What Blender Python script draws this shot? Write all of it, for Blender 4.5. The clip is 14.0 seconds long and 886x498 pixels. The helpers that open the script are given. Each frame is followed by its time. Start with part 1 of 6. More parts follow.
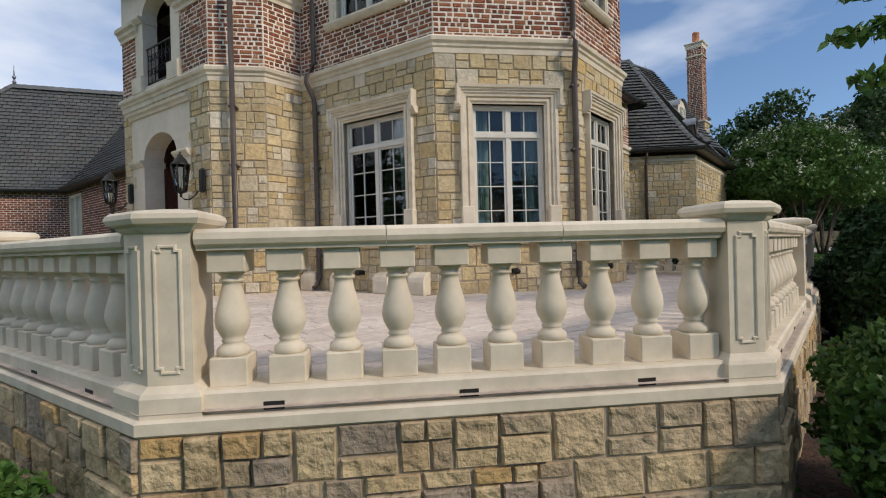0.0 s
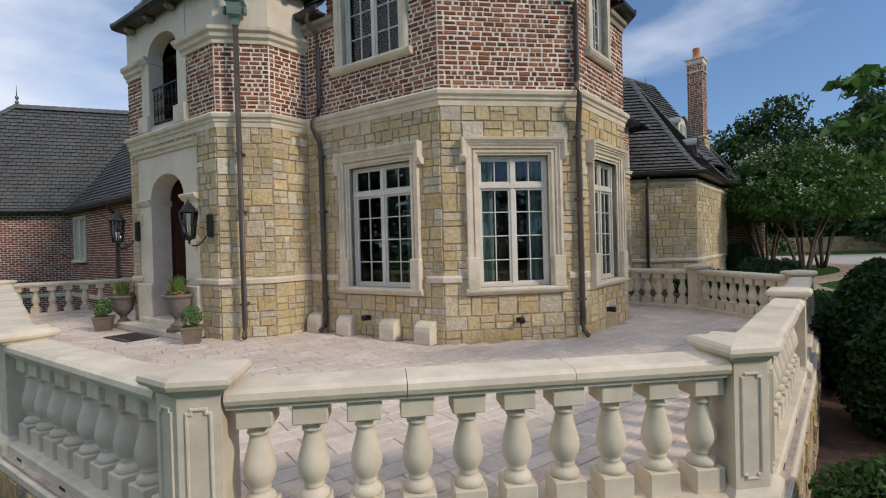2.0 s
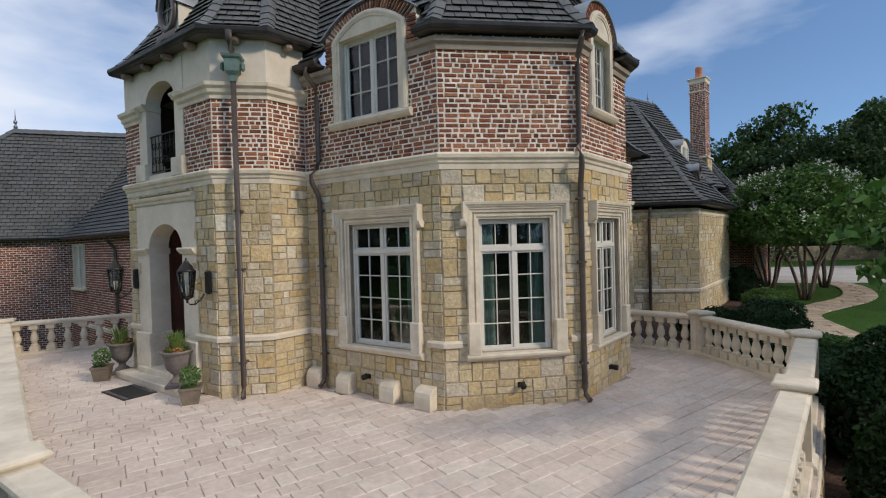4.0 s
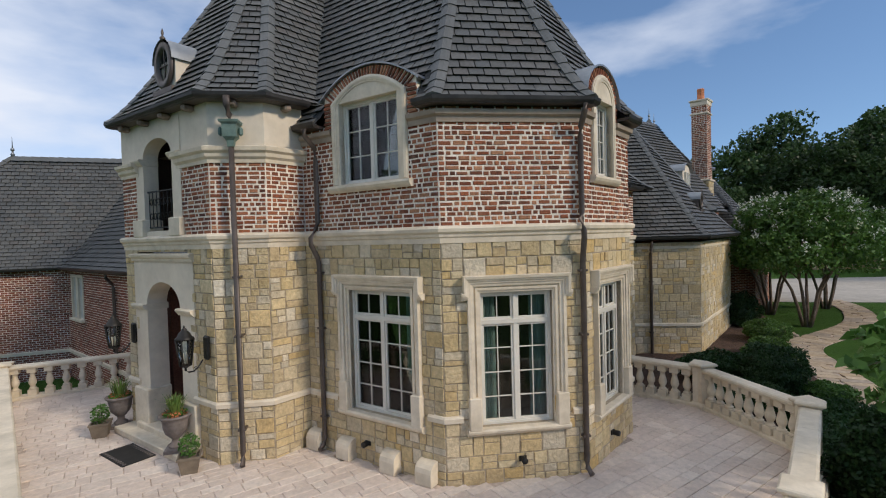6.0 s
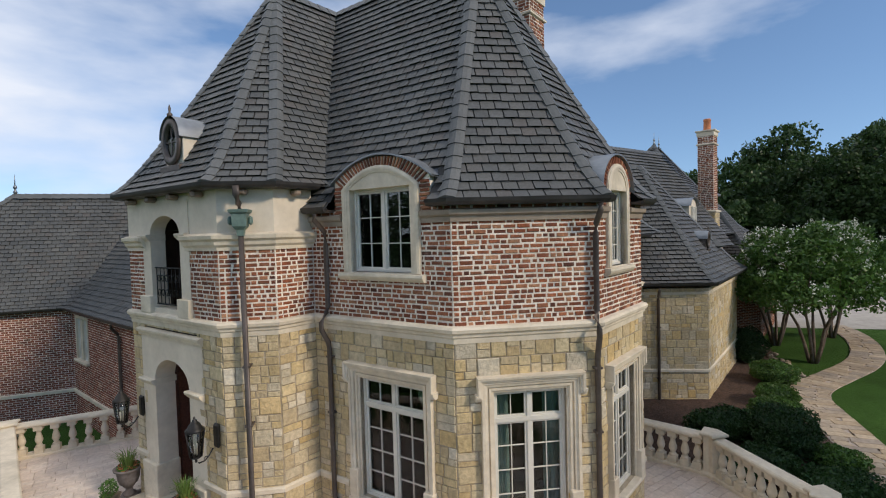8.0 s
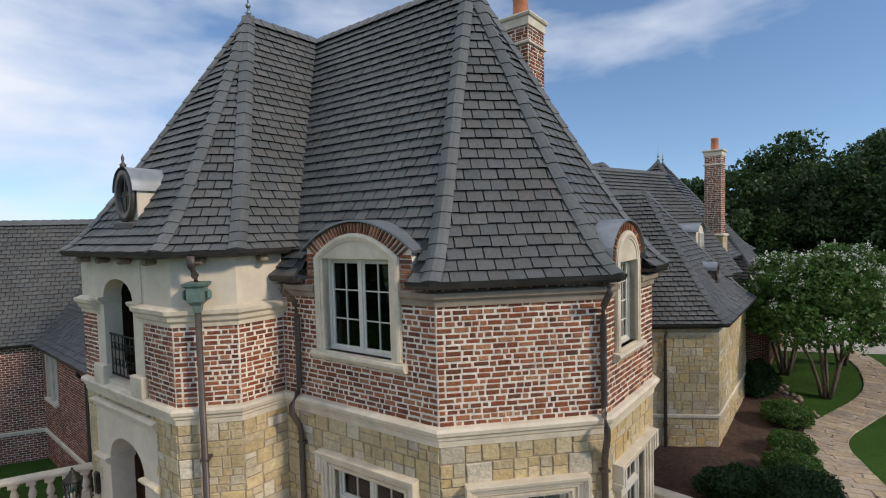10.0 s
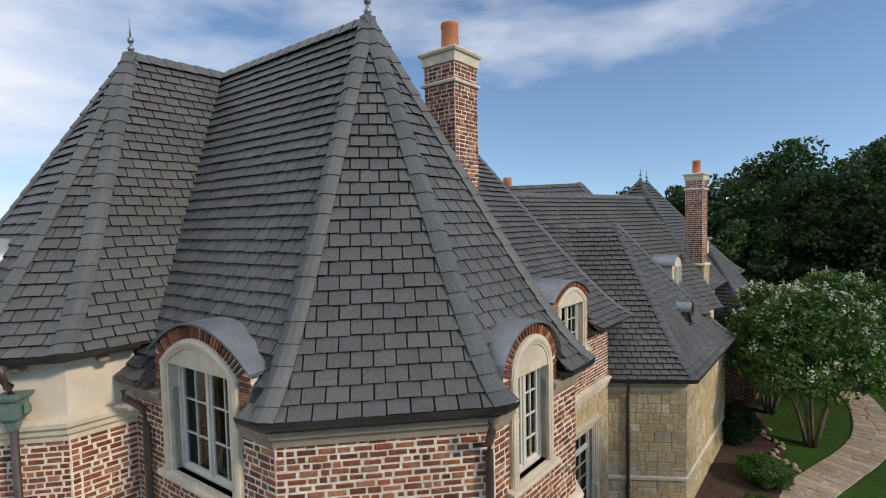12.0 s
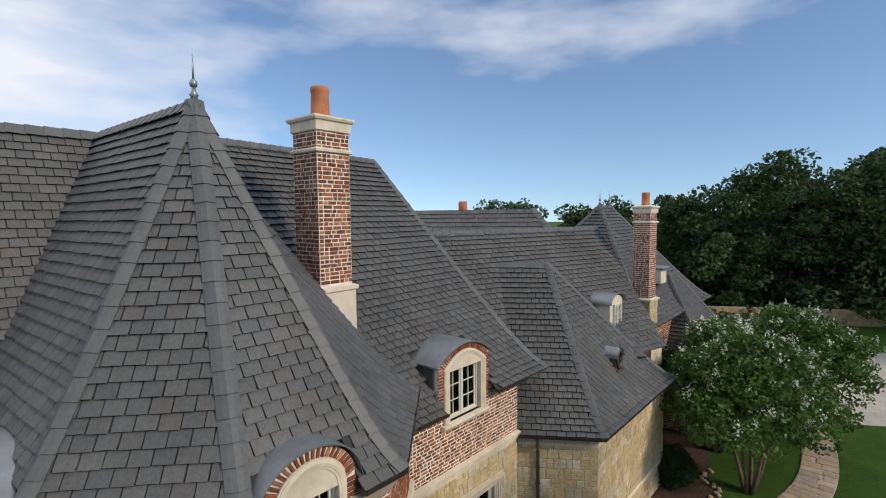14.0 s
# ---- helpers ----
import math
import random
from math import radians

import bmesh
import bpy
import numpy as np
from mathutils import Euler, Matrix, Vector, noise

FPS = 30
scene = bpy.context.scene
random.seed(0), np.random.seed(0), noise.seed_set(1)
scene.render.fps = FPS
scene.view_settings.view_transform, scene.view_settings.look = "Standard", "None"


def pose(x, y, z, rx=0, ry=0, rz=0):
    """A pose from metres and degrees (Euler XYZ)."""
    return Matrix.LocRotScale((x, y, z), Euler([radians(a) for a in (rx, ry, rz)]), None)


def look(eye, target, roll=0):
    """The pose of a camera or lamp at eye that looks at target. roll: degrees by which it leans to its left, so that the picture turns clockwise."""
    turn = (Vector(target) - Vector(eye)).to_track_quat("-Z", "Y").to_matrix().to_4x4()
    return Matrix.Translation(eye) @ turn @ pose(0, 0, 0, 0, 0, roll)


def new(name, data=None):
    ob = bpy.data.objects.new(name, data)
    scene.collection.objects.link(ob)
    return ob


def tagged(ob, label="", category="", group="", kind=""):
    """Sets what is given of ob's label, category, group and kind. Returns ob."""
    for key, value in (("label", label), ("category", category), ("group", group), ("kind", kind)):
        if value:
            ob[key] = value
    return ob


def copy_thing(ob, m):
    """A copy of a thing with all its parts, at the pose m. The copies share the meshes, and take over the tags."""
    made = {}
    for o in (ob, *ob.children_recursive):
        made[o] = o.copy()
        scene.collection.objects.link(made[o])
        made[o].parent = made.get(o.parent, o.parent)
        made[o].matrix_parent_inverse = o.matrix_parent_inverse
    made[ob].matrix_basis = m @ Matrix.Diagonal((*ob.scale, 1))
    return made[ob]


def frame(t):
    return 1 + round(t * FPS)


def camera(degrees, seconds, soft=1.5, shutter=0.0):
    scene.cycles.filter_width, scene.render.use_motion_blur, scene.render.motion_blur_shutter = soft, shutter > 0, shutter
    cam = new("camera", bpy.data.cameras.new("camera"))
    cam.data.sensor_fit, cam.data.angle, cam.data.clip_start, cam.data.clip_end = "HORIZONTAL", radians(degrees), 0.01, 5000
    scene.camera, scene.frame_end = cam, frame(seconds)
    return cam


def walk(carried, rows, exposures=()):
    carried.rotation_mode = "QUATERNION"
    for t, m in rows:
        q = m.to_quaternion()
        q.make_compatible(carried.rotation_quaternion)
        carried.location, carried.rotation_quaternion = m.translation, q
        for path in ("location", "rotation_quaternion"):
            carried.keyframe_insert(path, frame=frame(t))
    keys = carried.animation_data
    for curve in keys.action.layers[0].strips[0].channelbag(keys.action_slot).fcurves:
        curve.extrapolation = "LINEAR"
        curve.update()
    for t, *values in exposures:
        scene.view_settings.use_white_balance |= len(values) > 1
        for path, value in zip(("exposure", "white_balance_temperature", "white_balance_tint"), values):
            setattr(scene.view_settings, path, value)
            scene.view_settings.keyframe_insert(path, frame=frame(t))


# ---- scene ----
cam = camera(84.9, 14.0, soft=1.1)
PATH = [
    (0, (0.267, 0.099, 0.733), (0.165, 2.097, 0.724), -1.5),
    (0.5, (0.237, 0.09, 0.91), (0.136, 2.087, 0.897), -1.5),
    (1, (0.211, 0.064, 1.105), (0.111, 2.061, 1.091), -1.6),
    (1.5, (0.198, 0.022, 1.322), (0.099, 2.019, 1.303), -1.6),
    (2, (0.191, -0.001, 1.566), (0.092, 1.996, 1.544), -1.6),
    (2.5, (0.192, -0.014, 1.836), (0.093, 1.984, 1.81), -1.6),
    (3, (0.196, -0.002, 2.097), (0.095, 1.995, 2.069), -1.6),
    (5.5, (0.258, 0.24, 3.474), (0.154, 2.236, 3.426), -1.6),
    (6, (0.235, 0.216, 3.806), (0.132, 2.213, 3.754), -1.6),
    (6.5, (0.201, 0.201, 4.163), (0.097, 2.198, 4.108), -1.7),
    (7, (0.185, 0.206, 4.58), (0.08, 2.202, 4.518), -1.6),
    (7.5, (0.134, 0.25, 4.992), (0.031, 2.246, 4.926), -1.6),
    (8, (0.064, 0.346, 5.381), (-0.039, 2.342, 5.309), -1.6),
    (10.5, (0.409, 1.764, 6.807), (0.31, 3.76, 6.717), -1.5),
    (11, (0.783, 2.158, 7.123), (0.681, 4.153, 7.028), -1.4),
    (11.5, (1.275, 2.514, 7.436), (1.167, 4.508, 7.337), -1.4),
    (12, (1.869, 2.776, 7.769), (1.751, 4.77, 7.662), -1.3),
    (12.5, (2.504, 2.97, 8.098), (2.375, 4.962, 7.983), -1.1),
    (13, (3.175, 3.122, 8.455), (3.032, 5.113, 8.331), -1.1),
    (13.5, (3.831, 3.256, 8.807), (3.681, 5.246, 8.679), -0.8),
    (14, (4.534, 3.338, 9.192), (4.368, 5.326, 9.053), -0.6),
]
# the film's camera opens up and warms a little as it climbs
EXPOSURES = [(0, 0.22, 6250, 10), (3, 0.14, 6050, 10), (5.5, 0.17, 6150, 10), (8, 0.23, 6250, 10), (10.5, 0.25, 6300, 10), (14, 0.27, 6500, 10)]
walk(cam, [(t, look(eye, target, roll)) for t, eye, target, roll in PATH], EXPOSURES)

# ---- daylight ----
SUN_AZ, SUN_EL = radians(-29), radians(32)
world = bpy.data.worlds.new("world")
scene.world = world
world.use_nodes = True
wn, wl = world.node_tree.nodes, world.node_tree.links
sky = wn.new("ShaderNodeTexSky")
sky.sky_type, sky.sun_disc = "NISHITA", False
sky.sun_elevation, sky.sun_rotation = SUN_EL, radians(90) - SUN_AZ
sky.air_density, sky.dust_density, sky.ozone_density = 1.0, 0.0, 2.6
# thin high cloud, mixed over the sky by a stretched noise
tc = wn.new("ShaderNodeTexCoord")
mp = wn.new("ShaderNodeMapping")
mp.inputs["Scale"].default_value = (1.0, 1.0, 3.0)
mp.inputs["Location"].default_value = (0.35, 0.2, 0.4)
cl = wn.new("ShaderNodeTexNoise")
cl.inputs["Scale"].default_value, cl.inputs["Detail"].default_value = 2.4, 8
cl.inputs["Roughness"].default_value = 0.5
# the cloud bank stands in the west and thins out towards the east
bank = wn.new("ShaderNodeVectorMath")
bank.operation = "DOT_PRODUCT"
bank.inputs[1].default_value = (-0.34, 0.0, 0.46)
thick = wn.new("ShaderNodeMath")
thick.operation = "ADD"
ramp = wn.new("ShaderNodeValToRGB")
ramp.color_ramp.elements[0].position, ramp.color_ramp.elements[1].position = 0.62, 0.92
mixc = wn.new("ShaderNodeMix")
mixc.data_type = "RGBA"
mixc.inputs["B"].default_value = (5.7, 5.9, 6.4, 1)
bg = wn["Background"]
bg.inputs["Strength"].default_value = 0.126
# a clear deep horizon: the haze band lies a little below eye level
raise_v, unit_v = wn.new("ShaderNodeVectorMath"), wn.new("ShaderNodeVectorMath")
raise_v.operation, unit_v.operation = "ADD", "NORMALIZE"
raise_v.inputs[1].default_value = (0, 0, 0.10)
wl.new(tc.outputs["Generated"], raise_v.inputs[0])
wl.new(raise_v.outputs[0], unit_v.inputs[0])
wl.new(unit_v.outputs[0], sky.inputs["Vector"])
wl.new(tc.outputs["Generated"], mp.inputs["Vector"])
wl.new(mp.outputs["Vector"], cl.inputs["Vector"])
wl.new(tc.outputs["Generated"], bank.inputs[0])
wl.new(cl.outputs["Fac"], thick.inputs[0])
wl.new(bank.outputs["Value"], thick.inputs[1])
wl.new(thick.outputs[0], ramp.inputs["Fac"])
wl.new(ramp.outputs["Color"], mixc.inputs["Factor"])
wl.new(sky.outputs["Color"], mixc.inputs["A"])
wl.new(mixc.outputs["Result"], bg.inputs["Color"])
sun = new("sun", bpy.data.lights.new("sun", "SUN"))
sun.data.energy, sun.data.angle, sun.data.color = 2.15, radians(7), (1.0, 0.84, 0.65)
sun.matrix_world = look((60 * math.cos(SUN_AZ) * math.cos(SUN_EL), 60 * math.sin(SUN_AZ) * math.cos(SUN_EL), 60 * math.sin(SUN_EL)), (0, 0, 0))


# ---- materials ----
def material(name, stops, rough=0.7, metal=0.0, grain=(12.0, 0.25), stain=(0.9, 0.3), bump=(60.0, 0.15, 0.01), per_piece=True, spec=0.5, smear=None):
    """Colours of the pieces (stops of a ramp), mottled by a fine grain and by broad stains, with a fine relief."""
    m = bpy.data.materials.new(name)
    m.use_nodes = True
    n, l = m.node_tree.nodes, m.node_tree.links
    b = n["Principled BSDF"]
    b.inputs["Roughness"].default_value, b.inputs["Metallic"].default_value = rough, metal
    b.inputs["Specular IOR Level"].default_value = spec
    r = n.new("ShaderNodeValToRGB")
    r.color_ramp.interpolation = "LINEAR"
    els = r.color_ramp.elements
    while len(els) < len(stops):
        els.new(0.5)
    for i, c in enumerate(stops):
        els[i].position, els[i].color = i / max(1, len(stops) - 1), (*c, 1)
    co = n.new("ShaderNodeTexCoord")
    geo = n.new("ShaderNodeNewGeometry")
    if per_piece:
        oi = n.new("ShaderNodeObjectInfo")
        add = n.new("ShaderNodeMath")
        frac = n.new("ShaderNodeMath")
        frac.operation = "FRACT"
        l.new(geo.outputs["Random Per Island"], add.inputs[0])
        l.new(oi.outputs["Random"], add.inputs[1])
        l.new(add.outputs[0], frac.inputs[0])
        l.new(frac.outputs[0], r.inputs["Fac"])
    else:
        t0 = n.new("ShaderNodeTexNoise")
        t0.inputs["Scale"].default_value, t0.inputs["Detail"].default_value = grain[0] * 0.35, 5
        l.new(geo.outputs["Position"], t0.inputs["Vector"])
        st = n.new("ShaderNodeMapRange")
        st.inputs["From Min"].default_value, st.inputs["From Max"].default_value = 0.3, 0.7
        l.new(t0.outputs["Fac"], st.inputs["Value"])
        l.new(st.outputs["Result"], r.inputs["Fac"])
    last = r.outputs["Color"]
    for scale, amount in (grain, stain):
        t = n.new("ShaderNodeTexNoise")
        t.inputs["Scale"].default_value, t.inputs["Detail"].default_value, t.inputs["Roughness"].default_value = scale, 6, 0.65
        l.new(geo.outputs["Position"], t.inputs["Vector"])
        k = n.new("ShaderNodeMapRange")
        k.inputs["From Min"].default_value, k.inputs["From Max"].default_value = 0.3, 0.7
        k.inputs["To Min"].default_value, k.inputs["To Max"].default_value = 1 - amount, 1 + amount
        l.new(t.outputs["Fac"], k.inputs["Value"])
        v = n.new("ShaderNodeVectorMath")
        v.operation = "SCALE"
        l.new(last, v.inputs[0])
        l.new(k.outputs["Result"], v.inputs["Scale"])
        last = v.outputs["Vector"]
    if smear:
        # lime left on the faces in patches
        t = n.new("ShaderNodeTexNoise")
        t.inputs["Scale"].default_value, t.inputs["Detail"].default_value, t.inputs["Roughness"].default_value = smear[0], 8, 0.7
        l.new(geo.outputs["Position"], t.inputs["Vector"])
        k = n.new("ShaderNodeMapRange")
        k.inputs["From Min"].default_value, k.inputs["From Max"].default_value = 0.53, 0.70
        k.inputs["To Min"].default_value, k.inputs["To Max"].default_value = 0.0, smear[1]
        l.new(t.outputs["Fac"], k.inputs["Value"])
        x = n.new("ShaderNodeMix")
        x.data_type = "RGBA"
        x.inputs["B"].default_value = (*smear[2], 1)
        l.new(k.outputs["Result"], x.inputs["Factor"])
        l.new(last, x.inputs["A"])
        last = x.outputs["Result"]
    l.new(last, b.inputs["Base Color"])
    if bump[1]:
        t = n.new("ShaderNodeTexNoise")
        t.inputs["Scale"].default_value, t.inputs["Detail"].default_value = bump[0], 5
        l.new(geo.outputs["Position"], t.inputs["Vector"])
        bp = n.new("ShaderNodeBump")
        bp.inputs["Strength"].default_value, bp.inputs["Distance"].default_value = bump[1], bump[2]
        l.new(t.outputs["Fac"], bp.inputs["Height"])
        l.new(bp.outputs["Normal"], b.inputs["Normal"])
    return m


M_BRICK = material("brick", [(0.085, 0.030, 0.018), (0.25, 0.075, 0.030), (0.15, 0.048, 0.025), (0.36, 0.125, 0.055), (0.10, 0.038, 0.022), (0.28, 0.083, 0.034), (0.40, 0.20, 0.105), (0.19, 0.06, 0.028)], 0.9, grain=(28, 0.45), stain=(2.2, 0.28), bump=(45, 0.5, 0.012), smear=(5.5, 0.16, (0.62, 0.49, 0.36)))
M_BRACKET = material("bracket_paint", [(0.20, 0.15, 0.11), (0.27, 0.21, 0.16)], 0.7, bump=(70, 0.05, 0.002), per_piece=False)
M_FASCIA = material("eave_board", [(0.29, 0.235, 0.18), (0.37, 0.305, 0.235)], 0.75, grain=(10, 0.08), stain=(1.5, 0.12), per_piece=False)
# weathered brick of the wings; on the porch sides it stands for shade
M_BRICK_DARK = material("brick_weathered_porch_shade", [(0.13, 0.05, 0.032), (0.25, 0.085, 0.048), (0.19, 0.066, 0.042), (0.30, 0.12, 0.075)], 0.9, grain=(28, 0.4), stain=(1.5, 0.25), bump=(45, 0.4, 0.012))
M_MORTAR = material("mortar", [(0.72, 0.64, 0.53), (0.86, 0.79, 0.68)], 0.95, grain=(20, 0.2), stain=(1.5, 0.15), bump=(80, 0.4, 0.008), per_piece=False)
M_STONE = material("ashlar_stone", [(0.50, 0.385, 0.20), (0.56, 0.44, 0.24), (0.50, 0.44, 0.33), (0.58, 0.46, 0.26), (0.46, 0.37, 0.23), (0.55, 0.39, 0.165), (0.64, 0.57, 0.44), (0.47, 0.36, 0.19), (0.60, 0.50, 0.31), (0.54, 0.41, 0.21)], 0.9, grain=(14, 0.22), stain=(1.6, 0.16), bump=(22, 0.7, 0.03))
M_SANDJOINT = material("sandy_joint", [(0.34, 0.27, 0.18), (0.46, 0.38, 0.27)], 0.95, grain=(20, 0.2), stain=(1.5, 0.2), bump=(80, 0.4, 0.008), per_piece=False)
M_JOINT = material("stone_joint", [(0.33, 0.27, 0.185), (0.45, 0.38, 0.275)], 0.95, grain=(20, 0.2), stain=(1.5, 0.2), bump=(80, 0.4, 0.008), per_piece=False)
M_ROUGH = material("rubble_stone", [(0.40, 0.28, 0.14), (0.50, 0.385, 0.22), (0.37, 0.295, 0.20), (0.55, 0.41, 0.22), (0.31, 0.25, 0.185), (0.50, 0.325, 0.13), (0.46, 0.365, 0.235)], 0.92, grain=(11, 0.35), stain=(2.4, 0.25), bump=(14, 1.0, 0.05))
M_CAST = material("cast_stone", [(0.61, 0.53, 0.40), (0.73, 0.645, 0.505)], 0.8, grain=(9, 0.08), stain=(1.4, 0.13), bump=(120, 0.12, 0.004), per_piece=False)
M_PLASTER = material("cream_plaster", [(0.66, 0.575, 0.45), (0.73, 0.645, 0.515)], 0.85, grain=(8, 0.05), stain=(0.9, 0.08), bump=(90, 0.15, 0.004), per_piece=False)
M_SLATE = material("slate", [(0.066, 0.07, 0.07), (0.095, 0.097, 0.093), (0.078, 0.083, 0.084), (0.108, 0.108, 0.102), (0.083, 0.085, 0.081), (0.096, 0.089, 0.082)], 0.6, grain=(24, 0.24), stain=(0.7, 0.2), bump=(55, 0.4, 0.008))
M_HIP = material("slate_hip", [(0.088, 0.094, 0.094), (0.112, 0.117, 0.115), (0.10, 0.105, 0.104)], 0.55, grain=(24, 0.16), stain=(0.9, 0.15), bump=(55, 0.3, 0.006))
M_UNDER = material("roof_underlay", [(0.03, 0.03, 0.03), (0.045, 0.045, 0.043)], 0.9, per_piece=False)
M_PAVER = material("paver", [(0.60, 0.50, 0.42), (0.65, 0.55, 0.47), (0.57, 0.475, 0.405), (0.68, 0.59, 0.505), (0.62, 0.52, 0.445)], 0.8, grain=(11, 0.14), stain=(0.8, 0.14), bump=(50, 0.35, 0.008))
M_PAVEJOINT = material("paver_joint", [(0.44, 0.36, 0.30), (0.53, 0.445, 0.375)], 0.95, per_piece=False)
M_WHITE = material("painted_frame", [(0.66, 0.63, 0.55), (0.72, 0.69, 0.61)], 0.45, grain=(10, 0.04), stain=(1.5, 0.05), bump=(90, 0.05, 0.002), per_piece=False)
M_BRONZE = material("bronze_metal", [(0.085, 0.068, 0.058), (0.12, 0.098, 0.085)], 0.5, 0.35, grain=(12, 0.15), stain=(1.6, 0.18), bump=(70, 0.05, 0.002), per_piece=False)
M_GUTTER = material("dark_gutter", [(0.038, 0.036, 0.036), (0.06, 0.056, 0.054)], 0.45, 0.4, grain=(12, 0.15), stain=(1.6, 0.18), bump=(70, 0.05, 0.002), per_piece=False)
M_IRON = material("black_iron", [(0.018, 0.017, 0.016), (0.035, 0.033, 0.03)], 0.5, 0.5, bump=(70, 0.1, 0.002), per_piece=False)
M_LEAD = material("grey_metal", [(0.24, 0.26, 0.28), (0.31, 0.33, 0.35)], 0.45, 0.6, grain=(8, 0.08), stain=(1.2, 0.12), bump=(70, 0.04, 0.002), per_piece=False)
M_VERDI = material("verdigris", [(0.10, 0.16, 0.14), (0.16, 0.23, 0.20)], 0.75, 0.1, grain=(14, 0.15), stain=(3, 0.2), per_piece=False)
M_TERRA = material("terracotta", [(0.42, 0.15, 0.065), (0.50, 0.19, 0.085)], 0.8, grain=(8, 0.12), stain=(2, 0.2), per_piece=False)
# dark wood of the door; also the painted shade of the balcony recess
M_WOOD = material("dark_wood_recess_shade", [(0.030, 0.016, 0.010), (0.055, 0.028, 0.017)], 0.5, grain=(18, 0.25), stain=(2, 0.2), per_piece=False)
# dark colour that carries the shade of rooms and recess ceilings
M_ROOM = material("room_shade", [(0.10, 0.085, 0.07), (0.14, 0.12, 0.10)], 0.9, per_piece=False)
M_CURTAIN = material("curtain", [(0.36, 0.50, 0.46), (0.46, 0.60, 0.55)], 0.9, grain=(10, 0.1), stain=(3, 0.1), per_piece=False)
M_GRASS = material("lawn", [(0.045, 0.10, 0.018), (0.065, 0.135, 0.026)], 0.9, grain=(40, 0.3), stain=(0.5, 0.25), bump=(140, 0.9, 0.04), per_piece=False, spec=0.1)
M_MULCH = material("mulch", [(0.045, 0.026, 0.018), (0.11, 0.062, 0.042)], 0.95, grain=(30, 0.5), stain=(1.2, 0.25), bump=(40, 1.0, 0.05), per_piece=False)
M_FLAG = material("flagstone", [(0.37, 0.285, 0.195), (0.47, 0.375, 0.265), (0.33, 0.275, 0.22), (0.43, 0.325, 0.205)], 0.9, grain=(9, 0.2), stain=(1.2, 0.2), bump=(30, 0.5, 0.02))
M_DRIVE = material("drive", [(0.36, 0.33, 0.29), (0.44, 0.41, 0.36)], 0.9, grain=(6, 0.1), stain=(0.4, 0.12), bump=(60, 0.3, 0.01), per_piece=False)
M_BARK = material("bark", [(0.11, 0.08, 0.06), (0.20, 0.15, 0.115)], 0.9, grain=(16, 0.3), stain=(4, 0.2), bump=(30, 0.6, 0.02), per_piece=False)


def leaf_material(name, stops, shine=0.45):
    m = material(name, stops, shine, grain=(3.0, 0.2), stain=(0.45, 0.35), bump=(1, 0, 0), spec=0.3)
    n, l = m.node_tree.nodes, m.node_tree.links
    b, out = n["Principled BSDF"], n["Material Output"]
    tr = n.new("ShaderNodeBsdfTranslucent")
    mx = n.new("ShaderNodeMixShader")
    mx.inputs["Fac"].default_value = 0.25
    l.new(b.inputs["Base Color"].links[0].from_socket, tr.inputs["Color"])
    l.new(b.outputs["BSDF"], mx.inputs[1])
    l.new(tr.outputs["BSDF"], mx.inputs[2])
    l.new(mx.outputs["Shader"], out.inputs["Surface"])
    return m


M_LEAF = leaf_material("myrtle_leaf", [(0.055, 0.12, 0.025), (0.09, 0.175, 0.035), (0.042, 0.095, 0.022), (0.12, 0.21, 0.045)])
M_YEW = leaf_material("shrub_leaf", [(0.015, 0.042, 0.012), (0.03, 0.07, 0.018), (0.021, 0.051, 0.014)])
M_LIGHTLEAF = leaf_material("light_leaf", [(0.07, 0.16, 0.03), (0.11, 0.22, 0.045), (0.05, 0.12, 0.025)])
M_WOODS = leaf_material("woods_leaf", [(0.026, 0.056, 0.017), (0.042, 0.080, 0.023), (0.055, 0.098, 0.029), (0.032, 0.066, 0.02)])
M_GRASSLEAF = leaf_material("blade_leaf", [(0.12, 0.20, 0.04), (0.20, 0.27, 0.07), (0.09, 0.16, 0.04)])
M_BLOSSOM = leaf_material("white_blossom", [(0.62, 0.64, 0.55), (0.75, 0.76, 0.68)])
M_FLOWER = leaf_material("orange_flower", [(0.55, 0.16, 0.06), (0.6, 0.25, 0.12)])

M_GLASS = bpy.data.materials.new("glass")
M_GLASS.use_nodes = True
gn, gl = M_GLASS.node_tree.nodes, M_GLASS.node_tree.links
g_tr, g_gl, g_fr, g_mx = gn.new("ShaderNodeBsdfTransparent"), gn.new("ShaderNodeBsdfGlossy"), gn.new("ShaderNodeFresnel"), gn.new("ShaderNodeMixShader")
g_tr.inputs["Color"].default_value = (0.72, 0.76, 0.76, 1)
g_gl.inputs["Roughness"].default_value = 0.015
g_fr.inputs["IOR"].default_value = 1.52
gl.new(g_fr.outputs[0], g_mx.inputs["Fac"])
gl.new(g_tr.outputs[0], g_mx.inputs[1])
gl.new(g_gl.outputs[0], g_mx.inputs[2])
gl.new(g_mx.outputs[0], gn["Material Output"].inputs["Surface"])


# ---- building blocks ----
def mesh_of(name, verts, faces, mat, smooth=False):
    me = bpy.data.meshes.new(name)
    me.from_pydata([tuple(v) for v in verts], [], faces)
    me.materials.append(mat)
    if smooth:
        me.polygons.foreach_set("use_smooth", [True] * len(me.polygons))
    me.update()
    return me


def obj(name, verts, faces, mat, parent=None, label="", smooth=False):
    ob = new(name, mesh_of(name, verts, faces, mat, smooth))
    ob.parent = parent
    return tagged(ob, label)


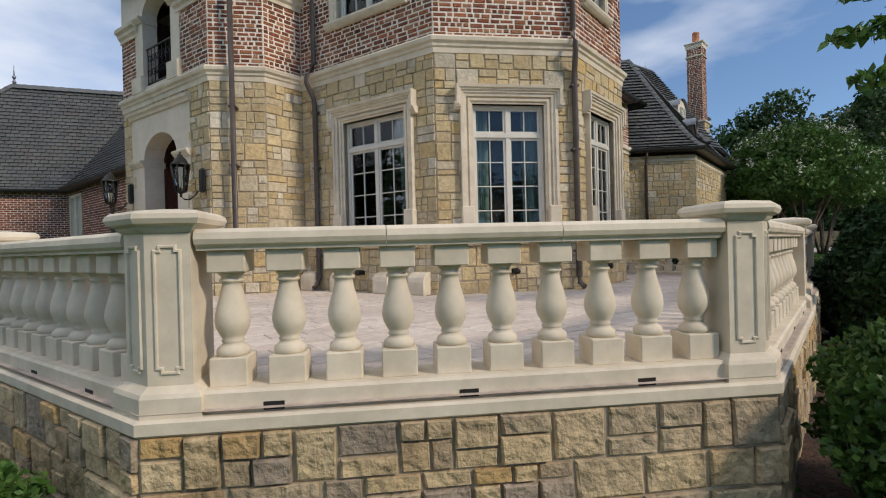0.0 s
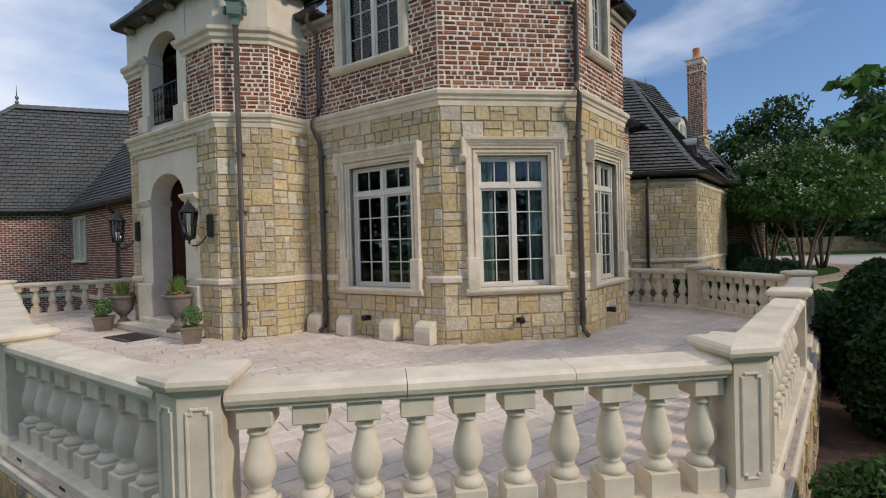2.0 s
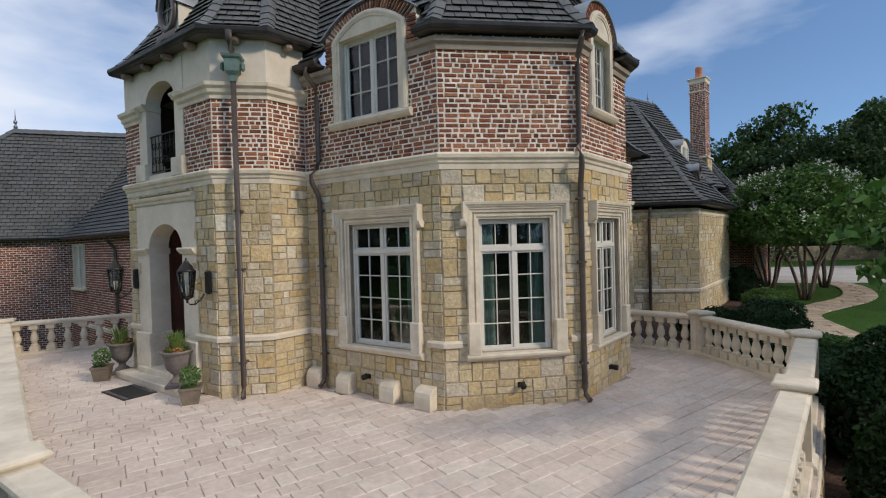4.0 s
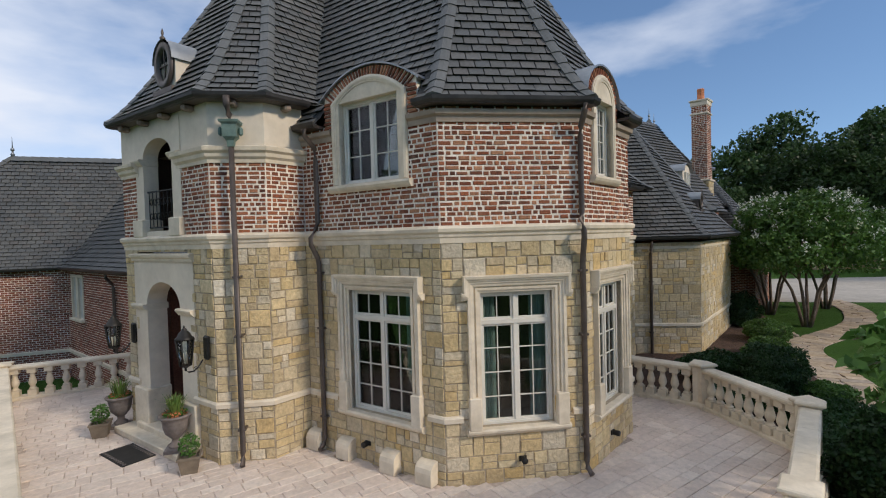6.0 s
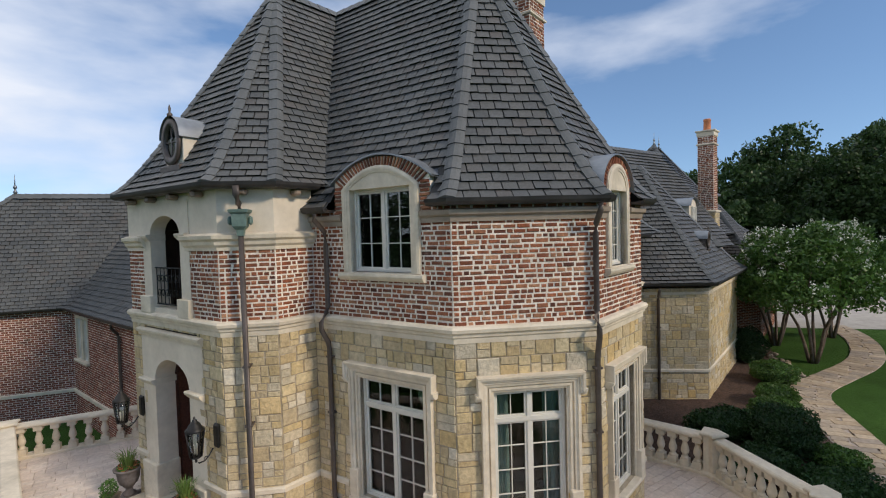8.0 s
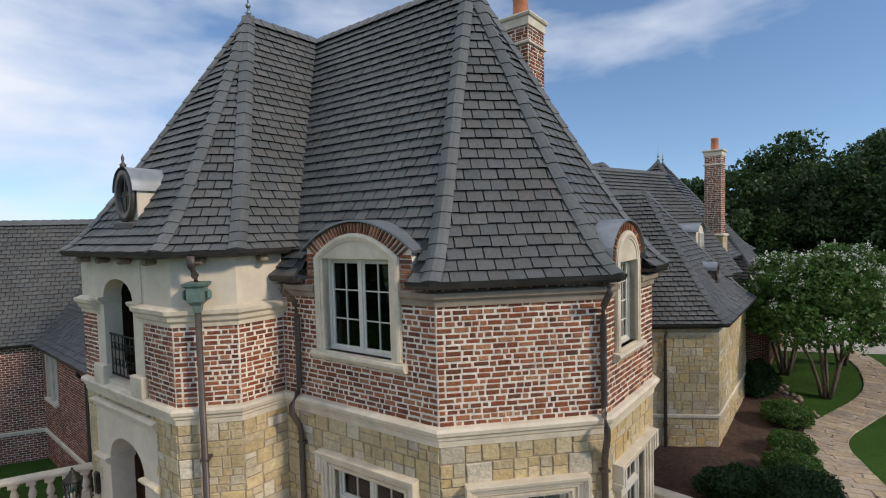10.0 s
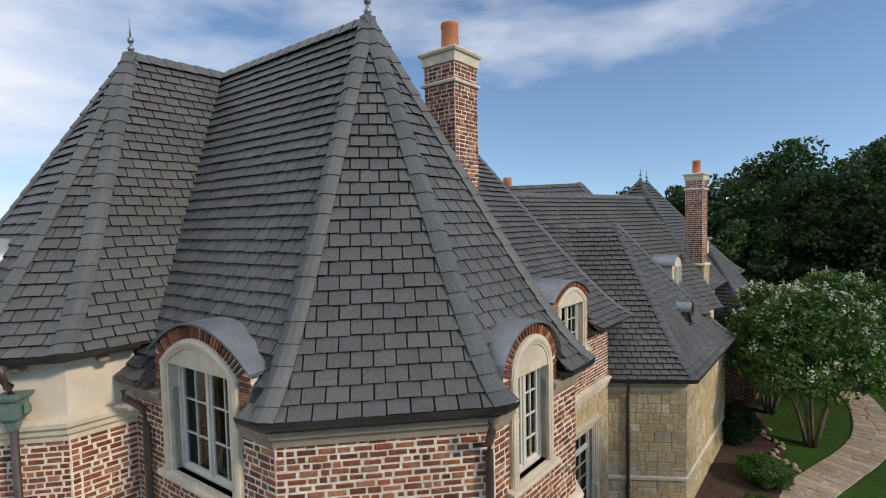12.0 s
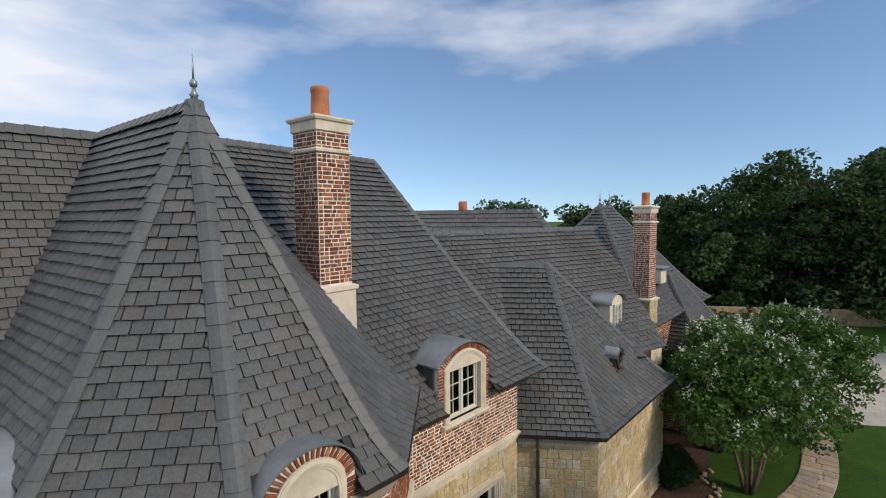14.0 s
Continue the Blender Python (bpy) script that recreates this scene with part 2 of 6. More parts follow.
def part(name, bm, mat, parent=None, label="", smooth=False):
    bmesh.ops.recalc_face_normals(bm, faces=bm.faces)
    me = bpy.data.meshes.new(name)
    bm.to_mesh(me)
    bm.free()
    me.materials.append(mat)
    if smooth:
        me.polygons.foreach_set("use_smooth", [True] * len(me.polygons))
    ob = new(name, me)
    ob.parent = parent
    return tagged(ob, label)


def empty(name, label, category, group="", kind=""):
    return tagged(new(name), label, category, group, kind)


def add_box(bm, m, sx, sy, sz, bevel=0.0):
    """A box with its base centre at m's origin."""
    r = bmesh.ops.create_cube(bm, size=1.0)
    vs = r["verts"]
    bmesh.ops.transform(bm, matrix=m @ Matrix.Translation((0, 0, sz / 2)) @ Matrix.Diagonal((sx, sy, sz, 1)), verts=vs)
    if bevel:
        es = list({e for v in vs for e in v.link_edges})
        bmesh.ops.bevel(bm, geom=es, offset=bevel, segments=1, affect="EDGES")


def box_part(name, m, sx, sy, sz, mat, parent=None, bevel=0.008, label=""):
    bm = bmesh.new()
    add_box(bm, m, sx, sy, sz, bevel)
    return part(name, bm, mat, parent, label)


def lathe(name, profile, mat, parent=None, m=Matrix(), seg=20, label="", square=False):
    """A turned body from (radius, height) pairs."""
    vs, fs = [], []
    k = 4 if square else seg
    for r, z in profile:
        for i in range(k):
            a = 2 * math.pi * (i + (0.5 if square else 0)) / k
            rr = r * (math.sqrt(2) if square else 1)
            vs.append(m @ Vector((rr * math.cos(a), rr * math.sin(a), z)))
    for j in range(len(profile) - 1):
        for i in range(k):
            fs.append((j * k + i, j * k + (i + 1) % k, (j + 1) * k + (i + 1) % k, (j + 1) * k + i))
    fs.append(tuple(range(k - 1, -1, -1)))
    fs.append(tuple((len(profile) - 1) * k + i for i in range(k)))
    return obj(name, vs, fs, mat, parent, label, smooth=not square)


def offset_line(pts, d, closed=False):
    """The polyline pts moved by d to its right side (outwards for a plan that runs left to right as seen from outside)."""
    out, n = [], len(pts)
    for i in range(n):
        dirs = []
        if i > 0 or closed:
            a, b = Vector(pts[i - 1]), Vector(pts[i])
            dirs.append((b - a).normalized())
        if i < n - 1 or closed:
            a, b = Vector(pts[i]), Vector(pts[(i + 1) % n])
            dirs.append((b - a).normalized())
        ns = [Vector((q.y, -q.x)) for q in dirs]
        if len(ns) == 2:
            s = ns[0] + ns[1]
            k = d / max(0.35, 1 + ns[0].dot(ns[1]))
            out.append(Vector(pts[i]) + s * k)
        else:
            out.append(Vector(pts[i]) + ns[0] * d)
    return out


def moulding(name, pts, profile, mat, parent=None, closed=False, label="", smooth=False):
    """A profile of (out, z) pairs, swept with mitred corners along a plan line."""
    rows = [[(*p, z) for p in offset_line([Vector(q) for q in pts], d, closed)] for d, z in profile]
    n, vs, fs = len(pts), [v for r in rows for v in r], []
    k = len(profile)
    for j in range(k):
        for i in range(n if closed else n - 1):
            a, b = j * n + i, j * n + (i + 1) % n
            c, d = ((j + 1) % k) * n + (i + 1) % n, ((j + 1) % k) * n + i
            fs.append((a, b, c, d))
    if not closed:
        fs.append(tuple(j * n for j in range(k)))
        fs.append(tuple(j * n + n - 1 for j in reversed(range(k))))
    return obj(name, vs, fs, mat, parent, label, smooth)


def tube(name, pts, r, mat, parent=None, seg=10, label=""):
    """A round bar along a line of points."""
    pts = [Vector(p) for p in pts]
    vs, fs = [], []
    for i, p in enumerate(pts):
        d = (pts[min(i + 1, len(pts) - 1)] - pts[max(i - 1, 0)]).normalized()
        x = d.orthogonal().normalized() if abs(d.z) < 0.9 else Vector((1, 0, 0))
        x = (x - d * x.dot(d)).normalized()
        y = d.cross(x)
        rr = r[i] if isinstance(r, (list, tuple)) else r
        for k in range(seg):
            a = 2 * math.pi * k / seg
            vs.append(p + (x * math.cos(a) + y * math.sin(a)) * rr)
    for i in range(len(pts) - 1):
        for k in range(seg):
            fs.append((i * seg + k, i * seg + (k + 1) % seg, (i + 1) * seg + (k + 1) % seg, (i + 1) * seg + k))
    fs.append(tuple(range(seg - 1, -1, -1)))
    fs.append(tuple((len(pts) - 1) * seg + k for k in range(seg)))
    return obj(name, vs, fs, mat, parent, label, True)


# unit piece: x and z from 0 to 1, standing out from y = 0 to y = -1, with broken and uneven front edges
def unit_piece(name, mat, cut, wob=0.0):
    c, e = cut
    w = lambda: random.uniform(-wob, wob)
    k = [(w(), w()) for _ in range(4)]
    q = [(0 + abs(k[0][0]), abs(k[0][1])), (1 - abs(k[1][0]), abs(k[1][1])), (1 - abs(k[2][0]), 1 - abs(k[2][1])), (abs(k[3][0]), 1 - abs(k[3][1]))]
    vs = [(x, 0, z) for x, z in q] + [(x, -.55, z) for x, z in q]
    vs += [(c + q[0][0] + wob * 0.4, -1 + 3 * abs(w()), e + q[0][1]), (q[1][0] - c, -1 + 3 * abs(w()), e + q[1][1]), (q[2][0] - c, -1 + 3 * abs(w()), q[2][1] - e), (c + q[3][0], -1 + 3 * abs(w()), q[3][1] - e)]
    fs = [(8, 9, 10, 11), (4, 5, 9, 8), (5, 6, 10, 9), (6, 7, 11, 10), (7, 4, 8, 11), (0, 1, 5, 4), (1, 2, 6, 5), (2, 3, 7, 6), (3, 0, 4, 7)]
    return vs, fs, mesh_of(name, vs, fs, mat)


def lay_pieces(name, rects, frame_of, mat, parent, cut=(0.04, 0.1), depth=0.012, rough=0.004, singles=150, rest="", tilt=0.0, choose=None):
    """Rectangles (x, z, w, h) on a wall as pieces standing proud of it: the first ones as objects of their own, the rest in one mesh."""
    kinds = [unit_piece(name, mat, cut, 0.045 if name == "stone" else 0.03) for _ in range(7)]
    order = list(rects)
    if choose:
        order.sort(key=choose)
    jv, jf = [], []
    for i, (x, z, w, h) in enumerate(order):
        vs0, fs0, me = kinds[i % 7]
        d = depth + random.uniform(-rough, rough)
        m = frame_of @ Matrix.Translation((x, 0, z)) @ Matrix.Rotation(random.uniform(-tilt, tilt), 4, "X") @ Matrix.Diagonal((w, d, h, 1))
        if i < singles:
            o = new(name, me)
            o.parent = parent
            o.matrix_local = m
        else:
            b = len(jv)
            jv += [m @ Vector(v) for v in vs0]
            jf += [tuple(b + k for k in f) for f in fs0]
    if jv:
        o = obj(rest or name + "_work", jv, jf, mat, parent)
        tagged(o, kind="stuff")


def cut_out(rects, holes):
    """Rectangles less the holes (x0, x1, z0, z1): what is left of each one at the sides of a hole."""
    for hx0, hx1, hz0, hz1 in holes:
        out = []
        for x, z, w, h in rects:
            if x >= hx1 or x + w <= hx0 or z >= hz1 or z + h <= hz0:
                out.append((x, z, w, h))
                continue
            if x < hx0 - 0.03:
                out.append((x, z, hx0 - x, h))
            if x + w > hx1 + 0.03:
                out.append((hx1, z, x + w - hx1, h))
            if z < hz0 - 0.03 and x >= hx0 - 0.03 and x + w <= hx1 + 0.03:
                out.append((x, z, w, hz0 - z))
            if z + h > hz1 + 0.03 and x >= hx0 - 0.03 and x + w <= hx1 + 0.03:
                out.append((x, hz1, w, z + h - hz1))
        rects = out
    return rects


def brick_rects(x0, x1, z0, z1, course=0.077, joint=0.028, plain=False):
    out, n = [], max(1, round((z1 - z0) / course))
    c = (z1 - z0) / n
    for j in range(n):
        x, k = x0, 0
        while x < x1 - 0.02:
            if plain:
                w = 0.205 if k or j % 2 else 0.1
            else:
                w = random.choice((0.22, 0.215, 0.2, 0.105, 0.1, 0.105, 0.16))
            if k == 0 and not plain and j % 2:
                w = 0.1
            w = min(w, x1 - x)
            if x1 - x - w < 0.05:
                w = x1 - x
            if w > 0.03:
                ja, jb = joint * random.uniform(0.25, 0.7), joint * random.uniform(0.25, 0.7)
                za, zb = joint * random.uniform(0.2, 0.65), joint * random.uniform(0.2, 0.65)
                out.append((x + ja, z0 + j * c + za, w - ja - jb, c - za - zb))
            x, k = x + w, k + 1
    return out


def ashlar_rects(x0, x1, z0, z1, band=0.34, joint=0.012, wide=(0.2, 0.5)):
    """Squared stones of mixed sizes in uneven courses."""
    out, n = [], max(1, round((z1 - z0) / band))
    edges = [z0 + (z1 - z0) * j / n + (random.uniform(-0.05, 0.05) * band / 0.34 if 0 < j < n else 0) for j in range(n + 1)]
    for j in range(n):
        a, b, x = edges[j], edges[j + 1], x0
        while x < x1 - 0.01:
            w = random.uniform(*wide) * band / 0.34
            if x1 - x - w < 0.14:
                w = x1 - x
            kind = random.random()
            if kind < 0.3:
                cells = [(x, a, w, b - a)]
            else:
                s = a + (b - a) * random.choice((0.38, 0.5, 0.6))
                if kind < 0.75 or w < 0.25:
                    cells = [(x, a, w, s - a), (x, s, w, b - s)]
                else:
                    q, q2 = w * random.uniform(0.4, 0.6), w * random.uniform(0.35, 0.65)
                    cells = [(x, a, q, s - a), (x + q, a, w - q, s - a), (x, s, q2, b - s), (x + q2, s, w - q2, b - s)]
            out += [(p + joint / 2, q + joint / 2, r - joint, t - joint) for p, q, r, t in cells]
            x += w
    return out


class Facet:
    """An upright wall face between two plan points, seen from outside from left to right."""

    def __init__(self, a, b):
        self.a, self.b = Vector(a), Vector(b)
        self.length = (self.b - self.a).length
        self.u = (self.b - self.a).normalized()
        self.n = Vector((self.u.y, -self.u.x))
        self.m = Matrix(((self.u.x, -self.n.x, 0, self.a.x), (self.u.y, -self.n.y, 0, self.a.y), (0, 0, 1, 0), (0, 0, 0, 1)))

    def at(self, x, out=0.0, z=0.0):
        p = self.a + self.u * x + self.n * out
        return Vector((p.x, p.y, z))

    def spot(self, x=0.0, out=0.0, z=0.0):
        return self.m @ Matrix.Translation((x, -out, z))


def wall_slab(name, f, z0, z1, holes, mat, thick=0.3, parent=None, x0=0.0, x1=None):
    """A wall of real thickness with openings right through it."""
    x1 = f.length if x1 is None else x1
    xs = sorted({x0, x1, *[min(max(h[i], x0), x1) for h in holes for i in (0, 1)]})
    zs = sorted({z0, z1, *[min(max(h[i], z0), z1) for h in holes for i in (2, 3)]})

    def solid(i, j):
        if i < 0 or j < 0 or i >= len(xs) - 1 or j >= len(zs) - 1:
            return False
        cx, cz = (xs[i] + xs[i + 1]) / 2, (zs[j] + zs[j + 1]) / 2
        return not any(h[0] < cx < h[1] and h[2] < cz < h[3] for h in holes)

    vs, fs = [], []

    def quad(*p):
        fs.append(tuple(range(len(vs), len(vs) + 4)))
        vs.extend(f.m @ Vector(q) for q in p)
    for i in range(len(xs) - 1):
        for j in range(len(zs) - 1):
            if not solid(i, j):
                continue
            a, b, c, d = xs[i], xs[i + 1], zs[j], zs[j + 1]
            quad((a, 0, c), (b, 0, c), (b, 0, d), (a, 0, d))
            quad((b, thick, c), (a, thick, c), (a, thick, d), (b, thick, d))
            if not solid(i - 1, j):
                quad((a, thick, c), (a, 0, c), (a, 0, d), (a, thick, d))
            if not solid(i + 1, j):
                quad((b, 0, c), (b, thick, c), (b, thick, d), (b, 0, d))
            if not solid(i, j - 1):
                quad((a, thick, c), (b, thick, c), (b, 0, c), (a, 0, c))
            if not solid(i, j + 1):
                quad((a, 0, d), (b, 0, d), (b, thick, d), (a, thick, d))
    return obj(name, vs, fs, mat, parent)


# ---- roofs ----
def flare(s, c=0.13, m=0.42):
    """Height along a slope with a swept eave."""
    g = lambda q: q - c * (1 - math.exp(-q / c))
    return m * s + (1 - m) * g(s) / g(1.0)


def roof_face(name, e0, e1, t0, t1, ze, zt, parent, rows=None, width=0.245, course=0.178, singles=0, bell=True, mat=None, lift=0.0, gap=None, thick=(0.028, 0.040)):
    """A slated face between the eave line e0-e1 and the top line t0-t1 (plan points), with swept eaves."""
    mat = mat or M_SLATE
    e0, e1, t0, t1 = (Vector(p) for p in (e0, e1, t0, t1))
    run = (((t0 + t1) - (e0 + e1)) / 2).length
    steps = 60
    fl = flare if bell else (lambda s: s)
    pts = [(run * i / steps, (zt - ze) * fl(i / steps)) for i in range(steps + 1)]
    acc = [0.0]
    for i in range(steps):
        acc.append(acc[-1] + math.hypot(pts[i + 1][0] - pts[i][0], pts[i + 1][1] - pts[i][1]))
    n = rows or max(2, round(acc[-1] / course))
    ss = []
    for k in range(n + 1):
        want, i = acc[-1] * k / n, 0
        while i < steps - 1 and acc[i + 1] < want:
            i += 1
        ss.append((i + (want - acc[i]) / max(1e-9, acc[i + 1] - acc[i])) / steps)
    vs, fs, uv, uf = [], [], [], []
    u = ((e1 - e0)).normalized()
    whole = []
    for k in range(n):
        s0, s1 = ss[k], ss[k + 1]
        A, B = e0.lerp(t0, s0), e1.lerp(t1, s0)
        C, D = e0.lerp(t0, s1), e1.lerp(t1, s1)
        z0, z1 = ze + (zt - ze) * fl(s0) + lift, ze + (zt - ze) * fl(s1) + lift
        b = len(uv)
        spans = [(0.0, 1.0)]
        if gap and z0 < gap[3]:
            gf, g0, g1, _ = gap
            xa, xb = (A - gf.a).dot(gf.u), (B - gf.a).dot(gf.u)
            spans = [(0.0, max(0.0, (g0 - xa) / (xb - xa))), (min(1.0, (g1 - xa) / (xb - xa)), 1.0)]
        for sa, sb in spans:
            b = len(uv)
            uv += [(*A.lerp(B, sa), z0 - 0.02), (*A.lerp(B, sb), z0 - 0.02), (*C.lerp(D, sb), z1 - 0.02), (*C.lerp(D, sa), z1 - 0.02)]
            uf.append((b, b + 1, b + 2, b + 3))
        u = (B - A).normalized() if (B - A).length > 0.02 else u
        v = (D - C).normalized() if (D - C).length > 0.02 else u
        a0, a1, c0 = 0.0, (B - A).length, (C - A).dot(u)
        c1 = c0 + (D - C).length
        inward = (C - A) - u * c0
        up = Vector((*inward, z1 - z0))
        nrm = Vector((*u, 0)).cross(up).normalized()
        base = (A - e0).dot(u)
        x = -((base + (0.5 * width if k % 2 else 0)) % width)
        lo, hi = min(a0, c0), max(a1, c1)
        while x + width < lo:
            x += width
        while x < hi:
            w = width * random.uniform(0.94, 1.0)
            g = random.uniform(0.006, 0.012)
            q0, q1 = max(x + g, a0), min(x + width - g, a1)
            r0, r1 = max(x + g, c0), min(x + width - g, c1)
            if gap and z0 < gap[3]:
                xg = (A + u * (x + width / 2) - gap[0].a).dot(gap[0].u)
                if gap[1] - width * 0.3 < xg < gap[2] + width * 0.3:
                    x += width
                    continue
            if q1 > q0 or r1 > r0:
                q0, q1 = (q0, q1) if q1 > q0 else ((a0, a0) if x < a0 else (a1, a1))
                r0, r1 = (r0, r1) if r1 > r0 else ((c0, c0) if x < c0 else (c1, c1))
                th = random.uniform(*thick)
                P = Vector((*A, z0))
                U = Vector((*u, 0))
                drop = up * random.uniform(-0.05, 0.03)
                Q, V = Vector((*C, z1)) + up * 0.02, Vector((*v, 0))
                p = [P + U * q0 + drop, P + U * q1 + drop, Q + V * (r1 - c0), Q + V * (r0 - c0)]
                b = len(vs)
                vs += [p[0] - nrm * 0.012 + up * 0.30, p[1] - nrm * 0.012 + up * 0.30, p[0] + nrm * th, p[1] + nrm * th, p[2] + nrm * 0.002, p[3] + nrm * 0.002]
                fs += [(b + 2, b + 3, b + 4, b + 5), (b, b + 1, b + 3, b + 2), (b, b + 2, b + 5), (b + 1, b + 4, b + 3)]
                if q1 - q0 > width * 0.9 and r1 - r0 > width * 0.9:
                    whole.append((b, len(fs) - 4))
            x += width
    under = obj(name, uv, uf, M_UNDER, parent)
    picked = set()
    if singles:
        for b, f0 in whole[:singles]:
            picked.add(f0)
            obj("slate", vs[b:b + 6], [(2, 3, 4, 5), (0, 1, 3, 2), (0, 2, 5), (1, 4, 3)], mat, under)
    left = [f for i, f in enumerate(fs) if (i // 4) * 4 not in picked]
    tagged(obj("slate_work", vs, left, mat, under), kind="stuff")
    return under, [(e0.lerp(t0, s), e1.lerp(t1, s), ze + (zt - ze) * fl(s) + lift) for s in ss]


def hip_cap(name, line, left, right, parent, w=0.125, mat=None):
    """Overlapping cap slates along a hip; left and right are plan directions of the eaves away from the hip."""
    left, right = Vector((*left, 0)).normalized(), Vector((*right, 0)).normalized()
    vs, fs = [], []
    for a, b in zip(line[:-1], line[1:]):
        a, b = Vector(a), Vector(b)
        d = b - a
        normals = []
        for side in (left, right):
            n = d.cross(side).normalized()
            normals.append(n if n.z > 0 else -n)
        crown = (normals[0] + normals[1]).normalized()
        low = a - d * 0.06
        for side, n in zip((left, right), normals):
            k = len(vs)
            half = (crown + n).normalized()
            vs += [low + crown * 0.085, low + side * w * 0.5 + half * 0.072, low + side * w + n * 0.05,
                   b + crown * 0.066, b + side * w * 0.5 + half * 0.054, b + side * w + n * 0.032,
                   low + side * w - n * 0.01, low]
            fs += [(k, k + 1, k + 4, k + 3), (k + 1, k + 2, k + 5, k + 4), (k, k + 7, k + 6, k + 2, k + 1), (k + 2, k + 6, k + 5)]
    return obj(name, vs, fs, mat or M_HIP, parent)


def ridge_cap(name, a, b, across, parent, w=0.14, piece=0.28, fall=1.3):
    a, b = Vector(a), Vector(b)
    d = (b - a).normalized()
    across = Vector((*across, 0)).normalized()
    n = max(1, round((b - a).length / piece))
    vs, fs = [], []
    for i in range(n):
        p, q = a.lerp(b, i / n) - d * 0.02, a.lerp(b, (i + 1) / n)
        for s in (1, -1):
            k = len(vs)
            side = across * s * w - Vector((0, 0, w * fall))
            top, low = Vector((0, 0, 0.05)), Vector((0, 0, 0.03))
            vs += [p + top, q + low, q + side + low, p + side + top, p + side, p]
            fs += [(k, k + 1, k + 2, k + 3), (k, k + 3, k + 4, k + 5)]
    return obj(name, vs, fs, M_HIP, parent)


# ---- the plan (metres; the terrace floor is z = 0) ----
T3, T2, T1, I0 = (-6.93, 10.02), (-4.12, 8.25), (-3.22, 8.44), (-2.76, 9.04)
C0, D0, E0 = (-0.18, 7.50), (2.07, 7.93), (3.27, 9.52)
F0 = (3.05, 12.51)
G1, K0 = (5.38, 15.57), (5.20, 15.72)
K1, K2 = (7.42, 15.62), (10.60, 19.95)
S0 = (9.55, 20.70)
S1 = (12.9, 25.3)
ZB, ZB1, ZE, ZT = 3.72, 3.95, 5.78, 6.22          # underside and top of the string course, eaves of the bay and of the entrance turret
GROUND, GARDEN = -0.85, -0.08


def ground_z(x, y):
    """The lawn lies lower in front of the terrace and rises to the garden beside the pavilion."""
    ease = lambda q: (lambda t: t * t * (3 - 2 * t))(min(1.0, max(0.0, q)))
    return GROUND + (GARDEN - GROUND) * ease((y - 8.5) / 4.0) * ease((x - 3.0) / 2.5)



f_arch, f_t21, f_t1i = Facet(T3, T2), Facet(T2, T1), Facet(T1, I0)
f_a, f_b, f_e = Facet(I0, C0), Facet(C0, D0), Facet(D0, E0)
f_back = Facet(E0, F0)
f_g = Facet(F0, G1)
f_k0, f_k = Facet(K0, K1), Facet(K1, K2)
f_k2, f_s = Facet(K2, S0), Facet(S0, S1)
W_IN, W_END, W_FAR = (-14.0, 16.7), (-6.6, 11.3), (-20.4, 14.0)
f_w2 = Facet(W_IN, W_END)
f_w1 = Facet(W_FAR, W_IN)


def wall(name, label, f, z0, z1, holes, kind, singles=140, joint=None, course=0.077, mat=None, near=None, band=0.275, wide=(0.2, 0.5)):
    base = M_MORTAR if kind.startswith("brick") else (M_JOINT if kind == "stone" else M_PLASTER)
    w = tagged(wall_slab(name, f, z0, z1, holes, base), label, "wall", kind="structure")
    hs = [h for h in holes]
    if kind == "brick":
        rects = cut_out(brick_rects(0, f.length, z0, z1, course), hs)
        lay_pieces("brick", rects, f.m, mat or M_BRICK, w, (0.05, 0.12), 0.010, 0.006, singles, "brickwork", 0.02, near)
    elif kind == "brick_plain":
        rects = cut_out(brick_rects(0, f.length, z0, z1, course, 0.016, True), hs)
        lay_pieces("brick", rects, f.m, mat or M_BRICK_DARK, w, (0.05, 0.12), 0.009, 0.003, singles, "brickwork", 0.01, near)
    elif kind == "stone":
        rects = cut_out(ashlar_rects(0, f.length, z0, z1, band, wide=wide), hs)
        lay_pieces("stone", rects, f.m, mat or M_STONE, w, (0.022, 0.036), 0.016, 0.008, singles, "stonework", 0.015, near)
    return w


# openings (x0, x1, z0, z1) on their walls
H_A, H_B, H_E = (1.07, 2.41, 0.86, 2.93), (0.58, 1.73, 0.86, 2.93), (0.44, 1.50, 0.86, 2.93)
U_A, U_E = (1.00, 2.28, 4.74, 6.2), (0.39, 1.17, 4.74, 6.2)
H_ARCH, U_ARCH = (0.86, 2.20, 0.30, 3.36), (0.95, 2.12, 3.95, 5.98)

wall("wall_entrance_lower", "pale gold squared stone wall of the entrance turret", f_arch, -0.1, ZB, [(0.55, 2.55, -0.1, 3.66)], "stone", 60)
wall("wall_entrance_upper", "red brick wall with thick pale mortar", f_arch, ZB1, 5.25, [(0.80, 2.27, ZB1, 5.25)], "brick", 120)
wall("wall_turret_lower", "pale gold squared stone wall beside the downpipe", f_t21, -0.1, ZB, [], "stone", 90)
wall("wall_turret_upper", "red brick wall with thick pale mortar", f_t21, ZB1, 5.25, [], "brick", 200)
wall("wall_turret_side_lower", "sunlit pale gold squared stone wall", f_t1i, -0.1, ZB, [], "stone", 90)
wall("wall_turret_side_upper", "red brick wall with thick pale mortar", f_t1i, ZB1, 5.25, [], "brick", 200)
wall("wall_bay_west_lower", "pale gold squared stone wall with a tall window", f_a, -0.1, ZB, [H_A], "stone", 200)
